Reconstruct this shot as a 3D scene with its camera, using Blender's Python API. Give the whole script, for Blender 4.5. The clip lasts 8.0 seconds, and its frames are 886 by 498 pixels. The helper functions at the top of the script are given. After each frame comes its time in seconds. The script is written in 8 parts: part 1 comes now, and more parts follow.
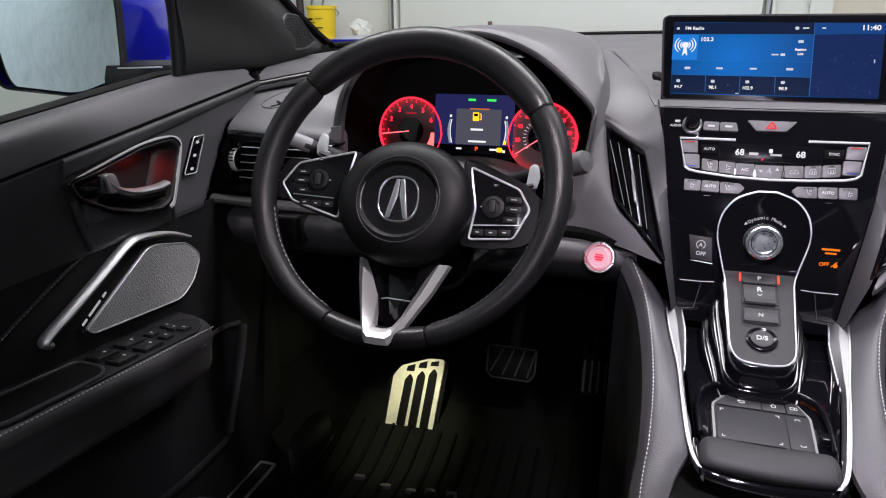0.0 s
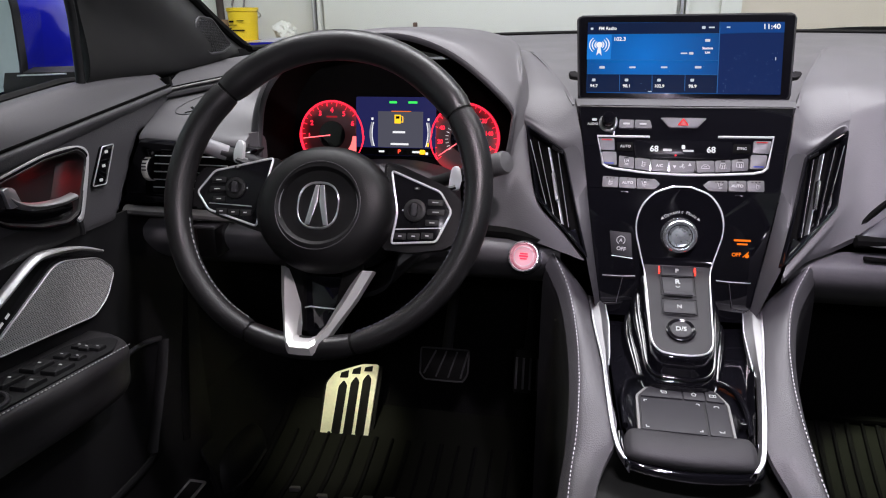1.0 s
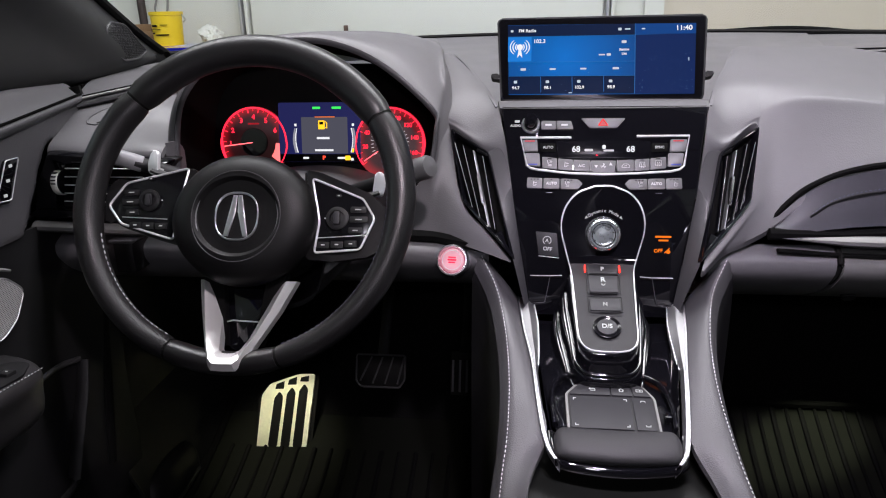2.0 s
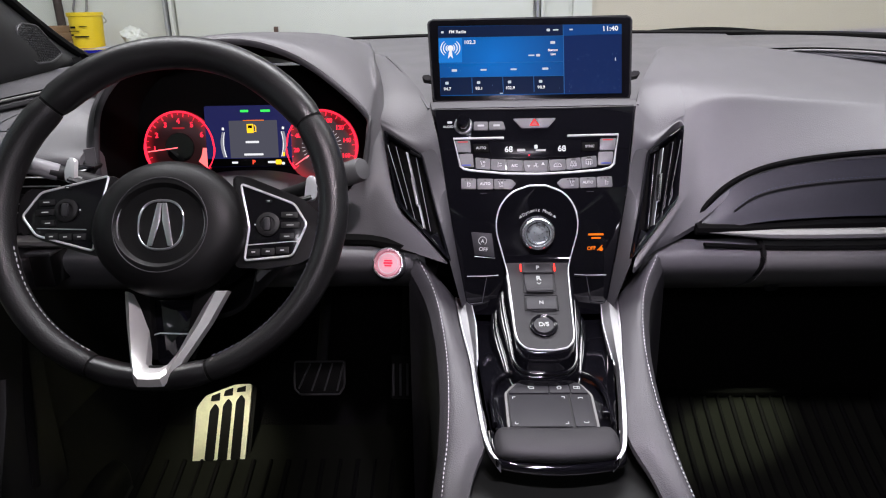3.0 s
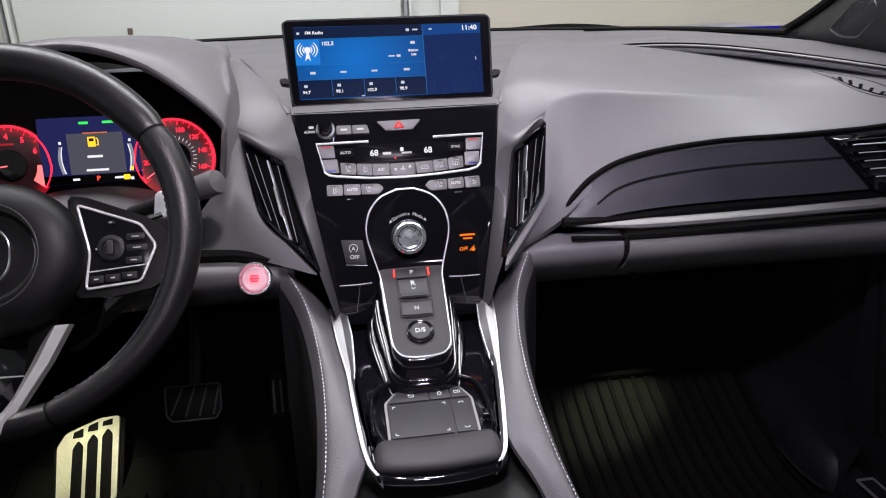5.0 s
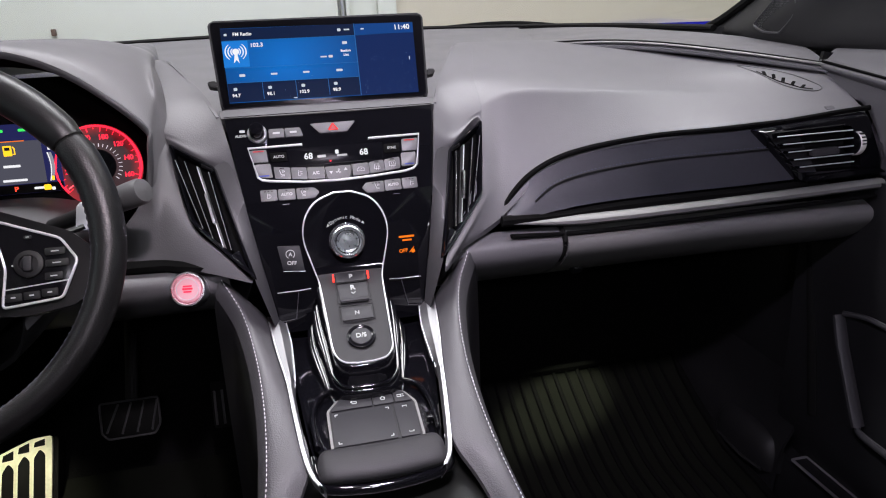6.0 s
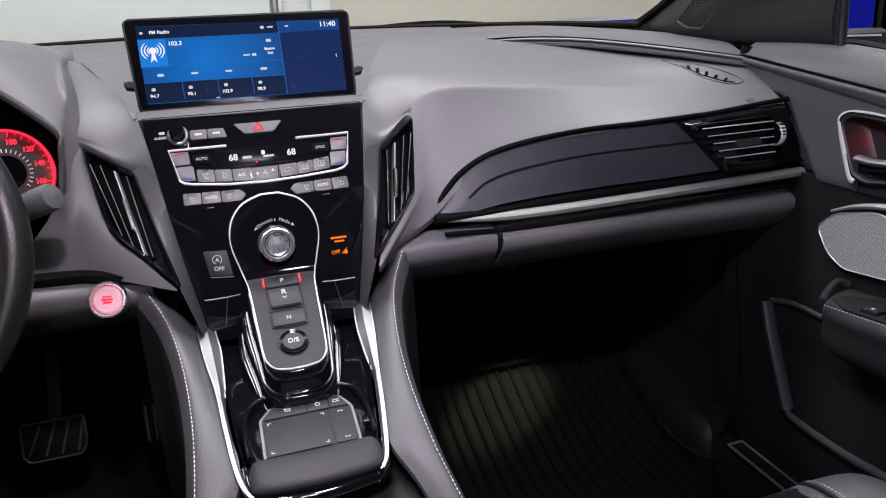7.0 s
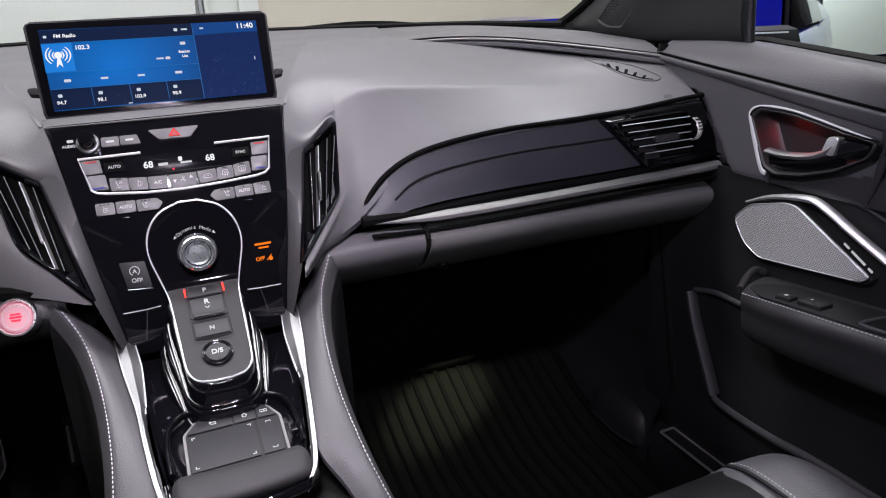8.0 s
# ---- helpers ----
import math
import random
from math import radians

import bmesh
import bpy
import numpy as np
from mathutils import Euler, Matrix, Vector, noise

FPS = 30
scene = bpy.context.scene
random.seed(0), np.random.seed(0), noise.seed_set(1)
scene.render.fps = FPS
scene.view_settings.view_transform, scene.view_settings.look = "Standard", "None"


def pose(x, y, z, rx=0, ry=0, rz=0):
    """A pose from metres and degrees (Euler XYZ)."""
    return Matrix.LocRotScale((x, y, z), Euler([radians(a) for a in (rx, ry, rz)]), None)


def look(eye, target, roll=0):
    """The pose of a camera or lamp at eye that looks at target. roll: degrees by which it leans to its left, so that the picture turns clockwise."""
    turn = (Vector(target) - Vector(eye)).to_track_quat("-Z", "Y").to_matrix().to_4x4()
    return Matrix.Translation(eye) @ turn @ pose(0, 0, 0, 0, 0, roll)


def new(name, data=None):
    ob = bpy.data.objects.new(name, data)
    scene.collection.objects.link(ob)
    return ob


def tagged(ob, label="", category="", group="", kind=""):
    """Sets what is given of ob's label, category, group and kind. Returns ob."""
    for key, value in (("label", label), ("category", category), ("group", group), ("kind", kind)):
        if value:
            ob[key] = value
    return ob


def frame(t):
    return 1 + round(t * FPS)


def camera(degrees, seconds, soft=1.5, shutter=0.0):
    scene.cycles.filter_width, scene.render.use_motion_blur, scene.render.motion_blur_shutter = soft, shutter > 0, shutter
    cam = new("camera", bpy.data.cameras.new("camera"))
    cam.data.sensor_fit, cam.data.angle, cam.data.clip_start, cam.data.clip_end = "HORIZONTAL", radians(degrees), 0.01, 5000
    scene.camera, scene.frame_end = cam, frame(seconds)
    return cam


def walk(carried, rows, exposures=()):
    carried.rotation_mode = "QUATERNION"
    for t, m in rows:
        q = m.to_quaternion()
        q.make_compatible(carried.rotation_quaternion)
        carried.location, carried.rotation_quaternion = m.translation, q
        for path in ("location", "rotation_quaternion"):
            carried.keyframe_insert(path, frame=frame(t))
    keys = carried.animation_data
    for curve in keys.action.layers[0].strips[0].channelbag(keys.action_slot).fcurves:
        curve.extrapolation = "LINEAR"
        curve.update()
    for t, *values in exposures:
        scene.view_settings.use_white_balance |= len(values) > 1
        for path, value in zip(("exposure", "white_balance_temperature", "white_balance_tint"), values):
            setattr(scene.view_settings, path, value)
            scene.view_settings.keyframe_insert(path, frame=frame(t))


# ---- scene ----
cam = camera(65.3, 8.0, soft=1.1)
PATH = [
    (0, (-0.117, 0.15, 1.329), (-0.697, 1.954, 0.691), -0.5),
    (0.5, (-0.111, 0.155, 1.329), (-0.601, 1.986, 0.691), -0.8),
    (1, (-0.106, 0.16, 1.33), (-0.508, 2.012, 0.692), -0.9),
    (1.5, (-0.096, 0.166, 1.332), (-0.418, 2.034, 0.694), -1.2),
    (3, (-0.086, 0.177, 1.331), (-0.15, 2.072, 0.694), -1.3),
    (3.5, (-0.082, 0.182, 1.333), (-0.064, 2.075, 0.689), -1.3),
    (4, (-0.077, 0.187, 1.333), (0.024, 2.077, 0.685), -1.4),
    (4.5, (-0.072, 0.194, 1.332), (0.112, 2.077, 0.685), -1.6),
    (6, (-0.056, 0.205, 1.335), (0.353, 2.047, 0.672), -2.3),
    (6.5, (-0.05, 0.209, 1.332), (0.437, 2.032, 0.669), -2.4),
    (7, (-0.041, 0.211, 1.326), (0.521, 2.013, 0.665), -2.6),
    (7.5, (-0.032, 0.212, 1.327), (0.609, 1.986, 0.662), -2.8),
    (8, (-0.023, 0.208, 1.326), (0.693, 1.952, 0.657), -2.9),
]
walk(cam, [(t, look(eye, target, roll)) for t, eye, target, roll in PATH])

# ---- light of the place ----
world = bpy.data.worlds.new("world")
scene.world = world
world.use_nodes = True
world.node_tree.nodes["Background"].inputs[0].default_value = (0.55, 0.6, 0.66, 1)
world.node_tree.nodes["Background"].inputs[1].default_value = 0.05
scene.view_settings.exposure = 0.0


def area_lamp(name, m, sx, sy, watts, color):
    data = bpy.data.lights.new(name, "AREA")
    data.shape, data.size, data.size_y, data.energy, data.color = "RECTANGLE", sx, sy, watts, color
    ob = new(name, data)
    ob.matrix_world = m
    return ob


LAMP_Z = 3.30
for side, watts, aim in ((-1, 16.0, (-0.150, 1.07, 0.800)), (1, 17.0, (0.345, 1.0, 0.948))):
    data = bpy.data.lights.new("map_light_beam", "SPOT")
    data.energy, data.color, data.spot_size, data.spot_blend, data.shadow_soft_size = watts, (0.99, 0.89, 1.15) if side > 0 else (1.06, 0.92, 1.02), radians(83 if side < 0 else 80), 0.3, 0.018
    new("map_light_beam", data).matrix_world = look((side * 0.045, 0.47, 1.578), aim)
area_lamp("tube_light_front", pose(0.2, 1.5, LAMP_Z - 0.06), 4.2, 0.50, 172, (0.98, 0.95, 1.0))
# Added fill from behind, out of view, to lift the wheel and footwells.
area_lamp("rear_fill_light", pose(0, -0.30, 1.592, 25, 0, 0), 0.08, 0.05, 3.5, (0.97, 0.93, 1.05))
# Three washes added out of view to brighten the rear and side walls.
area_lamp("added_wash_rear", pose(0, -4.2, LAMP_Z - 0.06, -50, 0, 0), 3.4, 0.25, 90, (0.88, 0.95, 1.0))
area_lamp("added_wash_side", pose(-3.6, 0.0, LAMP_Z - 0.06, 0, 55, 0), 0.25, 3.4, 60, (0.86, 0.95, 1.0))
area_lamp("added_wash_other_side", pose(3.6, 0.0, LAMP_Z - 0.06, 0, -55, 0), 0.25, 3.4, 60, (0.86, 0.95, 1.0))


def spot_lamp(name, eye, target, watts, color, cone, blend, squash=1.0):
    data = bpy.data.lights.new(name, "SPOT")
    data.energy, data.color, data.spot_size, data.spot_blend, data.shadow_soft_size = watts, color, radians(cone), blend, 0.012
    new(name, data).matrix_world = look(eye, target) @ Matrix.Diagonal((squash, 1, 1, 1))


spot_lamp("footwell_light", (-0.53, 1.27, 0.890), (-0.550, 1.25, 0.60), 5.5, (1.0, 0.96, 0.74), 56, 0.9)
spot_lamp("footwell_light", (0.43, 1.30, 0.880), (0.402, 1.290, 0.58), 7.6, (0.95, 1.0, 0.70), 58, 0.7, 0.5)


# ---- materials ----
def material(name, color, rough=0.5, metal=0.0, spec=0.5, grain=0.0, grain_size=0.002, stain=0.15, stain_size=0.12, coat=0.0, rough_var=0.08, pattern="noise"):
    """A surface with fine relief and uneven tone at two scales; sizes in metres."""
    mat = bpy.data.materials.new(name)
    mat.use_nodes = True
    nt = mat.node_tree
    b = nt.nodes["Principled BSDF"]
    b.inputs["Roughness"].default_value, b.inputs["Metallic"].default_value = rough, metal
    b.inputs["Specular IOR Level"].default_value, b.inputs["Coat Weight"].default_value = spec, coat
    b.inputs["Coat Roughness"].default_value = 0.06
    co = nt.nodes.new("ShaderNodeTexCoord")
    n1 = nt.nodes.new("ShaderNodeTexNoise")
    n1.inputs["Scale"].default_value, n1.inputs["Detail"].default_value = 1 / stain_size, 6
    n2 = nt.nodes.new("ShaderNodeTexNoise")
    n2.inputs["Scale"].default_value, n2.inputs["Detail"].default_value = 1 / (stain_size * 0.12), 3
    for n in (n1, n2):
        nt.links.new(co.outputs["Object"], n.inputs["Vector"])
    add = nt.nodes.new("ShaderNodeMath")
    add.operation = "MULTIPLY_ADD"
    add.inputs[1].default_value = 0.6
    half = nt.nodes.new("ShaderNodeMath")
    half.operation = "MULTIPLY"
    half.inputs[1].default_value = 0.4
    nt.links.new(n1.outputs[0], add.inputs[0])
    nt.links.new(n2.outputs[0], half.inputs[0])
    nt.links.new(half.outputs[0], add.inputs[2])
    mix = nt.nodes.new("ShaderNodeMix")
    mix.data_type = "RGBA"
    mix.inputs["A"].default_value = (*[c * (1 - stain) for c in color], 1)
    mix.inputs["B"].default_value = (*[min(1, c * (1 + stain)) for c in color], 1)
    nt.links.new(add.outputs[0], mix.inputs["Factor"])
    nt.links.new(mix.outputs["Result"], b.inputs["Base Color"])
    rr = nt.nodes.new("ShaderNodeMapRange")
    rr.inputs["From Min"].default_value, rr.inputs["From Max"].default_value = 0.3, 0.7
    rr.inputs["To Min"].default_value, rr.inputs["To Max"].default_value = max(0.01, rough - rough_var), min(1, rough + rough_var)
    nt.links.new(n1.outputs[0], rr.inputs["Value"])
    nt.links.new(rr.outputs["Result"], b.inputs["Roughness"])
    if grain:
        tex = nt.nodes.new("ShaderNodeTexVoronoi" if pattern == "cells" else "ShaderNodeTexNoise")
        tex.inputs["Scale"].default_value = 1 / grain_size
        nt.links.new(co.outputs["Object"], tex.inputs["Vector"])
        bump = nt.nodes.new("ShaderNodeBump")
        bump.inputs["Strength"].default_value, bump.inputs["Distance"].default_value = grain, grain_size * 0.5
        nt.links.new(tex.outputs[0], bump.inputs["Height"])
        nt.links.new(bump.outputs[0], b.inputs["Normal"])
    return mat


def glow(name, color, strength, base=(0.002, 0.002, 0.002)):
    mat = bpy.data.materials.new(name)
    mat.use_nodes = True
    b = mat.node_tree.nodes["Principled BSDF"]
    b.inputs["Base Color"].default_value = (*base, 1)
    b.inputs["Roughness"].default_value = 0.4
    b.inputs["Specular IOR Level"].default_value = 0.04
    b.inputs["Emission Color"].default_value = (*color, 1)
    b.inputs["Emission Strength"].default_value = strength
    return mat


def clear_glass(name, tint=(0.95, 0.98, 0.97), gloss=0.04):
    mat = bpy.data.materials.new(name)
    mat.use_nodes = True
    nt = mat.node_tree
    nt.nodes.remove(nt.nodes["Principled BSDF"])
    tr, gl, mx = nt.nodes.new("ShaderNodeBsdfTransparent"), nt.nodes.new("ShaderNodeBsdfGlossy"), nt.nodes.new("ShaderNodeMixShader")
    tr.inputs[0].default_value = (*tint, 1)
    gl.inputs["Roughness"].default_value = 0.02
    mx.inputs[0].default_value = gloss
    nt.links.new(tr.outputs[0], mx.inputs[1])
    nt.links.new(gl.outputs[0], mx.inputs[2])
    nt.links.new(mx.outputs[0], nt.nodes["Material Output"].inputs[0])
    return mat


M_PAD = material("soft_dash_skin", (0.090, 0.088, 0.093), 0.50, grain=0.14, grain_size=0.0016, stain=0.10, pattern="cells")
M_DOORPAD = material("soft_door_skin", (0.052, 0.050, 0.055), 0.55, grain=0.25, grain_size=0.0016, stain=0.10, pattern="cells")
M_WING = material("console_leatherette", (0.049, 0.048, 0.051), 0.5, grain=0.3, grain_size=0.0014, stain=0.08, pattern="cells")
M_BLACK = material("black_moulded_plastic", (0.0065, 0.0065, 0.0072), 0.55, spec=0.30, grain=0.2, grain_size=0.001, stain=0.2)
M_DARK = material("dark_satin_plastic", (0.034, 0.033, 0.036), 0.42, grain=0.1, grain_size=0.001, stain=0.12)
M_PIANO = material("piano_black_lacquer", (0.003, 0.003, 0.004), 0.05, spec=0.5, stain=0.2, stain_size=0.03, rough_var=0.03)
# Pad skin in a darker tone: the vent surround's shade is in the colour.
M_SPEAR = material("shaded_spear_skin", (0.036, 0.035, 0.038), 0.48, grain=0.15, grain_size=0.0014, stain=0.1, pattern="cells")
M_SHELF = material("charcoal_shelf_plastic", (0.046, 0.045, 0.048), 0.6, grain=0.15, grain_size=0.0014, stain=0.08)
M_SPOKE = material("brushed_spoke_metal", (0.86, 0.86, 0.84), 0.32, metal=0.80, grain=0.08, grain_size=0.002, stain=0.08, rough_var=0.06)
M_LEATHER = material("black_leather", (0.0060, 0.0058, 0.0062), 0.35, spec=0.45, grain=0.15, grain_size=0.0009, stain=0.15, stain_size=0.06, pattern="cells")
M_ARMREST = material("door_leather", (0.0200, 0.0194, 0.0204), 0.38, spec=0.5, grain=0.15, grain_size=0.0010, stain=0.15, stain_size=0.06, pattern="cells")
M_PERF = material("perforated_leather", (0.0062, 0.0060, 0.0064), 0.42, spec=0.36, grain=0.20, grain_size=0.0016, stain=0.15, stain_size=0.06, pattern="cells")
M_SUEDE = material("dark_suede", (0.026, 0.026, 0.033), 0.50, grain=0.35, grain_size=0.0007, stain=0.25, stain_size=0.03)
M_CHROME = material("bright_chrome", (0.90, 0.90, 0.92), 0.42, metal=1.0, stain=0.05, rough_var=0.05)
M_SATIN = material("satin_silver", (0.62, 0.62, 0.63), 0.50, metal=1.0, stain=0.06, rough_var=0.06)
M_GUN = material("gunmetal_trim", (0.20, 0.20, 0.20), 0.33, metal=0.85, stain=0.08)
M_BAR = material("satin_trim_metal", (0.15, 0.15, 0.145), 0.52, metal=0.35, stain=0.08)
# Near-black without sheen: holds the shade of gaps in its colour, also black joints.
M_GAP = material("dead_black_gap_shade", (0.003, 0.003, 0.003), 0.9, spec=0.05, stain=0.1)
M_BEZEL = material("black_bezel_plastic", (0.005, 0.005, 0.006), 0.20, spec=0.28, stain=0.15)
M_TRIM = material("bright_metal_trim", (0.66, 0.66, 0.67), 0.34, metal=0.45, stain=0.05, rough_var=0.05)
M_PEDAL = material("scuffed_aluminium", (0.80, 0.77, 0.56), 0.45, metal=0.1, grain=0.3, grain_size=0.004, stain=0.3, stain_size=0.04)
M_RUBBER = material("black_rubber", (0.0042, 0.0042, 0.0040), 0.75, spec=0.12, grain=0.3, grain_size=0.002, stain=0.25)
M_SEAT = material("black_seat_leather", (0.058, 0.057, 0.062), 0.42, grain=0.3, grain_size=0.0012, stain=0.15, stain_size=0.08, pattern="cells")
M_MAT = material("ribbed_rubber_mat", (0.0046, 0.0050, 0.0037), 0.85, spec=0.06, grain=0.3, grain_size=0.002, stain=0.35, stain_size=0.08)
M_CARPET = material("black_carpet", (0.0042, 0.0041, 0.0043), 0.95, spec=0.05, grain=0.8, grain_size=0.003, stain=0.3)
M_KEY = material("grey_button_plastic", (0.058, 0.058, 0.060), 0.5, grain=0.1, grain_size=0.0008, stain=0.05)
M_KEYDARK = material("dark_button_plastic", (0.016, 0.016, 0.018), 0.55, spec=0.3, grain=0.1, grain_size=0.0008, stain=0.1)
M_GRILLE = material("grey_speaker_mesh", (0.36, 0.36, 0.355), 0.45, metal=0.2, grain=0.6, grain_size=0.0022, stain=0.08, pattern="cells")
M_PAINT = material("deep_blue_car_paint", (0.010, 0.014, 0.42), 0.18, metal=0.25, coat=1.0, stain=0.05, rough_var=0.03)
M_STITCH = material("pale_thread", (0.42, 0.42, 0.43), 0.8, stain=0.1)
M_STITCHDK = material("dark_blue_thread", (0.06, 0.06, 0.10), 0.8, stain=0.1)
M_HEAD = material("dark_headliner_cloth", (0.015, 0.015, 0.016), 0.95, grain=0.4, grain_size=0.002)
M_WHITE = glow("pale_backlit_print", (0.95, 0.95, 1.0), 0.95)
# Legends and maker marks given a weak glow to brighten the print.
M_DIM = glow("glowing_legend_print", (0.8, 0.8, 0.82), 0.40, (0.16, 0.16, 0.16))
M_LENS = material("dull_black_display_lens", (0.003, 0.003, 0.004), 0.22, spec=0.03, stain=0.15, rough_var=0.02)
M_RED = glow("red_gauge_light", (1.0, 0.02, 0.05), 2.2)
M_REDDIM = glow("dim_red_light", (0.75, 0.03, 0.05), 0.6)
M_AMBER = glow("amber_light", (1.0, 0.20, 0.008), 1.05)
M_YELLOW = glow("yellow_light", (1.0, 0.55, 0.02), 1.5)
M_GREEN = glow("green_light", (0.05, 0.8, 0.12), 1.2)
M_BLUELED = glow("dim_blue_light", (0.05, 0.08, 0.6), 0.5)
M_COVER = material("matt_airbag_skin", (0.0032, 0.0031, 0.0033), 0.50, spec=0.20, grain=0.2, grain_size=0.0009, stain=0.2, stain_size=0.05, pattern="cells")
M_MESH = material("dark_perforated_mesh", (0.030, 0.030, 0.032), 0.5, metal=0.2, grain=0.9, grain_size=0.0030, stain=0.15, pattern="cells")
M_CUP = material("black_cup_plastic", (0.020, 0.018, 0.019), 0.35, stain=0.15)
M_PILLAR = material("dark_pillar_trim", (0.0080, 0.0078, 0.0085), 0.6, spec=0.33, grain=0.15, grain_size=0.001, stain=0.12)
M_RAIL = material("brushed_rail_metal", (0.38, 0.38, 0.39), 0.42, metal=1.0, grain=0.1, grain_size=0.002, stain=0.1, rough_var=0.08)
M_RING = material("ring_chrome", (0.88, 0.88, 0.90), 0.27, metal=1.0, stain=0.04, rough_var=0.05)
M_MIRROR = material("mirror_silver", (0.9, 0.93, 0.95), 0.02, metal=1.0, stain=0.02, rough_var=0.01)
M_GLASS = clear_glass("clear_windscreen_glass")


def side_glass(name, tint):
    """Window glass that shines more the flatter it is seen."""
    mat = clear_glass(name, tint)
    nodes, links = mat.node_tree.nodes, mat.node_tree.links
    facing, power, least = nodes.new("ShaderNodeLayerWeight"), nodes.new("ShaderNodeMath"), nodes.new("ShaderNodeMath")
    facing.inputs["Blend"].default_value = 0.5
    power.operation, power.inputs[1].default_value = "POWER", 3.0
    least.operation, least.inputs[1].default_value = "MAXIMUM", 0.02
    links.new(facing.outputs["Facing"], power.inputs[0])
    links.new(power.outputs[0], least.inputs[0])
    links.new(least.outputs[0], nodes["Mix Shader"].inputs[0])
    return mat


M_SIDEGLASS = side_glass("clear_side_glass", (0.95, 0.98, 0.97))
M_TINTED = side_glass("dark_tinted_glass", (0.22, 0.25, 0.25))
M_CONCRETE = material("concrete_floor", (0.30, 0.29, 0.27), 0.6, grain=0.4, grain_size=0.01, stain=0.3, stain_size=0.6)
M_WALL = material("white_painted_wall", (0.70, 0.71, 0.65), 0.6, grain=0.1, grain_size=0.01, stain=0.05, stain_size=0.5)
M_BEIGE = material("beige_painted_block", (0.62, 0.56, 0.46), 0.7, grain=0.2, grain_size=0.01, stain=0.06, stain_size=0.4)
M_TARP = material("pale_blue_tarpaulin", (0.50, 0.57, 0.60), 0.5, grain=0.3, grain_size=0.3, stain=0.12, stain_size=0.5)
M_BUCKET = material("yellow_plastic", (0.85, 0.62, 0.02), 0.4, stain=0.08)
M_STEEL = material("brushed_door_track", (0.5, 0.5, 0.5), 0.4, metal=0.6, stain=0.1)


# ---- shaping helpers ----
def thing(name, label="", category="", group="", kind="", at=(0, 0, 0)):
    ob = new(name)
    ob.location = at
    return tagged(ob, label, category, group, kind)


def part(name, bm, mat, parent=None, label="", smooth=True, angle=40):
    """Links a bmesh, built in world places, as one mesh object under a thing or a part."""
    me = bpy.data.meshes.new(name)
    bmesh.ops.recalc_face_normals(bm, faces=bm.faces)
    bm.to_mesh(me)
    bm.free()
    if smooth:
        me.polygons.foreach_set("use_smooth", [True] * len(me.polygons))
        me.set_sharp_from_angle(angle=radians(angle))
    for m in (mat if isinstance(mat, (list, tuple)) else [mat]):
        me.materials.append(m)
    ob = new(name, me)
    if parent is not None:
        ob.parent = parent
        base = parent.location + (parent.parent.location if parent.parent else Vector())
        ob.location = -base
    if label:
        ob["label"] = label
    return ob


def inside(poly, x, y):
    """Whether a point lies in a closed outline."""
    odd = False
    for (ax, ay), (bx, by) in zip(poly, poly[1:] + poly[:1]):
        if (ay > y) != (by > y) and x < (bx - ax) * (y - ay) / (by - ay) + ax:
            odd = not odd
    return odd


def spline(pts, n, closed=False):
    """n points along a smooth curve through pts."""
    pts = [Vector(p) for p in pts]
    m = len(pts)
    out = []
    for k in range(n):
        u = k * (m if closed else m - 1) / (n if closed else n - 1)
        i = min(int(u), m - 1 if closed else m - 2)
        f = u - i
        if closed:
            p0, p1, p2, p3 = (pts[(i + j) % m] for j in (-1, 0, 1, 2))
        else:
            p1, p2 = pts[i], pts[i + 1]
            p0 = pts[i - 1] if i > 0 else p1 * 2 - p2
            p3 = pts[i + 2] if i + 2 < m else p2 * 2 - p1
        out.append(0.5 * (2 * p1 + (p2 - p0) * f + (2 * p0 - 5 * p1 + 4 * p2 - p3) * f * f + (3 * p1 - p0 - 3 * p2 + p3) * f ** 3))
    return out


def grid_faces(bm, rows, close_u=False, close_v=False):
    vs = [[bm.verts.new(p) for p in r] for r in rows]
    nu, nv = len(vs), len(vs[0])
    for i in range(nu if close_u else nu - 1):
        for j in range(nv if close_v else nv - 1):
            bm.faces.new((vs[i][j], vs[(i + 1) % nu][j], vs[(i + 1) % nu][(j + 1) % nv], vs[i][(j + 1) % nv]))
    return vs


def loft(ctrl, nu=24, nv=24, thick=0.0, close_v=False, push=(0, 0, 0), relax=0):
    """A smooth sheet through a coarse net of places; thick gives it a back along push."""
    rows = [spline(r, nv, close_v) for r in ctrl]
    cols = [spline([r[j] for r in rows], nu) for j in range(len(rows[0]))]
    net = [[cols[j][i] for j in range(len(cols))] for i in range(nu)]
    for _ in range(relax):
        old = [[p.copy() for p in r] for r in net]
        for i in range(1, nu - 1):
            for j in range(1, len(cols) - 1):
                net[i][j] = old[i][j] * 0.4 + (old[i - 1][j] + old[i + 1][j] + old[i][j - 1] + old[i][j + 1]) * 0.15
    bm = bmesh.new()
    vs = grid_faces(bm, net, close_v=close_v)
    if thick:
        back = Vector(push).normalized() * thick
        vb = grid_faces(bm, [[p + back for p in r] for r in net], close_v=close_v)
        n, m = len(vs), len(vs[0])
        if not close_v:
            for i in range(n - 1):
                for j in (0, m - 1):
                    bm.faces.new((vs[i][j], vs[i + 1][j], vb[i + 1][j], vb[i][j]))
        for j in range(m if close_v else m - 1):
            for i in (0, n - 1):
                k = (j + 1) % m
                bm.faces.new((vs[i][j], vs[i][k], vb[i][k], vb[i][j]))
    return bm


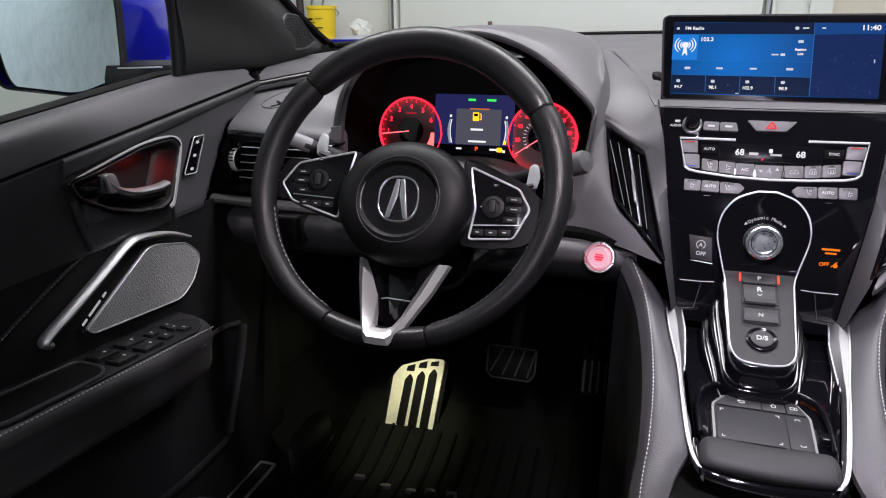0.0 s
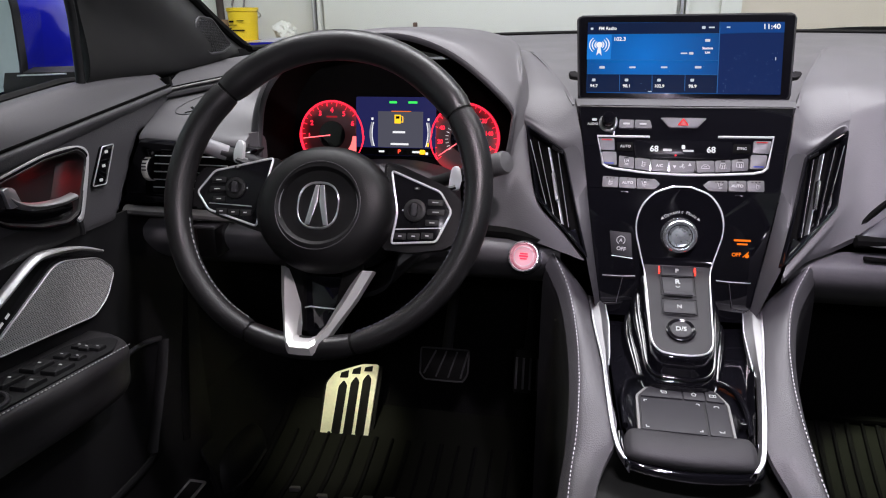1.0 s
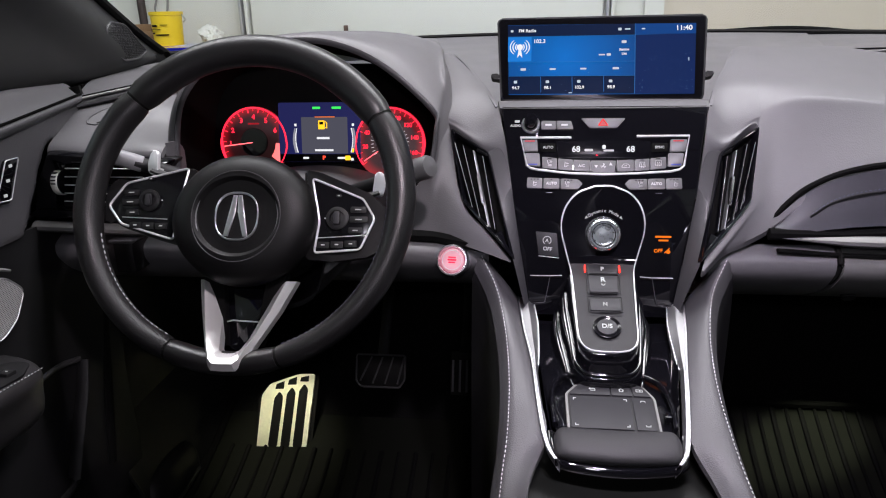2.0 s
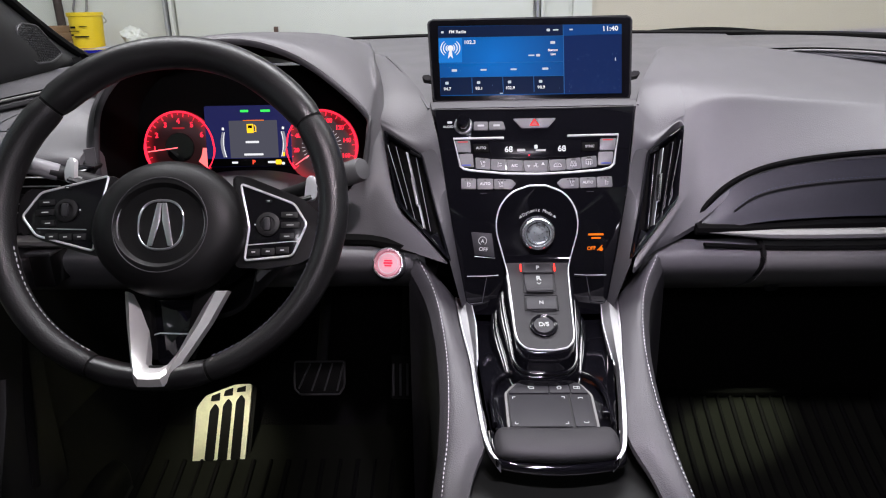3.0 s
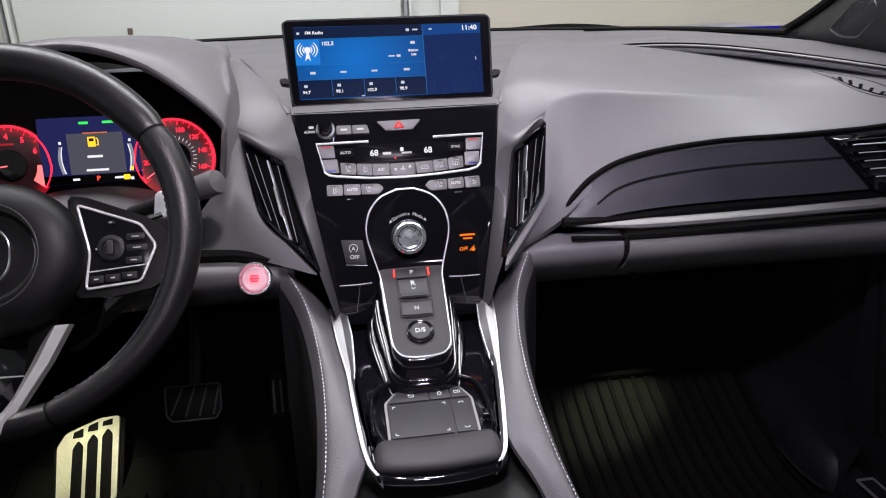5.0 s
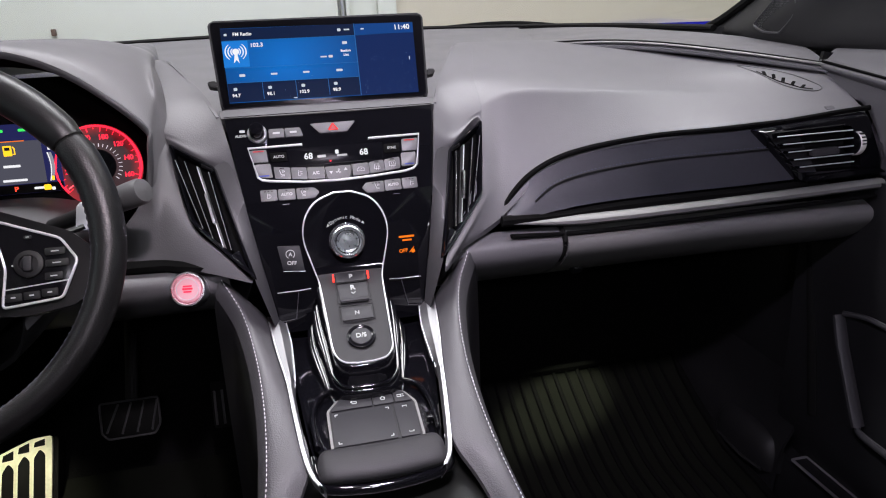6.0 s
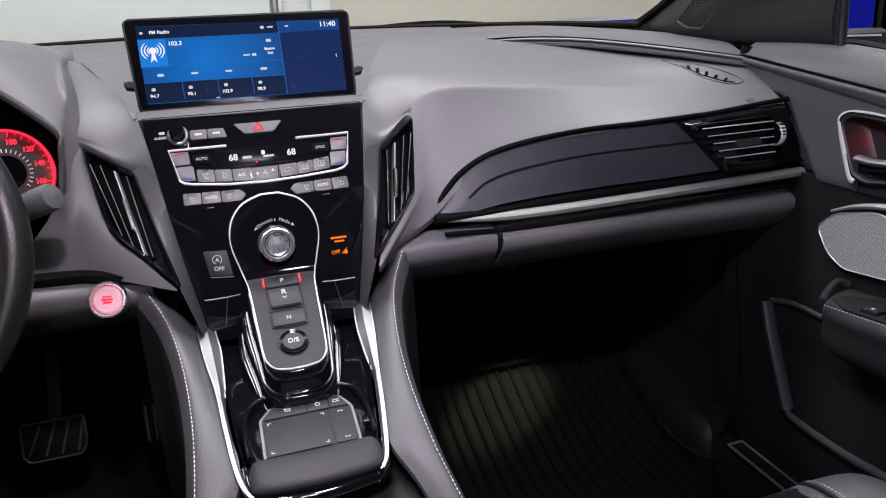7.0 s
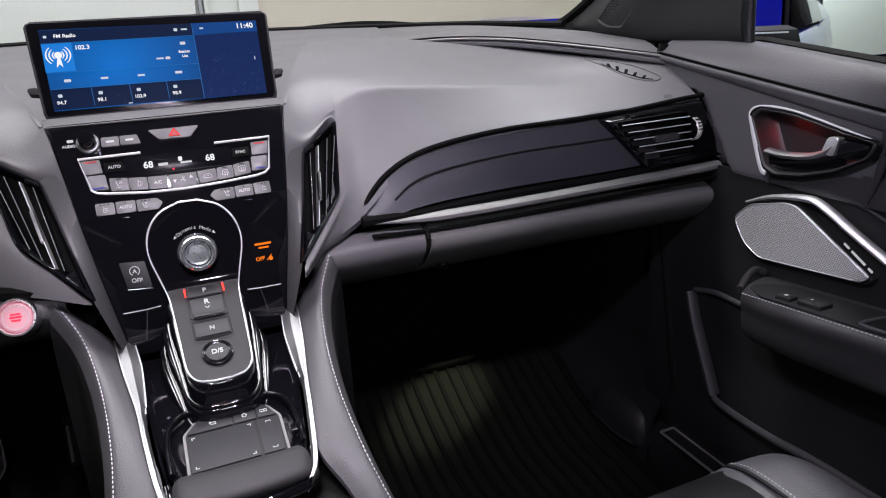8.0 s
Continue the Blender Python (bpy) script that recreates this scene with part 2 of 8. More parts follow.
def sweep(path, w, h=None, closed=False, sides=8, up=(0, 0, 1), taper=None):
    """A bar of oval section, w wide and h high, along a path."""
    h = h or w
    bm = bmesh.new()
    pts = [Vector(p) for p in path]
    n = len(pts)
    rings = []
    for i, p in enumerate(pts):
        a, b = (pts[i - 1], pts[(i + 1) % n]) if closed or 0 < i < n - 1 else ((pts[0], pts[1]) if i == 0 else (pts[-2], pts[-1]))
        d = (b - a).normalized()
        s = d.cross(Vector(up))
        s = s.normalized() if s.length > 1e-6 else Vector((1, 0, 0))
        t = s.cross(d)
        k = taper[i] if taper else 1
        ring = []
        for j in range(sides):
            ang = 2 * math.pi * (j + 0.5) / sides
            cx, cy = math.cos(ang), math.sin(ang)
            if sides == 4:
                cx, cy = cx * 1.414, cy * 1.414
            ring.append(p + s * (cx * w / 2 * k) + t * (cy * h / 2 * k))
        rings.append(ring)
    vs = grid_faces(bm, rings, close_u=closed, close_v=True)
    if not closed:
        bm.faces.new(vs[0]), bm.faces.new(vs[-1])
    return bm


def slab(outline, m, depth, bevel=0.001, lift=0.0, segments=2):
    """A plate with a rounded rim: an outline in the plane of the pose m, its face lift above it and depth thick."""
    bm = bmesh.new()
    top = [bm.verts.new(m @ Vector((x, y, lift))) for x, y in outline]
    low = [bm.verts.new(m @ Vector((x, y, lift - depth))) for x, y in outline]
    face = bm.faces.new(top)
    bm.faces.new(low[::-1])
    n = len(top)
    for i in range(n):
        bm.faces.new((top[i], low[i], low[(i + 1) % n], top[(i + 1) % n]))
    if bevel:
        bmesh.ops.bevel(bm, geom=list(face.edges), offset=bevel, segments=segments, affect="EDGES", profile=0.5)
    return bm


def rect(x0, y0, x1, y1, r=0.0, n=4):
    if not r:
        return [(x0, y0), (x1, y0), (x1, y1), (x0, y1)]
    out = []
    for cx, cy, a in ((x1 - r, y0 + r, -90), (x1 - r, y1 - r, 0), (x0 + r, y1 - r, 90), (x0 + r, y0 + r, 180)):
        out += [(cx + r * math.cos(radians(a + 90 * k / n)), cy + r * math.sin(radians(a + 90 * k / n))) for k in range(n + 1)]
    return out


def rounded(pts, r, n=4):
    """An outline with its corners rounded."""
    out = []
    m = len(pts)
    for i in range(m):
        a, b, c = (Vector((*pts[(i + k) % m], 0)) for k in (-1, 0, 1))
        k = min(r, (a - b).length * 0.45, (c - b).length * 0.45)
        p, q = b + (a - b).normalized() * k, b + (c - b).normalized() * k
        for j in range(n + 1):
            f = j / n
            v = p * (1 - f) ** 2 + b * 2 * f * (1 - f) + q * f * f
            out.append((v.x, v.y))
    return out


def disc(r, n=40, cx=0.0, cy=0.0):
    return [(cx + r * math.cos(2 * math.pi * k / n), cy + r * math.sin(2 * math.pi * k / n)) for k in range(n)]


def lathe(profile, m, n=40):
    """A turned form: (radius, height) pairs round the z axis of the pose m."""
    bm = bmesh.new()
    rows = [[m @ Vector((r * math.cos(2 * math.pi * k / n), r * math.sin(2 * math.pi * k / n), z)) for k in range(n)] for r, z in profile]
    vs = grid_faces(bm, rows, close_v=True)
    for ring, r in ((vs[0], profile[0][0]), (vs[-1], profile[-1][0])):
        if r > 1e-5:
            bm.faces.new(ring)
    return bm


def plane_pose(origin, up, right=(1, 0, 0)):
    """A pose whose x runs right and y up along a face, and whose z stands out of it."""
    x, y = Vector(right).normalized(), Vector(up).normalized()
    z = x.cross(y).normalized()
    y = z.cross(x)
    m = Matrix((x, y, z)).transposed().to_4x4()
    m.translation = Vector(origin)
    return m


def lettering(name, words, m, size, mat, parent, label="", depth=0.0004, align="CENTER", squeeze=1.0):
    curve = bpy.data.curves.new(name, "FONT")
    curve.body, curve.size, curve.align_x, curve.align_y, curve.extrude, curve.offset = words, size, align, "CENTER", depth, size * 0.018
    holder = new("lettering_source", curve)
    bpy.context.view_layer.update()
    me = bpy.data.meshes.new_from_object(holder.evaluated_get(bpy.context.evaluated_depsgraph_get()))
    bpy.data.objects.remove(holder)
    bm = bmesh.new()
    bm.from_mesh(me)
    bm.transform(m @ Matrix.Diagonal((squeeze, 1, 1, 1)))
    return part(name, bm, mat, parent, label, smooth=False)


def move(m, x, y, z=0.0, turn=0.0):
    return m @ pose(x, y, z, 0, 0, turn)


def bars(name, m, x, y, w, h, mat, parent, lift=0.0004):
    """A plain bar where a legend is too small to read."""
    return part(name, slab(rect(x - w / 2, y - h / 2, x + w / 2, y + h / 2, min(w, h) * 0.3), m, 0.0004, 0, lift), mat, parent, smooth=False)


def join(*bms):
    out = bmesh.new()
    for b in bms:
        me = bpy.data.meshes.new("piece")
        b.to_mesh(me)
        b.free()
        out.from_mesh(me)
        bpy.data.meshes.remove(me)
    return out


def box(x0, y0, z0, x1, y1, z1, bevel=0.0):
    bm = bmesh.new()
    bmesh.ops.create_cube(bm, size=1, matrix=Matrix.Translation(((x0 + x1) / 2, (y0 + y1) / 2, (z0 + z1) / 2)) @ Matrix.Diagonal((x1 - x0, y1 - y0, z1 - z0, 1)))
    if bevel:
        bmesh.ops.bevel(bm, geom=list(bm.edges), offset=bevel, segments=2, affect="EDGES", profile=0.5)
    return bm


# ---- garage ----
def structure(name, bm, mat, label, category):
    return tagged(part(name, bm, mat, None, "", smooth=False), label, category, "", "structure")


structure("ground", box(-30, -30, -0.2, 30, 30, 0.0), M_CONCRETE, "grey concrete garage floor under the car", "floor")
structure("wall_north", box(-5.0, 4.1, 0.0, 0.60, 4.3, 3.5), M_WALL, "white painted garage wall ahead of the car", "wall")
structure("wall_north_2", box(0.60, 4.1, 0.0, 5.2, 4.3, 3.5), M_BEIGE, "beige painted garage wall ahead of the car", "wall")
structure("wall_west", box(-5.2, -6.0, 0.0, -5.0, 4.3, 3.5), M_TARP, "pale blue-grey garage side wall", "wall")
structure("wall_east", box(5.0, -6.0, 0.0, 5.2, 4.1, 3.5), M_TARP, "pale blue-grey garage side wall", "wall")
structure("wall_south", box(-5.0, -6.0, 0.0, 5.0, -5.8, 3.5), M_WALL, "white garage wall behind the car", "wall")
structure("ceiling", box(-5.2, -6.0, 3.5, 5.2, 4.3, 3.6), M_WALL, "white garage ceiling", "ceiling")

lampglow = glow("lit_lamp_tube", (1.0, 0.97, 0.95), 6.0)
# The rear and both side housings are made up to carry the added washes.
for name, x, y, sx, sy in (("ceiling_lamp", 0.0, -4.2, 3.5, 0.3), ("ceiling_lamp", 0.2, 1.5, 4.3, 0.55), ("ceiling_lamp", -3.6, 0.0, 0.3, 3.5), ("ceiling_lamp", 3.6, 0.0, 0.3, 3.5)):
    lamp = thing(name, "long white tube lamp under the garage ceiling", "lamp", "garage ceiling lamps", "", (x, y, 3.4))
    part("housing", box(x - sx / 2, y - sy / 2, LAMP_Z + 0.02, x + sx / 2, y + sy / 2, 3.5, 0.01), M_WALL, lamp)
    part("tube", sweep([(x - (sx - 0.1) / 2 if sx > sy else x, y - (sy - 0.1) / 2 if sy > sx else y, LAMP_Z), (x + (sx - 0.1) / 2 if sx > sy else x, y + (sy - 0.1) / 2 if sy > sx else y, LAMP_Z)], 0.035, sides=10), lampglow, lamp)

# roll-up door in the north wall, with its side tracks
gdoor = thing("garage_door", "white sectional garage door in the wall ahead", "door", "", "structure", (-0.6, 4.08, 0))
for k in range(6):
    part("panel", box(-1.62, 4.06, 0.02 + k * 0.5, 0.29, 4.097, 0.51 + k * 0.5, 0.006), M_WALL, gdoor)
for x in (-1.66, 0.325):
    part("track", box(x - 0.022, 4.03, 0.0, x - 0.006, 4.098, 3.05, 0.005), M_STEEL, gdoor, "galvanised steel door track")
    part("track_lip", box(x + 0.004, 4.045, 0.0, x + 0.024, 4.098, 3.05, 0.005), M_WALL, gdoor)
part("lift_handle", box(-1.097, 4.035, 1.268, -1.077, 4.062, 1.300, 0.004), material("rusty_brown_steel", (0.12, 0.07, 0.05), 0.6), gdoor, "small rusty brown lift handle")
structure("trim_2", box(0.50, 4.05, 0.0, 0.597, 4.098, 3.5), M_WALL, "white upright door trim on the wall", "trim")
structure("trim", box(0.62, 4.06, 1.44, 5.0, 4.098, 1.475), M_BEIGE, "horizontal trim on the beige wall", "trim")

bench = thing("work_bench", "wooden work bench against the garage wall", "bench", "", "", (-2.7, 3.8, 0))
M_WOOD = material("worn_bench_wood", (0.28, 0.17, 0.09), 0.6, grain=0.3, grain_size=0.01, stain=0.3)
part("bench_top", box(-3.6, 3.55, 1.17, -1.62, 4.02, 1.22, 0.006), M_WOOD, bench)
for x in (-3.5, -1.7):
    for y in (3.62, 3.95):
        part("leg", box(x - 0.04, y - 0.04, 0.0, x + 0.04, y + 0.04, 1.17, 0.004), M_WOOD, bench)
crate = thing("wooden_crate", "brown wooden crate standing on the bench", "crate", "", "", (-2.32, 3.93, 1.22))
for k in range(3):
    part("slat", box(-2.52, 3.86, 1.222 + k * 0.037, -2.10, 3.875, 1.255 + k * 0.037, 0.002), M_WOOD, crate)
part("crate_side", box(-2.118, 3.876, 1.222, -2.10, 4.0, 1.330, 0.002), M_WOOD, crate)
part("crate_side", box(-2.52, 3.876, 1.222, -2.502, 4.0, 1.330, 0.002), M_WOOD, crate)
part("crate_back", box(-2.50, 3.985, 1.222, -2.12, 4.0, 1.330, 0.002), M_WOOD, crate)
pipe = thing("wall_pipe", "dark upright pipe fixed to the garage wall", "pipe", "", "", (-2.26, 4.06, 0.0))
part("tube", sweep([(-2.26, 4.06, 0.0), (-2.255, 4.06, 1.2), (-2.265, 4.06, 2.2), (-2.26, 4.06, 3.4)], 0.045, sides=12), material("dark_brown_pipe", (0.05, 0.035, 0.03), 0.6), pipe)
for z in (0.6, 1.6, 2.6):
    part("clip", box(-2.295, 4.05, z - 0.02, -2.225, 4.098, z + 0.02, 0.004), M_STEEL, pipe)
cable = thing("hanging_cable", "loose grey cable hanging on the garage wall", "cable", "", "", (-2.15, 4.08, 1.3))
part("strand", sweep(spline([(-2.20, 4.085, 1.75), (-2.17, 4.08, 1.50), (-2.19, 4.08, 1.40), (-2.14, 4.08, 1.36), (-2.11, 4.085, 1.46), (-2.10, 4.088, 1.75)], 30), 0.012), material("grey_cable_sheath", (0.25, 0.24, 0.23), 0.5), cable)
bucket = thing("bucket", "yellow plastic bucket with printed label on the bench", "bucket", "", "", (-1.985, 3.80, 1.22))
mb = pose(-1.985, 3.80, 1.22)
part("tub", lathe([(0.0, 0.0), (0.072, 0.0), (0.080, 0.150), (0.085, 0.152), (0.086, 0.168), (0.083, 0.170), (0.077, 0.160), (0.068, 0.01), (0.0, 0.01)], mb, 40), M_BUCKET, bucket)
for x, z, w, h in ((-0.035, 0.100, 0.030, 0.010), (0.030, 0.104, 0.050, 0.003), (-0.030, 0.082, 0.060, 0.003), (0.010, 0.055, 0.090, 0.006), (-0.045, 0.064, 0.012, 0.008)):
    part("label_bar", slab(rect(x - w / 2, z - h / 2, x + w / 2, z + h / 2), plane_pose((-1.985, 3.7245, 1.22), (0, -0.06, 1)) @ Matrix.Diagonal((0.8, 1, 1, 1)), 0.004, 0, 0.003), M_RUBBER, bucket)
part("bail", sweep(spline([(-2.071, 3.80, 1.375), (-2.064, 3.85, 1.345), (-1.985, 3.886, 1.330), (-1.906, 3.85, 1.345), (-1.899, 3.80, 1.375)], 16), 0.005), M_STEEL, bucket)
bag = thing("plastic_bag", "crumpled white plastic bag on the bench", "bag", "", "", (-1.74, 3.8, 1.22))
bm = bmesh.new()
bmesh.ops.create_icosphere(bm, subdivisions=4, radius=0.058)
for v in bm.verts:
    v.co *= 1 + 0.5 * noise.noise(v.co * 22) + 0.2 * noise.noise(v.co * 70)
    v.co.z = max(v.co.z, -0.045) * 0.9
bm.transform(Matrix.Translation((-1.735, 3.78, 1.262)))
part("film", bm, M_WALL, bag)

# ---- car body around the cabin ----
hood = thing("car_bonnet", "deep blue painted bonnet of the car", "bonnet", "", "", (0, 2.4, 1.1))
part("bonnet_skin", loft([[(-0.90, 1.60, 1.282), (-0.45, 1.86, 1.277), (0, 1.90, 1.272), (0.45, 1.86, 1.277), (0.90, 1.60, 1.282)],
                          [(-0.93, 2.2, 1.258), (-0.45, 2.3, 1.242), (0, 2.32, 1.235), (0.45, 2.3, 1.242), (0.93, 2.2, 1.258)],
                          [(-0.80, 2.75, 1.02), (-0.42, 2.9, 1.06), (0, 2.95, 1.07), (0.42, 2.9, 1.06), (0.80, 2.75, 1.02)]], 16, 24, 0.02, push=(0, 0, -1)), M_PAINT, hood)
cowl = thing("cowl", "black plastic cowl below the windscreen", "cowl", "", "structure", (0, 1.75, 1.27))
part("cowl_panel", loft([[(-0.78, 1.38, 1.277), (-0.62, 1.62, 1.282), (-0.3, 1.73, 1.290), (0, 1.75, 1.293), (0.3, 1.73, 1.290), (0.62, 1.62, 1.282), (0.78, 1.38, 1.277)],
                         [(-0.88, 1.55, 1.245), (-0.66, 1.74, 1.255), (-0.3, 1.84, 1.263), (0, 1.86, 1.266), (0.3, 1.84, 1.263), (0.66, 1.74, 1.255), (0.88, 1.55, 1.245)]], 6, 40, 0.02, push=(0, 0, -1)), M_BLACK, cowl)
for x0, x1 in ((-0.62, -0.05), (0.12, 0.66)):
    wiper = thing("windscreen_wiper", "black windscreen wiper resting on the glass", "wiper", "windscreen wipers", "", ((x0 + x1) / 2, 1.75, 1.29))
    pts = spline([(x0, 1.72, 1.272), (x0 * 0.4 + x1 * 0.6, 1.80, 1.280 if x0 < 0 else 1.287), (x1, 1.78, 1.268)], 14)
    part("arm", sweep(pts, 0.012, 0.010), M_BLACK, wiper)
    part("blade", sweep([p + Vector((0, -0.012, 0.004)) for p in pts], 0.006, 0.014), M_RUBBER, wiper)

roof = thing("car_roof", "dark cloth roof lining over the cabin", "roof", "", "structure", (0, 0, 1.65))
part("lining", box(-0.64, -1.6, 1.62, 0.64, 0.62, 1.66, 0.004), M_HEAD, roof)
part("header", loft([[(-0.66, 0.60, 1.640), (0, 0.61, 1.650), (0.66, 0.60, 1.640)], [(-0.67, 0.72, 1.600), (0, 0.78, 1.612), (0.67, 0.72, 1.600)], [(-0.675, 0.84, 1.545), (0, 0.93, 1.556), (0.675, 0.84, 1.545)]], 10, 20, 0.02, push=(0, 0, 1)), M_HEAD, roof)
over = thing("overhead_console", "dark overhead console with two lit map lights", "overhead console", "", "", (0, 0.45, 1.6))
part("console_body", box(-0.10, 0.36, 1.592, 0.10, 0.56, 1.622, 0.008), M_BLACK, over)
for side in (-1, 1):
    part("map_light", slab(rect(-0.014, -0.010, 0.014, 0.010, 0.004), pose(side * 0.045, 0.47, 1.590, 180, 0, 0), 0.004, 0.001, 0.002), glow("lit_map_lens", (1.0, 0.95, 1.0), 110.0), over, "lit white lens")
# Glowing lens added to go with the rear fill.
part("rear_lens", slab(rect(-0.04, -0.02, 0.04, 0.02, 0.006), pose(0, -0.30, 1.617, 180, 0, 0), 0.004, 0.001, 0.003), glow("lit_fill_lens", (1.0, 0.96, 1.0), 12.0), roof, "unseen white lens added for the rear fill")
rear = thing("rear_bulkhead", "dark rear end of the cabin", "bulkhead", "", "structure", (0, -1.6, 1))
part("rear_panel", box(-0.80, -1.66, 0.45, 0.80, -1.60, 1.66), M_HEAD, rear)

floorpan = thing("car_floor", "black carpeted cabin floor with toe boards", "floor", "", "structure", (0, 0.5, 0.5))
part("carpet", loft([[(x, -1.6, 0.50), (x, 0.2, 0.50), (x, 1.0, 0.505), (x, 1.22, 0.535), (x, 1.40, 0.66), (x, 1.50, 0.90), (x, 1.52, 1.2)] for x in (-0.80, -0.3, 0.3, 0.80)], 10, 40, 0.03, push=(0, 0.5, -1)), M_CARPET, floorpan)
for s in (-1, 1):
    side = thing("body_side", "blue car flank with black inner sill", "car side", "car flanks", "structure", (s * 0.85, 0, 0.6))
    part("sill", box(min(s * 0.70, s * 0.86), -1.6, 0.40, max(s * 0.70, s * 0.86), 1.45, 0.60, 0.02), M_BLACK, side)
    part("kick_panel", box(min(s * 0.735, s * 0.84), 1.0, 0.45, max(s * 0.735, s * 0.84), 1.6, 1.235, 0.01), M_BLACK, side)
    part("fender", loft([[(s * 0.90, 1.0, 1.22), (s * 0.93, 1.0, 0.9), (s * 0.92, 1.0, 0.5)], [(s * 0.915, 1.7, 1.270), (s * 0.94, 1.7, 0.9), (s * 0.93, 1.7, 0.5)], [(s * 0.85, 2.6, 1.05), (s * 0.90, 2.6, 0.85), (s * 0.88, 2.6, 0.5)]], 12, 12, 0.02, push=(-s, 0, 0)), M_PAINT, side)
    part("rear_quarter", loft([[(s * 0.875, -0.72, 1.19), (s * 0.94, -0.72, 0.95), (s * 0.93, -0.72, 0.45)], [(s * 0.885, -1.8, 1.26), (s * 0.96, -1.8, 0.98), (s * 0.94, -1.8, 0.5)]], 8, 12, 0.02, push=(-s, 0, 0)), M_PAINT, side)
    part("rear_pillar", loft([[(s * 0.875, -1.15, 1.22), (s * 0.66, -1.05, 1.64)], [(s * 0.885, -1.8, 1.26), (s * 0.64, -1.6, 1.62)]], 4, 6, 0.02, push=(-s, 0, 0)), M_PAINT, side)
    part("roof_rail", sweep(spline([(s * 0.66, 0.62, 1.62), (s * 0.66, 0.0, 1.67), (s * 0.65, -1.0, 1.66), (s * 0.63, -1.65, 1.60)], 16), 0.10, 0.06), M_PAINT, side)
    part("window_bar", sweep([(s * 0.86, -0.20, 1.22), (s * 0.68, -0.22, 1.64)], 0.05, 0.05), M_BLACK, side)
    part("rear_window", loft([[(s * 0.872, -0.24, 1.22), (s * 0.69, -0.24, 1.62)], [(s * 0.878, -1.16, 1.225), (s * 0.67, -1.06, 1.62)]], 3, 4, 0.004, push=(-s, 0, 0)), M_TINTED, side)

# windscreen pillars and glass
for s in (-1, 1):
    pillar = thing("windscreen_pillar", "dark grey trimmed windscreen pillar with a small speaker grille", "pillar", "windscreen pillars", "structure", (s * 0.72, 1.1, 1.4))
    edge = [(s * 0.795, 1.52, 1.262), (s * 0.772, 1.40, 1.293), (s * 0.760, 1.25, 1.36), (s * 0.724, 0.95, 1.50), (s * 0.64, 0.60, 1.64)]
    inner = [(s * 0.77, 1.36, 1.255), (s * 0.725, 1.28, 1.275), (s * 0.715, 1.10, 1.36), (s * 0.69, 0.85, 1.47), (s * 0.62, 0.52, 1.63)]
    mid = [(s * 0.77, 1.12, 1.245), (s * 0.722, 1.12, 1.262), (s * 0.722, 1.00, 1.345), (s * 0.70, 0.80, 1.455), (s * 0.64, 0.48, 1.62)]
    sail = [(s * 0.77, 0.925, 1.245), (s * 0.725, 0.938, 1.262), (s * 0.727, 0.942, 1.345), (s * 0.717, 0.905, 1.425), (s * 0.655, 0.46, 1.60)]
    part("pillar_trim", loft([edge, inner, mid, sail], 24, 24, 0.015, push=(s, 0.2, 0)), M_PILLAR, pillar)
    part("window_seal", sweep(spline([Vector(p) + Vector((0, 0.01, 0.004)) for p in edge], 20), 0.016), M_RUBBER, pillar)
    part("sash", sweep(spline([(s * 0.733, 0.931, 1.25), (s * 0.734, 0.936, 1.30), (s * 0.733, 0.936, 1.35), (s * 0.726, 0.915, 1.41), (s * 0.705, 0.76, 1.49), (s * 0.665, 0.44, 1.61)], 40), 0.010, 0.012, sides=10, up=(s, 0, 0)), M_BLACK, pillar)
    dy, dz = (0.0, 0.0) if s < 0 else (-0.030, -0.003)
    mt = plane_pose((s * 0.7215, 1.236 + dy, 1.306 + dz), (s * 0.02, 0, 1), (-s * 0.03, -s, 0))
    o = rounded([(-s * (y - 1.236), z - 1.306) for y, z in ((1.192, 1.3225), (1.206, 1.3335), (1.240, 1.3300), (1.288, 1.2895), (1.262, 1.2800), (1.222, 1.2790), (1.1955, 1.3023))][::-s], 0.007)
    part("tweeter_grille", slab(o, mt, 0.008, 0.001, 0.0030), M_MESH, pillar, "dark perforated speaker grille")
    part("grille_rim", sweep([mt @ Vector((x * 1.05, y * 1.06, 0.0028)) for x, y in o], 0.0036, closed=True), M_DARK, pillar)
    pits = bmesh.new()
    for i in range(44):
        for j in range(26):
            x, y = (i - 22) * 0.0027 + (j % 2) * 0.00135, (j - 13) * 0.0024
            if inside([(px * 0.93, py * 0.92) for px, py in o], x, y):
                pits.faces.new([pits.verts.new(mt @ Vector((x + 0.0008 * math.cos(q), y + 0.0008 * math.sin(q), 0.0033))) for q in (0, 1.047, 2.094, 3.1416, 4.189, 5.236)])
    tagged(part("grille_holes", pits, M_GAP, pillar, smooth=False), kind="stuff")
screen_glass = thing("windscreen", "clear car windscreen glass", "windscreen", "", "structure", (0, 1.2, 1.5))
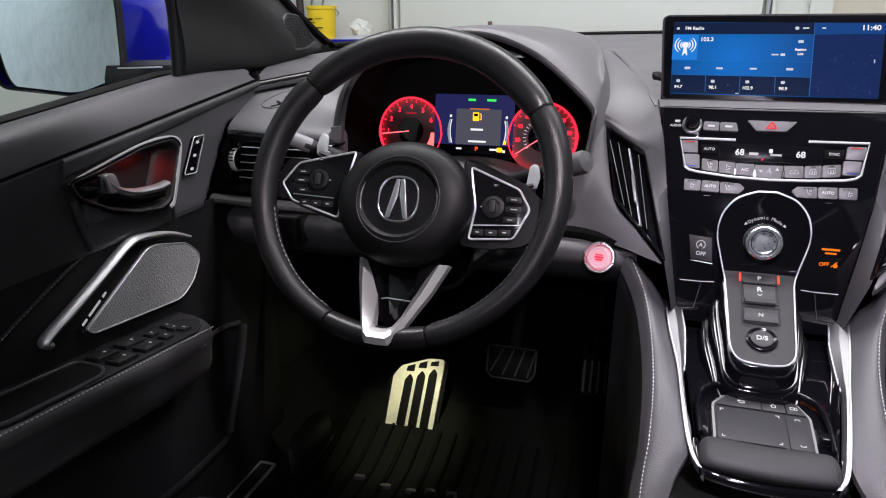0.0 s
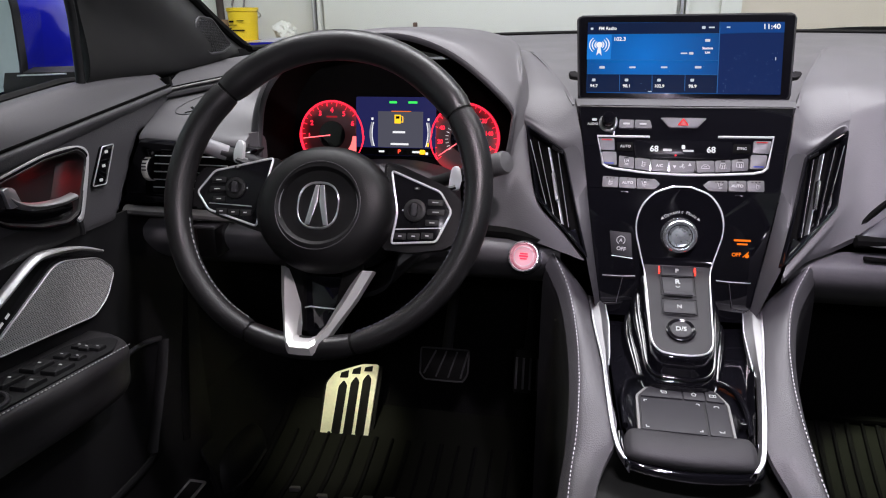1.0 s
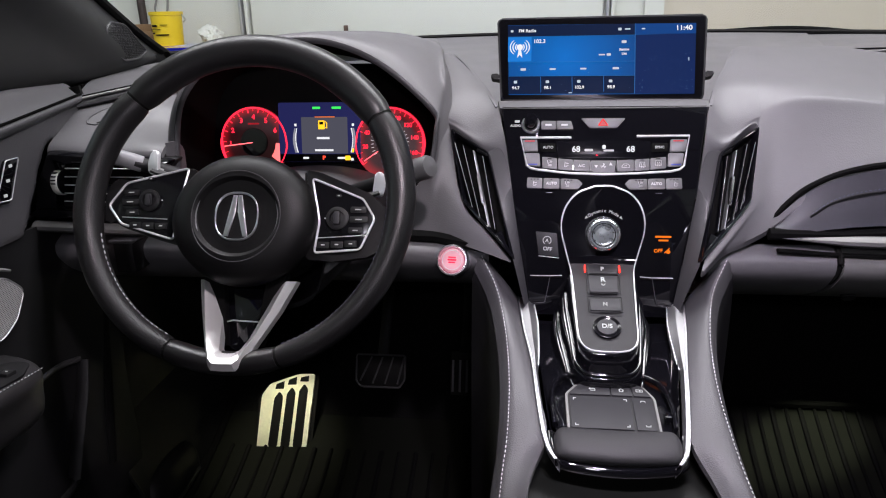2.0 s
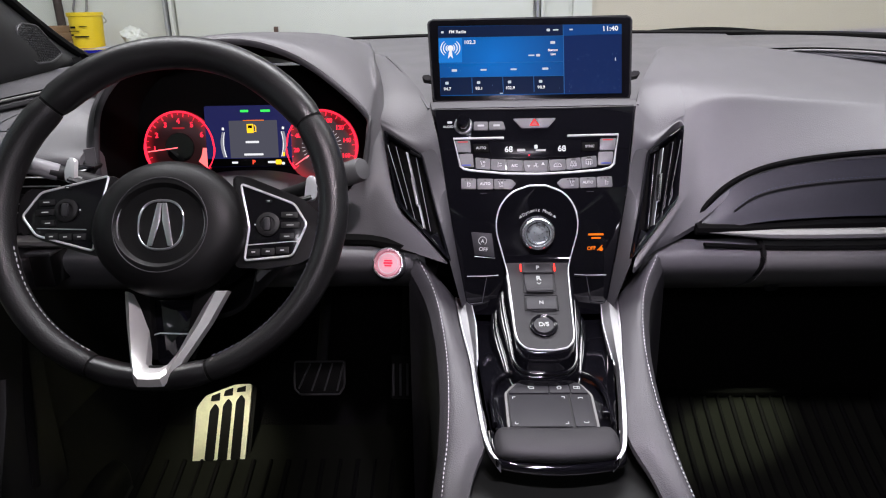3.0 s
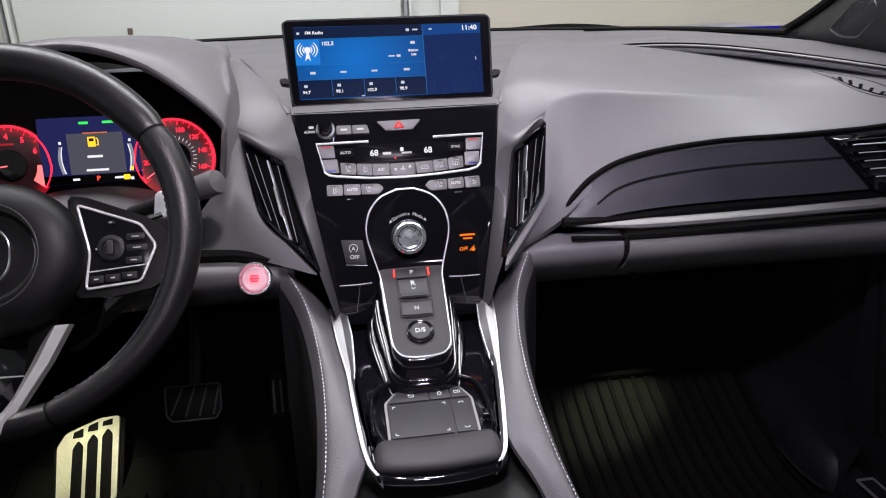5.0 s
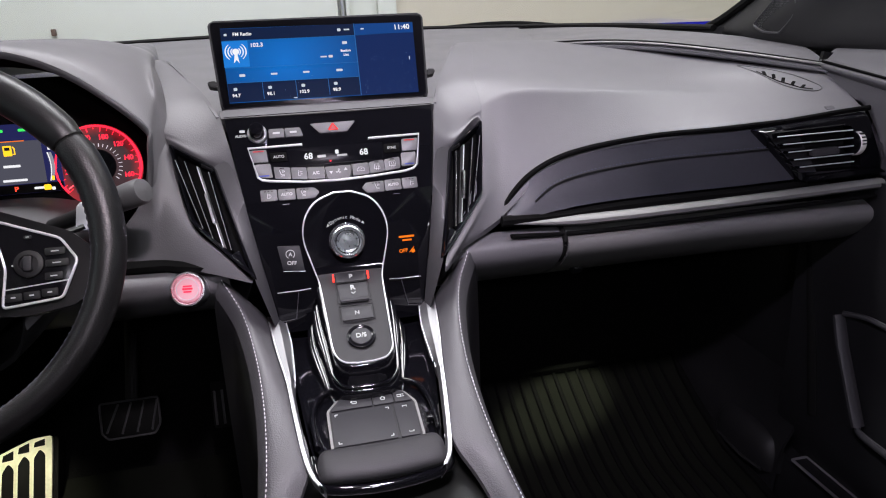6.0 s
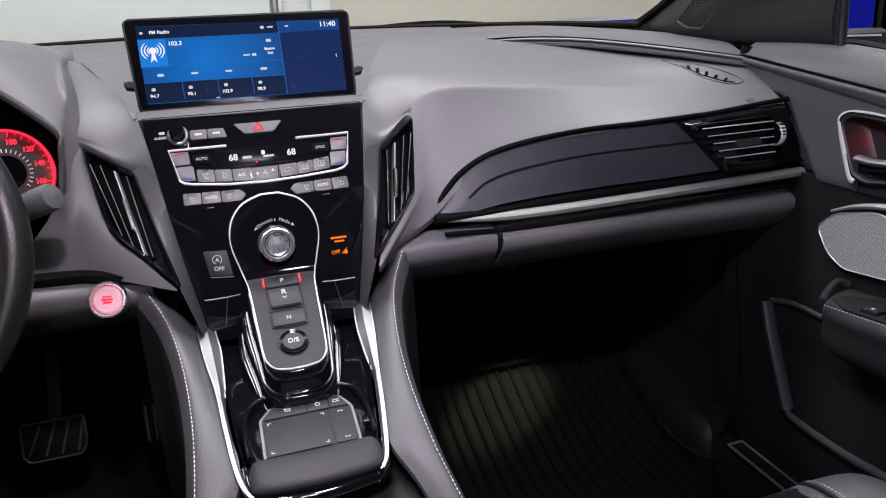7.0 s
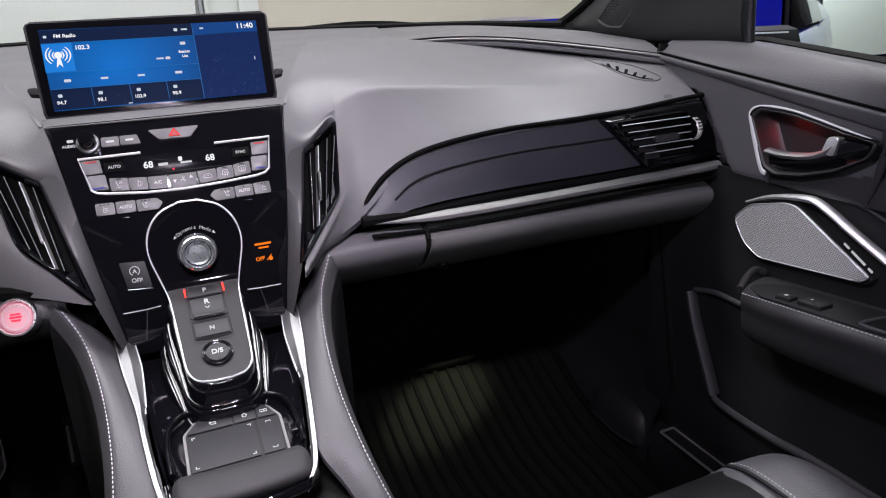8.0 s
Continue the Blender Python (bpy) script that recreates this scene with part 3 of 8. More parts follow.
pane = part("pane", loft([[(-0.772, 1.42, 1.295), (-0.62, 1.63, 1.286), (-0.3, 1.73, 1.295), (0, 1.76, 1.297), (0.3, 1.73, 1.295), (0.62, 1.63, 1.286), (0.772, 1.42, 1.295)],
              [(-0.724, 0.96, 1.505), (-0.55, 1.14, 1.51), (-0.28, 1.2, 1.515), (0, 1.22, 1.516), (0.28, 1.2, 1.515), (0.55, 1.14, 1.51), (0.724, 0.96, 1.505)],
              [(-0.64, 0.60, 1.645), (-0.5, 0.68, 1.65), (-0.25, 0.72, 1.655), (0, 0.73, 1.656), (0.25, 0.72, 1.655), (0.5, 0.68, 1.65), (0.64, 0.60, 1.645)]], 12, 30), M_GLASS, screen_glass)
pane.visible_shadow = False


# ---- dashboard ----
dash = thing("dashboard", "dark grey soft-skinned dashboard with stitched suede strip", "dashboard", "", "", (0, 1.1, 1.2))
PAD = [
    [(0.262, 1.38, 1.258), (0.240, 1.31, 1.2785), (0.224, 1.220, 1.278), (0.194, 1.112, 1.2475), (0.189, 1.057, 1.209), (0.169, 0.987, 1.118), (0.107, 0.926, 1.061)],
    [(0.285, 1.39, 1.258), (0.262, 1.315, 1.2785), (0.246, 1.230, 1.277), (0.219, 1.116, 1.249), (0.209, 1.060, 1.220), (0.190, 0.998, 1.126), (0.138, 0.953, 1.071)],
    [(0.315, 1.40, 1.258), (0.290, 1.32, 1.278), (0.270, 1.24, 1.276), (0.252, 1.12, 1.2495), (0.242, 1.060, 1.2285), (0.215, 1.005, 1.140), (0.186, 0.978, 1.086)],
    [(0.400, 1.42, 1.258), (0.375, 1.33, 1.276), (0.355, 1.25, 1.274), (0.337, 1.13, 1.246), (0.321, 1.060, 1.2245), (0.302, 1.003, 1.160), (0.292, 1.000, 1.150)],
    [(0.560, 1.62, 1.270), (0.525, 1.40, 1.268), (0.512, 1.23, 1.261), (0.506, 1.13, 1.237), (0.500, 1.058, 1.2105), (0.488, 0.988, 1.174), (0.487, 0.992, 1.165)],
    [(0.640, 1.55, 1.262), (0.620, 1.38, 1.252), (0.610, 1.19, 1.246), (0.605, 1.11, 1.234), (0.600, 1.050, 1.207), (0.596, 0.984, 1.179), (0.596, 0.990, 1.172)],
    [(0.730, 1.48, 1.250), (0.718, 1.30, 1.240), (0.712, 1.14, 1.234), (0.706, 1.062, 1.222), (0.702, 1.02, 1.203), (0.698, 0.980, 1.182), (0.698, 0.986, 1.174)],
]
def creased(rows, swells):
    """Rows of the pad with more places close to the crease, so that it turns there in a short bend."""
    out = []
    for i, row in enumerate(rows):
        a, b, c = (Vector(row[k]) for k in (3, 4, 5))
        swell = Vector((0, 0, swells.get(i, 0)))
        out.append([*row[:4], a.lerp(b, 0.55) + swell, a.lerp(b, 0.85) + swell * 0.7, b, b.lerp(c, 0.18), b.lerp(c, 0.55), *row[5:]])
    return out


# the neck between stack and vent: the pad's inner edge rolls forward over the vent's upper corner
NECK = [
    [(0.238, 1.37, 1.250), (0.215, 1.30, 1.273), (0.187, 1.205, 1.2745), (0.146, 1.106, 1.2435), (0.127, 1.050, 1.2235), (0.1165, 1.010, 1.186), (0.107, 0.984, 1.130)],
    [(0.248, 1.38, 1.254), (0.224, 1.305, 1.2785), (0.200, 1.210, 1.278), (0.168, 1.108, 1.2475), (0.156, 1.046, 1.2000), (0.141, 1.020, 1.174), (0.138, 1.045, 1.140)],
    [(0.262, 1.38, 1.258), (0.240, 1.31, 1.2785), (0.224, 1.220, 1.278), (0.194, 1.112, 1.2475), (0.189, 1.057, 1.209), (0.187, 1.053, 1.198), (0.187, 1.080, 1.150)],
    [(0.285, 1.39, 1.254), (0.262, 1.315, 1.2745), (0.246, 1.230, 1.273), (0.219, 1.118, 1.245), (0.209, 1.064, 1.215), (0.207, 1.060, 1.195), (0.207, 1.090, 1.150)],
]
FIRST = [(x + 0.002, y, z) for x, y, z in PAD[0][:5]] + PAD[0][5:]
CREASED = creased(NECK[:3] + [FIRST] + PAD[1:], {1: 0.004, 2: 0.004, 3: 0.004, 4: 0.004, 5: 0.003, 6: 0.002})
NECK = creased(NECK, {1: 0.004, 2: 0.004, 3: 0.003})
right_pad = part("passenger_pad", loft(CREASED, 90, 70, 0.01, push=(0, 0.6, -1), relax=9), M_PAD, dash)
SHELF_EDGE = [(0.345, 1.285, 1.272), (0.43, 1.245, 1.2745), (0.51, 1.197, 1.270), (0.61, 1.130, 1.255), (0.705, 1.064, 1.237)]
SHELF_BACK = [(0.36, 1.70, 1.276), (0.46, 1.69, 1.282), (0.60, 1.63, 1.281), (0.70, 1.50, 1.274), (0.745, 1.20, 1.262)]
SHELF_MID = [((Vector(a) + Vector(b)) / 2 + Vector((0, 0, 0.004))) for a, b in zip(SHELF_EDGE, SHELF_BACK)]
SHELF_MID[0].z, SHELF_MID[1].z = 1.258, 1.272


def shelf(edge, middle, back, side):
    f = (lambda q: q) if side > 0 else (lambda q: [(-p[0], p[1], p[2]) for p in q])
    part("upper_shelf", loft([f(edge), f(middle), f(back)], 14, 30, 0.012, push=(0, 0.3, -1)), M_PAD, dash)
    part("shelf_lip", sweep(spline([(p[0], p[1] - 0.002, p[2] - 0.002) for p in f(edge)], 30), 0.005, 0.004, taper=[min(1, 0.2 + k / 8) for k in range(30)]), M_BAR, dash, "bright satin lip")
    part("lip_foot", sweep(spline([(p[0], p[1] + 0.001, p[2] - 0.009) for p in f(edge)], 30), 0.012, 0.010), M_PAD, dash)
    part("lip_seam", sweep(spline([(p[0], p[1] + 0.0045, p[2] + 0.0008) for p in f(edge)], 30), 0.003, 0.003), M_GAP, dash)


for s in (-1, 1):
    wall = [(s * q[0], q[1], q[2]) for q in NECK[0][1:7]]
    part("pad_wall", loft([wall, [(x - s * 0.004, y, z - 0.02) for x, y, z in wall], [(x - s * 0.006, y, z - 0.06) for x, y, z in wall]], 6, 24, 0.004, push=(s, 0, 0)), M_PAD, dash)
shelf(SHELF_EDGE, SHELF_MID, SHELF_BACK, 1)
EDGE_L = [(0.50, 1.20, 1.268), (0.56, 1.165, 1.262), (0.61, 1.130, 1.255), (0.66, 1.095, 1.246), (0.705, 1.064, 1.237)]
BACK_L = [(0.50, 1.68, 1.285), (0.55, 1.66, 1.283), (0.62, 1.61, 1.280), (0.70, 1.50, 1.274), (0.745, 1.20, 1.262)]
shelf(EDGE_L, [((Vector(a) + Vector(b)) / 2 + Vector((0, 0, 0.004))) for a, b in zip(EDGE_L, BACK_L)], BACK_L, -1)
part("centre_deck", loft([[(-0.46, 1.70, 1.286), (-0.36, 1.42, 1.260), (-0.24, 1.22, 1.240), (-0.155, 1.075, 1.212)], [(0, 1.75, 1.291), (0, 1.42, 1.258), (0, 1.20, 1.234), (0, 1.07, 1.214)], [(0.46, 1.70, 1.286), (0.40, 1.42, 1.262), (0.26, 1.22, 1.240), (0.155, 1.075, 1.212)]], 16, 24, 0.01, push=(0, 0, -1)), M_PAD, dash)
part("rear_edge", sweep(spline([(-0.74, 1.40, 1.278), (-0.62, 1.625, 1.283), (-0.3, 1.735, 1.289), (0, 1.755, 1.292), (0.3, 1.735, 1.289), (0.62, 1.625, 1.283), (0.74, 1.40, 1.278)], 40), 0.02, 0.012), M_RUBBER, dash)

# driver's hood: rings from the opening's rim outwards and back
CX = -0.37
HOOD = [
    [(-0.535, 1.000, 1.140), (-0.545, 1.002, 1.140), (-0.550, 1.010, 1.135), (-0.552, 1.05, 1.12), (-0.56, 1.15, 1.12)],
    [(-0.533, 1.003, 1.190), (-0.545, 1.004, 1.191), (-0.552, 1.020, 1.190), (-0.556, 1.10, 1.185), (-0.57, 1.30, 1.18)],
    [(-0.524, 1.012, 1.238), (-0.540, 1.020, 1.238), (-0.556, 1.080, 1.232), (-0.575, 1.20, 1.225), (-0.60, 1.55, 1.25)],
    [(-0.495, 1.025, 1.275), (-0.508, 1.040, 1.281), (-0.525, 1.130, 1.275), (-0.545, 1.28, 1.265), (-0.58, 1.62, 1.27)],
    [(-0.440, 1.038, 1.300), (-0.446, 1.060, 1.309), (-0.455, 1.170, 1.304), (-0.465, 1.36, 1.290), (-0.48, 1.68, 1.280)],
    [(-0.370, 1.043, 1.308), (-0.368, 1.070, 1.318), (-0.362, 1.200, 1.3125), (-0.355, 1.40, 1.299), (-0.36, 1.71, 1.286)],
    [(-0.315, 1.038, 1.299), (-0.305, 1.068, 1.311), (-0.290, 1.200, 1.3135), (-0.280, 1.40, 1.298), (-0.29, 1.71, 1.287)],
    [(-0.262, 1.030, 1.273), (-0.248, 1.060, 1.289), (-0.228, 1.150, 1.2985), (-0.222, 1.26, 1.289), (-0.25, 1.50, 1.265)],
    [(-0.2055, 1.020, 1.2235), (-0.203, 1.040, 1.236), (-0.201, 1.075, 1.254), (-0.204, 1.125, 1.279), (-0.228, 1.32, 1.268)],
    [(-0.2005, 1.008, 1.200), (-0.199, 1.024, 1.210), (-0.196, 1.060, 1.230), (-0.194, 1.110, 1.255), (-0.218, 1.30, 1.255)],
    [(-0.206, 1.000, 1.160), (-0.200, 1.010, 1.165), (-0.191, 1.050, 1.195), (-0.186, 1.100, 1.225), (-0.212, 1.28, 1.235)],
]
part("pad_neck", loft([[(-q[0], q[1], q[2]) for q in r] for r in NECK], 36, 60, 0.008, push=(0, 0.6, -1), relax=22), M_PAD, dash)
part("driver_hood", loft(HOOD, 60, 40, 0.006, push=(0, 0.8, -0.6), relax=8), M_PAD, dash)
rim = [r[0] for r in HOOD]
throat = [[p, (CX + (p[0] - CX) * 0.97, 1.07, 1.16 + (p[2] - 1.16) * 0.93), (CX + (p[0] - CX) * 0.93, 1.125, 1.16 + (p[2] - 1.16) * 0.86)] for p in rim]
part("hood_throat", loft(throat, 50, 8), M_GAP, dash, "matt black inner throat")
part("hood_lip", sweep(spline([(x, y - 0.001, z) for x, y, z in rim], 50), 0.006, 0.008), M_DARK, dash)

# driver's front face below and beside the hood
part("driver_face", loft([[(-0.2058, 1.001, 1.166), (-0.222, 1.002, 1.138), (-0.254, 0.996, 1.100), (-0.268, 0.990, 1.070)], [(-0.206, 1.000, 1.165), (-0.207, 0.998, 1.130), (-0.212, 0.990, 1.092), (-0.220, 0.985, 1.072)], [(-0.198, 1.022, 1.182), (-0.194, 1.000, 1.135), (-0.184, 0.980, 1.096), (-0.180, 0.972, 1.070)], [(-0.190, 1.054, 1.199), (-0.169, 0.987, 1.118), (-0.137, 0.955, 1.088), (-0.107, 0.926, 1.061)]], 20, 24, 0.008, push=(0, 1, 0)), M_PAD, dash)
left_pad = part("outer_pad", loft([[(-0.548, 1.30, 1.226), (-0.546, 1.10, 1.218), (-0.545, 1.045, 1.197), (-0.545, 0.984, 1.180), (-0.545, 0.990, 1.150)], [(-0.62, 1.30, 1.246), (-0.612, 1.11, 1.234), (-0.60, 1.050, 1.207), (-0.598, 0.982, 1.180), (-0.598, 0.990, 1.150)], [(-0.712, 1.14, 1.234), (-0.706, 1.062, 1.222), (-0.702, 1.02, 1.203), (-0.698, 0.980, 1.182), (-0.698, 0.988, 1.150)]], 20, 24, 0.008, push=(0, 0.4, -1)), M_PAD, dash)
part("binnacle_cheek", loft([[(-0.546, 0.995, 1.188), (-0.546, 0.992, 1.150), (-0.546, 0.99, 1.10)], [(-0.533, 0.997, 1.190), (-0.533, 0.997, 1.150), (-0.533, 0.99, 1.10)]], 4, 8, 0.02, push=(0, 1, 0)), M_PAD, dash)

# suede strip, dead-black bars for the shade in its gaps, and the trim bar under it
STRIP_TOP = [(0.196, 0.990, 1.093), (0.235, 0.996, 1.130), (0.292, 1.000, 1.152), (0.390, 0.998, 1.164), (0.490, 0.988, 1.168), (0.592, 0.984, 1.172)]
STRIP_MID = [(0.200, 0.976, 1.088), (0.250, 0.984, 1.112), (0.310, 0.988, 1.128), (0.400, 0.986, 1.136), (0.500, 0.978, 1.140), (0.605, 0.972, 1.142)]
STRIP_LOW = [(0.204, 0.972, 1.082), (0.265, 0.974, 1.092), (0.330, 0.976, 1.096), (0.420, 0.976, 1.098), (0.520, 0.970, 1.100), (0.625, 0.964, 1.104)]
part("suede_strip", loft([STRIP_TOP, STRIP_MID, STRIP_LOW], 14, 40, 0.01, push=(0, 1, 0)), M_SUEDE, dash, "dark suede strip with blue-grey stitching")
part("strip_gap_shade", sweep(spline([(x - 0.002, y - 0.002, z + 0.005) for x, y, z in STRIP_TOP], 40), 0.007, 0.007), M_GAP, dash)
part("vent_brow", sweep(spline([(0.575, 0.981, 1.1765), (0.62, 0.9795, 1.1805), (0.66, 0.977, 1.1845), (0.698, 0.974, 1.1875)], 12), 0.007, 0.007), M_GAP, dash)
part("bar_seam", sweep(spline([(0.200, 0.970, 1.066), (0.30, 0.970, 1.0605), (0.45, 0.966, 1.0625), (0.60, 0.957, 1.0685), (0.712, 0.949, 1.0735)], 40), 0.009, 0.005), M_GAP, dash)
part("strip_foot_shade", sweep(spline([(0.190, 0.976, 1.084), (0.265, 0.977, 1.083), (0.330, 0.979, 1.086), (0.420, 0.978, 1.088), (0.520, 0.972, 1.090), (0.640, 0.966, 1.093)], 40), 0.013, 0.014), M_GAP, dash)
BAR = [(0.196, 0.972, 1.078), (0.30, 0.972, 1.074), (0.45, 0.968, 1.076), (0.60, 0.958, 1.082), (0.712, 0.950, 1.087)]
part("trim_bar", sweep(spline([(x, y, z + 0.003) for x, y, z in BAR], 40), 0.020, 0.014, sides=10, taper=[min(1, 0.05 + k / 9) for k in range(40)]), M_BAR, dash, "satin silver trim bar")
BAR_L = [(-0.712, 0.950, 1.087), (-0.60, 0.956, 1.082), (-0.50, 0.962, 1.076), (-0.40, 0.966, 1.070)]
part("trim_bar", sweep(spline([(x, y, z + 0.003) for x, y, z in BAR_L], 20), 0.020, 0.014, sides=10), M_BAR, dash, "satin silver trim bar")

# lower faces: knee panel and glovebox
part("knee_panel", loft([[(x, 0.985, 1.068), (x, 0.968, 1.057), (x, 0.974, 1.035), (x, 1.02, 1.00), (x, 1.15, 0.95), (x, 1.38, 0.90)] for x in (-0.722, -0.55, -0.35, -0.20, -0.135)], 30, 30, 0.01, push=(0, 1, 0.3)), M_PAD, dash)
# Dead-black bar that stands in for the shade under the dash edge.
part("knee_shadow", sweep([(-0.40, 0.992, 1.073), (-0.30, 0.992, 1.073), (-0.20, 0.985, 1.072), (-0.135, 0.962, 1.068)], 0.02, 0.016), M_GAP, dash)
part("console_cheek", loft([[(x, 0.980, 1.064), (x, 0.966, 1.053), (x, 0.972, 1.031), (x, 1.015, 0.997), (x, 1.13, 0.95), (x, 1.38, 0.895)] for x in (0.125, 0.20, 0.266)], 12, 30, 0.01, push=(0, 1, 0.3)), M_PAD, dash)
glovebox = thing("glovebox", "dark grey closed glovebox lid under the trim bar", "glovebox", "", "", (0.5, 1.0, 0.95))
part("lid", loft([[(x, 0.978 - b, 1.062), (x, 0.962 - b, 1.052), (x, 0.968 - b, 1.032), (x, 1.012 - b, 0.998), (x, 1.13, 0.95), (x, 1.38, 0.895)] for x, b in ((0.272, 0.0), (0.45, 0.002), (0.60, 0.009), (0.722, 0.016))], 24, 30, 0.012, push=(0, 1, 0.3)), material("satin_glovebox_plastic", (0.105, 0.104, 0.103), 0.42, grain=0.12, grain_size=0.0014, stain=0.1), glovebox)
part("lock", lathe([(0.0, 0.004), (0.008, 0.004), (0.009, 0.0), (0.009, -0.01)], plane_pose((0.31, 1.022, 0.991), (0, -0.7, 0.7)), 20), M_BLACK, glovebox)
part("under_dash", box(-0.72, 1.36, 0.88, 0.72, 1.50, 0.91), M_BLACK, dash)
for x, y in ((-0.53, 1.27), (0.43, 1.30)):
    part("footwell_lamp", box(x - 0.014, y - 0.010, 0.892, x + 0.014, y + 0.010, 0.905, 0.002), glow("lit_footwell_lens", (1.0, 0.96, 0.65), 3.0), dash, "small lit footwell lamp")
for s in (-1, 1):
    part("end_filler", box(min(s * 0.705, s * 0.768), 1.084, 1.10, max(s * 0.705, s * 0.768), 1.40, 1.236), M_GAP, dash)
for s in (-1, 1):
    part("corner_filler", box(min(s * 0.725, s * 0.775), 1.115, 1.20, max(s * 0.725, s * 0.775), 1.42, 1.2515), M_GAP, dash)
part("firewall", box(-0.74, 1.5, 0.5, 0.74, 1.56, 1.24), M_BLACK, dash)


# ---- steering wheel and column ----
TILT = radians(27)
WHEEL = plane_pose((-0.3695, 0.818, 1.1615), (0, math.sin(TILT), math.cos(TILT)))
wheel = thing("steering_wheel", "black leather steering wheel with perforated grips and silver lower spoke", "steering wheel", "", "", (-0.374, 0.808, 1.164))


RIM_X = -0.0063


def rim_at(a):
    """Half width and middle radius of the rim at an angle: thick at the top, slim at the bottom, a little wider than high."""
    w = 0.0142 + 0.0023 * math.sin(a) + 0.0012 * math.exp(-((math.degrees(a) % 360 - 48) / 15) ** 2) + 0.0012 * math.exp(-((math.degrees(a) % 360 - 132) / 15) ** 2)
    return w, 0.1750 + 0.0033 * math.cos(a) ** 2 - w


def rim_arc(a0, a1, k0=1.0, h=0.0155, gap=0.5):
    """One leather section of the rim between two angles, drawn in a little at its seams."""
    rows = []
    n = max(6, int((a1 - a0) / 4))
    for i in range(n + 1):
        a = radians(a0 + gap + (a1 - a0 - 2 * gap) * i / n)
        w, r = rim_at(a)
        k = k0 * (0.90 if gap and i in (0, n) else 1.0)
        rows.append([WHEEL @ Vector((RIM_X + (r + w * k * math.cos(b)) * math.cos(a), (r + w * k * math.cos(b)) * math.sin(a), h * k * math.sin(b))) for b in [2 * math.pi * j / 20 for j in range(20)]])
    bm = bmesh.new()
    vs = grid_faces(bm, rows, close_v=True)
    bm.faces.new(vs[0]), bm.faces.new(vs[-1])
    return bm


part("upper_rim", rim_arc(31, 139), M_LEATHER, wheel, "smooth black leather")
part("grip", rim_arc(-72, 31), M_PERF, wheel, "perforated black leather grip")
part("grip", rim_arc(139, 248), M_PERF, wheel, "perforated black leather grip")
part("lower_rim", rim_arc(248, 288), M_LEATHER, wheel, "smooth black leather")
part("rim_core", rim_arc(0, 360, 0.84, 0.0150, 0.0), M_RUBBER, wheel)


def stitch_run(points, length, thick, mat, parent, lift=(0, 0, 0.001), name="stitching", duty=0.62, label=""):
    """Short thread dashes along a seam, one mesh for the run."""
    pts = [Vector(p) + Vector(lift) for p in points]
    dist = [0.0]
    for a, b in zip(pts, pts[1:]):
        dist.append(dist[-1] + (b - a).length)

    def at(d):
        for i in range(len(pts) - 1):
            if d <= dist[i + 1]:
                return pts[i].lerp(pts[i + 1], (d - dist[i]) / max(1e-9, dist[i + 1] - dist[i]))
        return pts[-1]
    out = bmesh.new()
    d = 0.0
    while d + length < dist[-1]:
        a, b = at(d), at(d + length * duty)
        w = (b - a).normalized()
        s = w.cross(Vector((0.3, 0.2, 1))).normalized()
        u = s.cross(w)
        ring = [[p + (s * math.cos(q) + u * math.sin(q)) * thick * k for q in (0.8, 2.36, 3.93, 5.5)] for p, k in ((a, 0.5), (a.lerp(b, 0.5), 1.0), (b, 0.5))]
        vs = grid_faces(out, ring, close_v=True)
        out.faces.new(vs[0]), out.faces.new(vs[-1])
        d += length
    return part(name, out, mat, parent, label)


for a0, a1 in ((-72, 31), (139, 248)):
    seam = []
    for a in range(max(a0, 192) + 2 if a0 > 0 else a0 + 2, a1 - 1, 2):
        w, r = rim_at(radians(a))
        seam.append(WHEEL @ Vector((RIM_X + (r - w * 1.0) * math.cos(radians(a)), (r - w * 1.0) * math.sin(radians(a)), 0.0015)))
    # Same thread, paler on the left grip and darker right: light in its colour.
    stitch_run(seam, 0.0062, 0.0009, material("rim_thread_toned_by_side", (0.30, 0.30, 0.31) if a0 > 0 else (0.09, 0.09, 0.12), 0.8), wheel, (0, 0, 0))

# hub with its airbag cover
HC = (-0.002, -0.0205)
hub = WHEEL @ pose(HC[0], HC[1], 0)
prof = [(0.0, -0.03), (0.060, -0.03), (0.073, -0.018), (0.0750, -0.004), (0.0715, 0.008), (0.064, 0.016), (0.050, 0.0205), (0.0445, 0.0208), (0.0425, 0.0190), (0.0405, 0.0165), (0.036, 0.0160), (0.0, 0.0165)]
bm = lathe(prof, Matrix.Identity(4), 64)
for v in bm.verts:
    if v.co.y < 0:
        v.co.y *= 0.90
        v.co.x *= 1 - 0.9 * abs(v.co.y) * abs(v.co.y) / 0.08
    else:
        v.co.y *= 0.90
bm.transform(hub)
part("airbag_cover", bm, M_COVER, wheel)
part("cover_ring", sweep([hub @ Vector((0.0420 * math.cos(2 * math.pi * k / 56), 0.0420 * math.sin(2 * math.pi * k / 56), 0.0180)) for k in range(56)], 0.0016, 0.0016, True), M_GUN, wheel)
part("cover_ring", sweep([hub @ Vector((0.0452 * math.cos(2 * math.pi * k / 56), 0.0452 * math.sin(2 * math.pi * k / 56), 0.0206)) for k in range(56)], 0.0010, 0.0010, True), M_DARK, wheel)
badge = part("badge", lathe([(0.0, 0.0150), (0.030, 0.0155), (0.031, 0.0165), (0.0, 0.0168)], hub, 40), M_COVER, wheel)
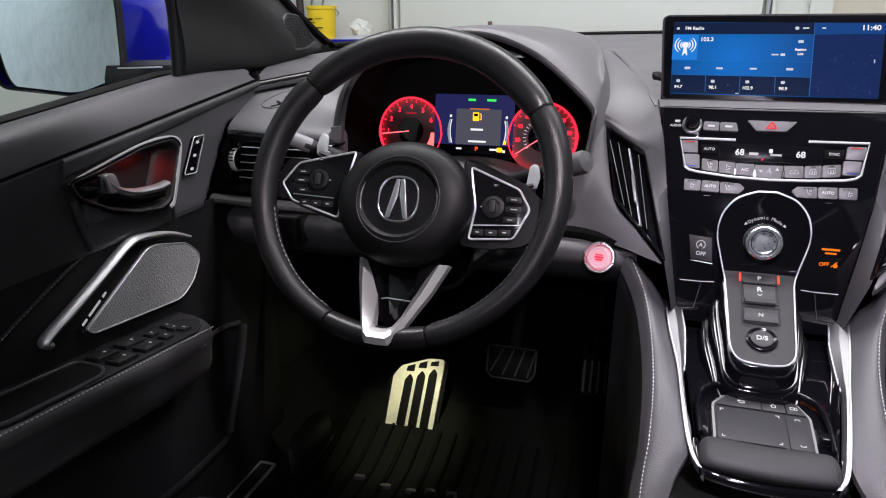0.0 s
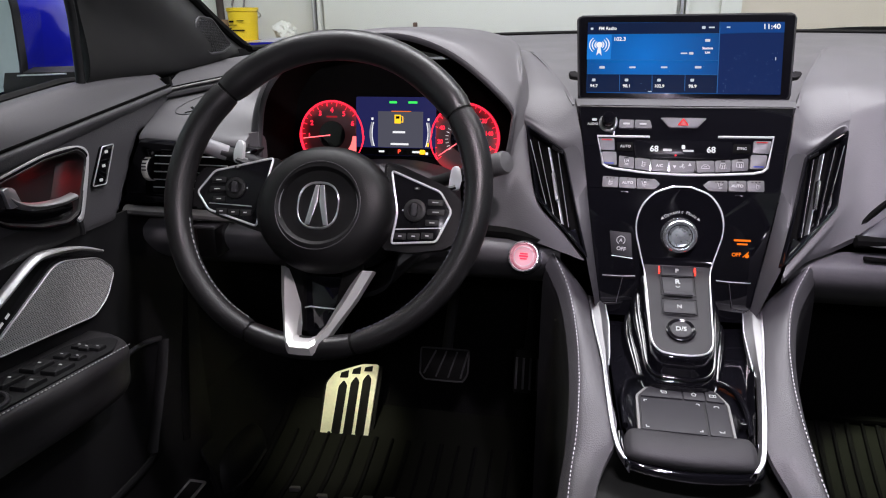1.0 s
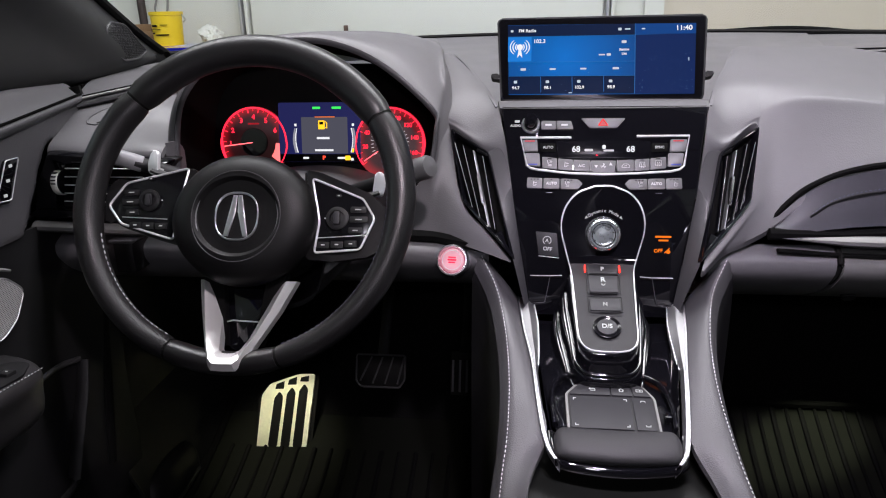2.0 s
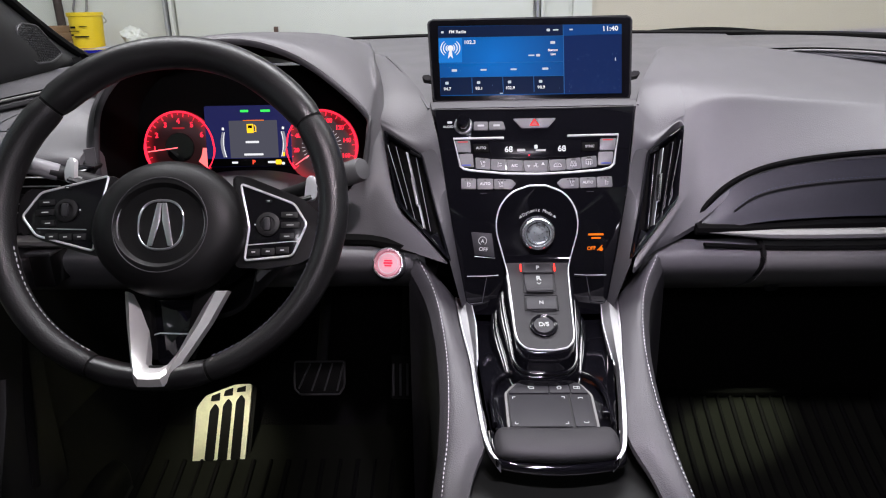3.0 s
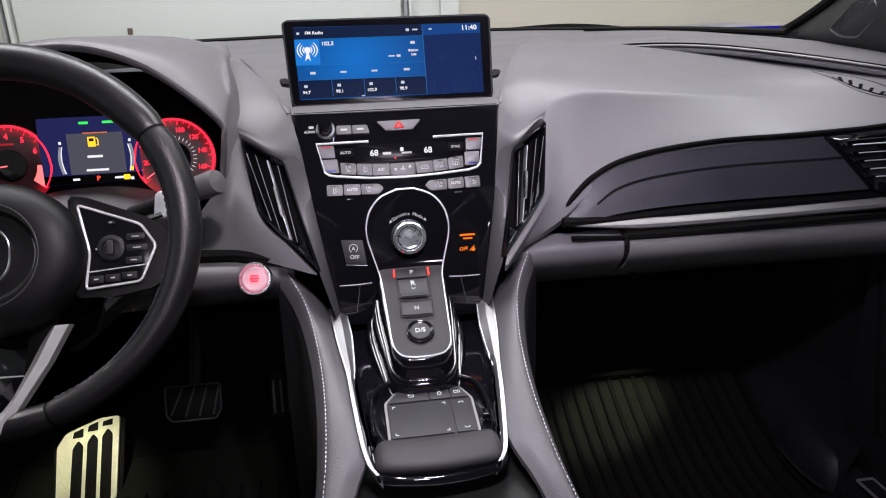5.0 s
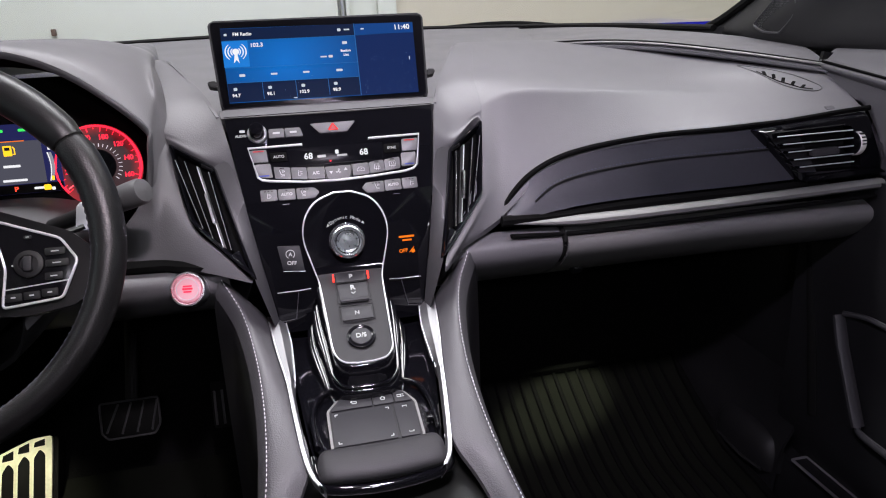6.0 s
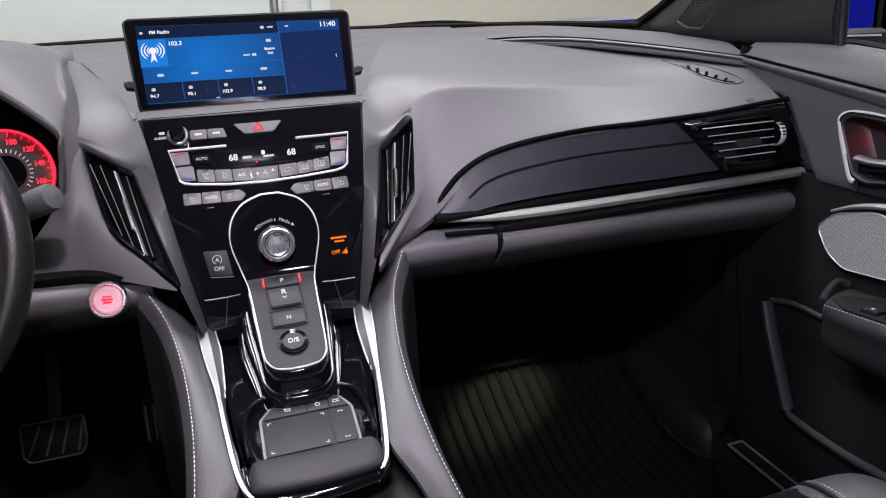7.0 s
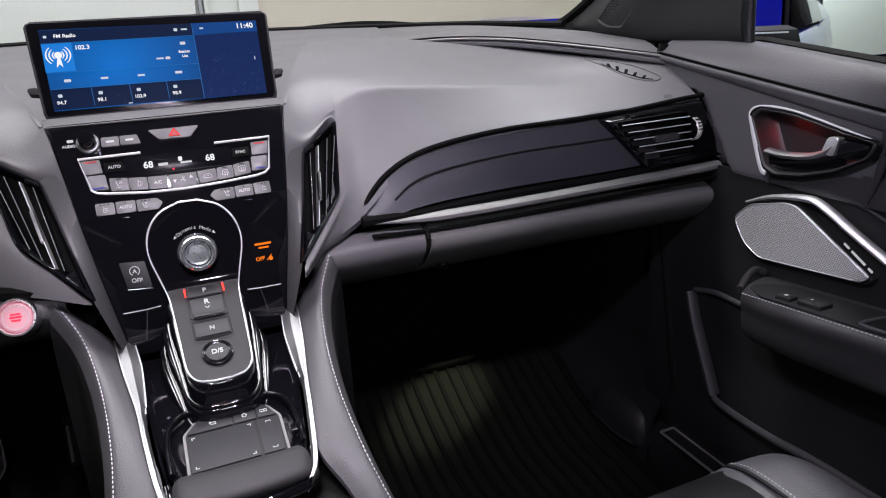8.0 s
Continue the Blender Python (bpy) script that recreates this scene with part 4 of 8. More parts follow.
part("badge_ring", sweep([hub @ Vector((0.0215 * math.copysign(abs(math.cos(a)) ** 0.8, math.cos(a)), 0.0235 * math.copysign(abs(math.sin(a)) ** 0.8, math.sin(a)), 0.0178)) for a in [2 * math.pi * k / 40 for k in range(40)]], 0.0015, 0.0024, True), M_RING, badge, "bright chrome ring")
for s in (-1, 1):
    part("badge_blade", slab([(s * 0.0005, 0.021), (s * 0.0045, 0.021), (s * 0.0125, -0.020), (s * 0.0075, -0.020), (s * 0.0010, 0.004)][::s], hub, 0.0012, 0.0004, 0.0185), M_RING, badge, "plain chrome blade")

# side spokes with their key plates
KEY_POSE = WHEEL @ pose(-0.0055, 0, -0.013)
for s in (-1, 1):
    o = [(0.055, 0.034), (0.072, 0.031), (0.125, 0.009), (0.139, -0.004), (0.152, -0.010), (0.155, -0.044), (0.136, -0.048), (0.124, -0.055), (0.090, -0.060), (0.060, -0.058)] if s > 0 else [(0.055, 0.028), (0.066, 0.036), (0.128, 0.021), (0.150, 0.024), (0.158, 0.010), (0.160, -0.024), (0.150, -0.020), (0.134, -0.029), (0.090, -0.0425), (0.060, -0.050)]
    part("spoke", slab(rounded([(s * x, y) for x, y in o][::s], 0.004), WHEEL, 0.009, 0.003, -0.010), M_LEATHER, wheel, "black leather spoke")
    q = [(0.0700, 0.0240), (0.1235, 0.0030), (0.1360, -0.0170), (0.1225, -0.0480), (0.0760, -0.0520), (0.0800, -0.0200)] if s > 0 else [(0.0620, 0.0340), (0.1290, 0.0180), (0.1465, -0.0060), (0.1310, -0.0250), (0.0730, -0.0410), (0.0695, -0.0060)]
    FLAT = KEY_POSE if s > 0 else KEY_POSE @ pose(-0.003, 0.0165, 0) @ pose(-0.1, -0.017, 0, 0, 0, 2) @ pose(0.1, 0.017, 0)
    plate_o = rounded([(s * x, y) for x, y in q][::s], 0.004)
    plate = part("key_plate", slab(plate_o, KEY_POSE, 0.006, 0.0012, 0.0065), M_BEZEL, wheel, "gloss black key plate in a silver frame")
    part("plate_frame", sweep([KEY_POSE @ Vector((x, y, 0.0066)) for x, y in plate_o], 0.0024, 0.0024, True), M_TRIM, plate)
    dial = FLAT @ pose(s * 0.0985, -0.0170, 0.0065)
    part("thumb_dial", lathe([(0.0, 0.001), (0.0115, 0.001), (0.0115, 0.003), (0.0085, 0.0042), (0.0075, 0.0042), (0.0070, 0.0020), (0.0, 0.0026)], dial, 28), M_BLACK, plate)
    part("thumb_roller", slab(rect(-0.0032, -0.0065, 0.0032, 0.0065, 0.0018), dial, 0.003, 0.0008, 0.0062), M_KEYDARK, plate)
    for x, y, w, h in ((0.0985, 0.0060, 0.006, 0.0028), (0.1190, -0.0080, 0.016, 0.006), (0.1200, -0.0180, 0.018, 0.006), (0.1170, -0.0290, 0.014, 0.006)):
        part("key", slab(rounded([(s * x - w / 2, y - h / 2), (s * x + w / 2, y - h / 2), (s * x + w / 2, y + h / 2), (s * x - w / 2, y + h / 2)], 0.001), FLAT, 0.002, 0.0006, 0.0080), M_BLACK, plate)
        bars("key_mark", FLAT, s * x, y, w * 0.38, 0.0009, M_DIM, plate, 0.0084)
    for x, y in ((0.0850, -0.0440), (0.0990, -0.0435), (0.1130, -0.0425)):
        part("key", slab(rounded([(s * x - 0.0062, y - 0.0032), (s * x + 0.0062, y - 0.0032), (s * x + 0.0062, y + 0.0032), (s * x - 0.0062, y + 0.0032)], 0.0008), FLAT, 0.002, 0.0005, 0.0080), M_BLACK, plate)
        bars("key_mark", FLAT, s * x, y, 0.0036, 0.0011, M_DIM, plate, 0.0084)
    part("plate_groove", slab([(s * 0.0790, -0.0365), (s * 0.1285, -0.0330), (s * 0.1280, -0.0340), (s * 0.0790, -0.0375)][::-s], FLAT, 0.0006, 0, 0.0071), M_SATIN, plate)
    for x in (0.0855, 0.1115):
        bars("key_mark", FLAT, s * x, -0.017, 0.0014, 0.0014, M_DIM, plate, 0.0072)

# lower spoke: two silver arms that meet in a fork
lower = part("lower_spoke", join(*[slab([(s * 0.044, -0.066), (s * 0.042, -0.090), (s * 0.022, -0.146), (s * 0.014, -0.146), (s * 0.022, -0.080)][::-s], WHEEL @ pose(-0.003, 0, -0.016), 0.010, 0.002) for s in (-1, 1)]), M_GAP, wheel)
ARM = [[(0.0512, -0.0795, -0.022), (0.0430, -0.0805, -0.013), (0.0330, -0.0865, -0.020), (0.0250, -0.0930, -0.028)],
       [(0.0400, -0.1120, -0.010), (0.0335, -0.1120, -0.002), (0.0265, -0.1135, -0.009), (0.0205, -0.1150, -0.018)],
       [(0.0270, -0.1420, 0.004), (0.0225, -0.1410, 0.0105), (0.0185, -0.1400, 0.004), (0.0150, -0.1390, -0.004)],
       [(0.0175, -0.1640, 0.0140), (0.0150, -0.1585, 0.0180), (0.0125, -0.1540, 0.0130), (0.0105, -0.1500, 0.0050)],
       [(0.0120, -0.1700, 0.0155), (0.0100, -0.1630, 0.0200), (0.0080, -0.1575, 0.0165), (0.0060, -0.1530, 0.0090)],
       [(0.0, -0.1705, 0.0155), (0.0, -0.1635, 0.0203), (0.0, -0.1580, 0.0168), (0.0, -0.1535, 0.0095)]]
for s in (-1, 1):
    rows = [[WHEEL @ Vector((s * r[k][0] - 0.0015 + 0.0425 * (r[k][1] + 0.08), r[k][1], r[k][2])) for r in ARM] for k in range(4)]
    depth = WHEEL.to_3x3() @ Vector((0, 0, -0.012))
    bm = bmesh.new()
    grid_faces(bm, rows + [[p + depth for p in rows[3]], [p + depth for p in rows[0]]], close_u=True)
    bmesh.ops.bevel(bm, geom=[e for e in bm.edges if len(e.link_faces) == 2 and e.calc_face_angle() > 0.5], offset=0.0006, segments=2, affect="EDGES", profile=0.5)
    part("spoke_arm", bm, M_SPOKE, wheel, "brushed silver arm of the lower spoke", angle=18)
part("fork_plate", slab(rounded([(-0.029, -0.088), (0.025, -0.088), (0.009, -0.150), (-0.017, -0.150)], 0.004), WHEEL, 0.004, 0.001, -0.026), M_PIANO, wheel)
part("fork_bar", sweep([WHEEL @ Vector(p) for p in ((-0.024, -0.123, -0.021), (-0.014, -0.1205, -0.020), (-0.004, -0.121, -0.020), (0.014, -0.1215, -0.020))], 0.0016), M_CHROME, wheel)

# paddles
for s in (-1, 1):
    paddle = thing("shift_paddle", "small silver shift paddle behind the steering wheel", "paddle", "shift paddles", "", (-0.374 + s * 0.12, 0.88, 1.17))
    pm = plane_pose((-0.252 if s > 0 else -0.510, 0.900, 1.160 if s > 0 else 1.184), (-s * 0.1, math.sin(TILT), math.cos(TILT)), (1, 0.3 * s, 0))
    o = [(-0.012, -0.022), (0.006, -0.024), (0.012, -0.004), (0.010, 0.018), (0.004, 0.022), (-0.004, 0.018)]
    part("blade", slab(rounded([(s * x * 0.68, y * 0.62) for x, y in o][::s], 0.003), pm, 0.005, 0.0015, 0.0), M_SATIN, paddle)
    part("stem", sweep([pm @ Vector((-s * 0.06, -0.016, -0.012)), pm @ Vector((-s * 0.02, -0.014, -0.004)), pm @ Vector((0, -0.010, -0.003))], 0.012, 0.006), M_BLACK, paddle)

# column and stalks
column = thing("steering_column", "dark grey plastic steering column shroud", "steering column", "", "", (-0.374, 0.95, 1.13))
part("upper_shroud", loft([[(-0.374 + x * k, y, z + dz) for x, dz in ((-0.085, -0.05), (-0.080, -0.012), (-0.045, 0.004), (0, 0.008), (0.045, 0.004), (0.080, -0.012), (0.085, -0.05))] for y, z, k in ((0.865, 1.120, 0.75), (0.91, 1.131, 0.95), (0.99, 1.142, 1.08), (1.08, 1.134, 1.12))], 16, 24, 0.006, push=(0, 0, -1)), M_SHELF, column)
part("lower_shroud", loft([[(-0.374 + x * k, y, z + dz) for x, dz in ((-0.085, 0.0), (-0.06, -0.05), (0, -0.065), (0.06, -0.05), (0.085, 0.0))] for y, z, k in ((0.865, 1.085, 0.8), (0.93, 1.09, 1.0), (1.06, 1.10, 1.1))], 12, 16, 0.006, push=(0, 0, 1)), M_BLACK, column)
part("boss", lathe([(0.05, 0.0), (0.055, -0.05), (0.05, -0.09)], WHEEL @ pose(0, -0.02, -0.02), 28), M_BLACK, column)
for s, x1, z1 in ((1, -0.204, 1.174), (-1, -0.560, 1.186)):
    stalk = thing("control_stalk", "dark column stalk with a grey knob end", "stalk", "column stalks", "", (x1, 0.9, z1))
    root = Vector((-0.374 + s * 0.075, 0.965, 1.135))
    tip = Vector((x1, 0.912, z1))
    part("arm", sweep([root, root.lerp(tip, 0.5), root.lerp(tip, 0.86)], 0.020, 0.016, sides=12), M_BLACK, stalk)
    ax = (tip - root).normalized()
    kr = 1.0 if s > 0 else 0.75
    km = Matrix.Translation(root.lerp(tip, 0.80)) @ ax.to_track_quat("Z", "Y").to_matrix().to_4x4()
    part("knob", lathe([(0.0, 0.0), (0.0125 * kr, 0.0), (0.0130 * kr, 0.012), (0.0130 * kr, 0.030), (0.0115 * kr, 0.034), (0.0, 0.036)], km, 28), M_KEY if s > 0 else material("grey_stalk_plastic", (0.17, 0.17, 0.18), 0.45), stalk, "grey ribbed knob")
    bars("knob_mark", plane_pose(root.lerp(tip, 0.62) + Vector((0, -0.011, 0.004)), (0, 0.3, 1), ax), 0, 0, 0.012, 0.003, M_DIM, stalk)

# ---- instrument cluster ----
cluster = thing("instrument_cluster", "lit instrument cluster with two red-ringed gauges and a small display", "instrument cluster", "", "", (-0.372, 1.1, 1.175))
CL = plane_pose((-0.3705, 1.092, 1.1765), (0, 0.16, 1))
part("backing", slab(rounded([(-0.158, -0.045), (0.160, -0.045), (0.158, 0.050), (0.110, 0.100), (-0.11, 0.100), (-0.158, 0.05)], 0.02), CL, 0.006, 0.002, -0.004), M_GAP, cluster)


def on_arc(cx, cy, r, a):
    return cx + r * math.cos(radians(a)), cy + r * math.sin(radians(a))


def backlit_face(centre):
    """A dark gauge face lit red from behind towards its rim."""
    mat = material("dark_gauge_face", (0.035, 0.024, 0.025), 0.6, stain=0.1)
    nodes, links = mat.node_tree.nodes, mat.node_tree.links
    co, far, ramp = nodes.new("ShaderNodeTexCoord"), nodes.new("ShaderNodeVectorMath"), nodes.new("ShaderNodeMapRange")
    far.operation = "DISTANCE"
    far.inputs[1].default_value = centre
    links.new(co.outputs["Object"], far.inputs[0])
    links.new(far.outputs["Value"], ramp.inputs["Value"])
    ramp.interpolation_type = "SMOOTHSTEP"
    for key_, val in (("From Min", 0.033), ("From Max", 0.049), ("To Min", 0.010), ("To Max", 0.30)):
        ramp.inputs[key_].default_value = val
    b = nodes["Principled BSDF"]
    b.inputs["Emission Color"].default_value = (1.0, 0.012, 0.03, 1)
    links.new(ramp.outputs["Result"], b.inputs["Emission Strength"])
    return mat


def gauge(cx, cy, digits, needle, red_zone):
    g = part("gauge", slab(disc(0.049, 48, cx, cy), CL, 0.003, 0.0008, 0.0), backlit_face(CL @ Vector((cx, cy, 0))), cluster, "round gauge with a glowing red ring")
    a0, a1 = -38, 218
    part("light_ring", sweep([CL @ Vector((*on_arc(cx, cy, 0.0470, a0 + (a1 - a0) * k / 60), 0.0015)) for k in range(61)], 0.0042, 0.0024, sides=6), M_RED, g, "glowing red ring")
    for k in range(27):
        a = a0 + (a1 - a0) * k / 26
        long = k % 2 == 0
        p, q = on_arc(cx, cy, 0.0455, a), on_arc(cx, cy, 0.0405 if long else 0.043, a)
        part("tick", sweep([CL @ Vector((*p, 0.0008)), CL @ Vector((*q, 0.0008))], 0.0011 if long else 0.0006, 0.0006, sides=4), M_RED, g)
    for word, a in digits:
        x, y = on_arc(cx, cy, 0.0345, a)
        lettering("digit", word, move(CL, x, y, 0.0006), 0.0095 if len(word) < 2 else 0.0080, M_RED, g, squeeze=0.95)
    part("centre_well", slab(disc(0.0195, 36, cx, cy), CL, 0.002, 0.0006, 0.0016), M_PIANO, g)
    p, q = on_arc(cx, cy, 0.002, needle), on_arc(cx, cy, 0.043, needle)
    part("needle", sweep([CL @ Vector((*p, 0.0036)), CL @ Vector((*q, 0.0030))], 0.0017, 0.001, sides=4), glow("needle_light", (1.0, 0.12, 0.14), 3.0), g)
    if red_zone:
        o = [on_arc(cx, cy, 0.0465, a) for a in (-38, -26, -14, -2)] + [on_arc(cx, cy, 0.031, a) for a in (-2, -14, -26, -38)]
        part("red_zone", slab(o, CL, 0.0004, 0, 0.0012), glow("pale_red_zone", (1.0, 0.16, 0.16), 1.8), g)
    return g


gauge(-0.0965, -0.0045, (("1", 183), ("2", 152), ("3", 121), ("4", 90), ("5", 59), ("6", 28)), 187, True)
sp = gauge(0.0950, -0.0060, (("20", 188), ("40", 156), ("60", 128), ("80", 104), ("100", 74), ("120", 44), ("140", 12), ("160", -22)), 214, False)
for k in range(24):
    a = -40 + 256 * k / 23
    part("inner_tick", sweep([CL @ Vector((*on_arc(0.095, -0.0060, r, a), 0.0012)) for r in (0.0265, 0.0225)], 0.0009, 0.0006, sides=4), M_WHITE, sp)
bars("gauge_legend", CL, -0.0965, 0.0210, 0.016, 0.0022, M_REDDIM, cluster, 0.0012)

DCL = CL @ Matrix.Translation((0, 0.0016, 0)) @ Matrix.Diagonal((1, 0.912, 1, 1))
display = part("display", slab(rect(-0.0600, -0.036, 0.0545, 0.0520, 0.003), DCL, 0.003, 0.0006, 0.0024), glow("deep_blue_display", (0.018, 0.02, 0.10), 0.9), cluster, "small deep blue display with warning symbols")
part("lower_strip", slab(rect(-0.0595, -0.0358, 0.0540, -0.0243), DCL, 0.0004, 0, 0.0030), M_GAP, display)
part("display_page", slab(rect(-0.0275, -0.0235, 0.0370, 0.0305, 0.001), DCL, 0.0008, 0, 0.0034), glow("grey_display_page", (0.085, 0.085, 0.115), 0.9), display)
part("page_line", slab(rect(-0.008, 0.0300, 0.020, 0.0312), DCL, 0.0004, 0, 0.0040), M_AMBER, display)
part("fuel_symbol", join(slab(rounded([(-0.0035, 0.0125), (0.0055, 0.0125), (0.0055, 0.0255), (-0.0035, 0.0255)], 0.001), DCL, 0.0004, 0, 0.0040), slab([(0.0062, 0.0140), (0.0090, 0.0140), (0.0090, 0.0220), (0.0070, 0.0245), (0.0062, 0.0235), (0.0078, 0.0215), (0.0078, 0.0152), (0.0062, 0.0152)], DCL, 0.0004, 0, 0.0040)), M_YELLOW, display, "yellow fuel pump symbol")
part("pump_window", slab(rect(-0.0018, 0.0195, 0.0038, 0.0235), DCL, 0.0002, 0, 0.0043), M_PIANO, display)
for x, y, w, h, m in ((0.003, -0.0005, 0.018, 0.0032, M_WHITE), (0.004, -0.0185, 0.026, 0.0030, M_WHITE), (-0.0055, 0.0440, 0.011, 0.0034, M_GREEN), (0.0225, 0.0440, 0.013, 0.0034, M_GREEN), (-0.022, -0.0300, 0.008, 0.0030, M_WHITE), (0.0280, -0.0300, 0.011, 0.0030, M_WHITE), (-0.0355, 0.0190, 0.003, 0.004, M_WHITE), (0.0450, 0.0190, 0.003, 0.004, M_WHITE), (0.0430, -0.0320, 0.004, 0.004, M_WHITE)):
    bars("display_mark", DCL, x, y, w, h, m, display, 0.0044)
lettering("display_letter", "P", move(DCL, 0.0035, -0.0300, 0.0040), 0.0085, glow("red_letter", (1.0, 0.08, 0.04), 1.5), display)
part("engine_symbol", slab(rounded([(0.0335, -0.0335), (0.0400, -0.0335), (0.0415, -0.0300), (0.0400, -0.0265), (0.0335, -0.0265), (0.0320, -0.0300)], 0.001), DCL, 0.0004, 0, 0.0044), M_YELLOW, display)
for s in (-1, 1):
    cx = 0.0045
    pts = [(cx + s * (0.0365 + 0.006 * math.cos(radians(a * 60))), -0.0020 + a * 0.020) for a in [(-1 + 0.1 * k) for k in range(19)]]
    part("level_arc", sweep([DCL @ Vector((x, y, 0.0046)) for x, y in pts], 0.0030, 0.001, sides=4), glow("grey_arc", (0.35, 0.35, 0.42), 0.8), display)
    part("level_edge", sweep([DCL @ Vector((x - s * 0.0024, y, 0.0048)) for x, y in pts], 0.0010, 0.001, sides=4), M_WHITE, display)
part("fuel_level", sweep([DCL @ Vector((0.0445, -0.0215, 0.0054)), DCL @ Vector((0.0450, -0.0160, 0.0054))], 0.003, 0.001, sides=4), M_YELLOW, display)


# ---- centre stack ----
stack = thing("centre_stack", "gloss black centre stack with climate keys and dials", "control panel", "", "", (0, 0.98, 1.1))
UPPER = plane_pose((0, 0.986, 1.135), (0, 0.051, 0.087))
LOWER = plane_pose((0, 0.958, 0.995), (0, 0.028, 0.14))
part("gloss_panel", slab([(-0.1075, -0.002), (0.1075, -0.002), (0.1225, 0.104), (-0.1225, 0.104)], UPPER, 0.012, 0.0015, 0.0), M_PIANO, stack)
part("gloss_panel", slab([(-0.084, -0.012), (0.084, -0.012), (0.1075, 0.1415), (-0.1075, 0.1415)], LOWER, 0.012, 0.0010, 0.0), M_PIANO, stack)
part("panel_break", slab([(-0.080, 0.034), (-0.046, 0.034), (-0.046, 0.0355), (-0.080, 0.0355)], LOWER, 0.002, 0, 0.0012), M_GAP, stack)
part("panel_break", slab([(0.046, 0.034), (0.080, 0.034), (0.080, 0.0355), (0.046, 0.0355)], LOWER, 0.002, 0, 0.0012), M_GAP, stack)
for s in (-1, 1):
    part("panel_line", sweep([LOWER @ Vector((s * x, y, 0.0014)) for x, y in ((0.084, 0.0365), (0.060, 0.0365), (0.046, 0.0375))], 0.0010), M_TRIM, stack, "thin chrome line")
    part("panel_line", sweep([LOWER @ Vector((s * x, y, 0.0012)) for x, y in ((0.060, 0.0365), (0.066, 0.004), (0.084, 0.002))], 0.0009), M_DARK, stack)


def key(pts, m, mat, parent, mark=None, mark_mat=None, name="key", label="", lift=0.0026, r=0.0012):
    k = part(name, slab(rounded(pts, r), m, 0.004, 0.0008, lift), mat, parent, label)
    if mark:
        cx, cy = sum(p[0] for p in pts) / len(pts), sum(p[1] for p in pts) / len(pts)
        bars("key_mark", m, cx, cy, mark[0], mark[1], mark_mat or M_DIM, k, lift + 0.0004)
    return k


STROKES = {
    "seat": [[(-0.7, 0.9), (-0.3, -0.4), (0.6, -0.4)], [(-0.5, -0.8), (0.6, -0.8)], [(0.05, 0.8), (0.25, 0.5), (0.05, 0.2)], [(0.45, 0.8), (0.65, 0.5), (0.45, 0.2)]],
    "screen_front": [[(-0.9, -0.6), (-0.6, 0.8), (0.6, 0.8), (0.9, -0.6), (-0.9, -0.6)], [(-0.3, -0.9), (-0.1, -0.2), (-0.3, 0.4)], [(0.3, -0.9), (0.5, -0.2), (0.3, 0.4)]],
    "screen_rear": [[(-0.9, -0.6), (-0.9, 0.8), (0.9, 0.8), (0.9, -0.6), (-0.9, -0.6)], [(-0.3, -0.9), (-0.1, -0.2), (-0.3, 0.4)], [(0.3, -0.9), (0.5, -0.2), (0.3, 0.4)]],
    "loop": [[(-1.1, -0.5), (-1.1, 0.0), (-0.5, 0.6), (0.5, 0.6), (1.1, 0.0), (1.1, -0.5), (-1.1, -0.5)], [(-0.4, 0.0), (0.3, 0.0), (0.1, 0.25)]],
    "face": [[(-0.2, 0.9), (0.1, 0.7), (-0.1, 0.4), (-0.2, -0.6), (0.6, -0.6)], [(1.0, 0.4), (0.3, 0.4), (0.5, 0.6)], [(1.0, -0.2), (0.3, -0.2)]],
    "back": [[(0.9, -0.5), (0.9, 0.4), (-0.8, 0.4), (-0.4, 0.8)], [(-0.8, 0.4), (-0.4, 0.0)], [(0.9, -0.5), (-0.5, -0.5)]],
    "home": [[(-0.7, 0.0), (0.0, 0.8), (0.7, 0.0)], [(-0.5, 0.0), (-0.5, -0.7), (0.5, -0.7), (0.5, 0.0)]],
    "card": [[(-0.9, -0.5), (0.9, -0.5), (0.9, 0.5), (-0.9, 0.5), (-0.9, -0.5)], [(0.2, -0.5), (0.2, 0.5)]],
    "fan": [[(0, 0), (0.5, 0.7), (0.0, 0.9), (0, 0)], [(0, 0), (0.4, -0.8), (0.8, -0.3), (0, 0)], [(0, 0), (-0.9, -0.1), (-0.7, -0.6), (0, 0)]],
}


def icon(kind, m, x, y, size, mat, parent, lift, thick=0.0005):
    """A small line symbol printed on a key."""
    return part("key_mark", join(*[sweep([m @ Vector((x + a * size, y + b * size, lift)) for a, b in line], thick, 0.0003, sides=4) for line in STROKES[kind]]), mat, parent, smooth=False)


# climate frame
frame_path = [(-0.0375, 0.0628), (-0.0984, 0.0628), (-0.0905, 0.0275), (-0.0860, 0.0240), (-0.0780, 0.0222), (-0.04, 0.0178), (0, 0.0164), (0.04, 0.0178), (0.0780, 0.0205), (0.0880, 0.0230), (0.0930, 0.0275), (0.1000, 0.0648), (0.0394, 0.0642)]
part("climate_frame", sweep([UPPER @ Vector((x, y, 0.0018)) for x, y in frame_path], 0.0026, 0.0030, sides=8), M_TRIM, stack, "bright chrome frame round the climate keys")
part("climate_display", slab(rounded([(-0.053, 0.0375), (0.053, 0.0375), (0.056, 0.0590), (-0.056, 0.0590)], 0.002), UPPER, 0.003, 0.0006, 0.0010), M_LENS, stack)
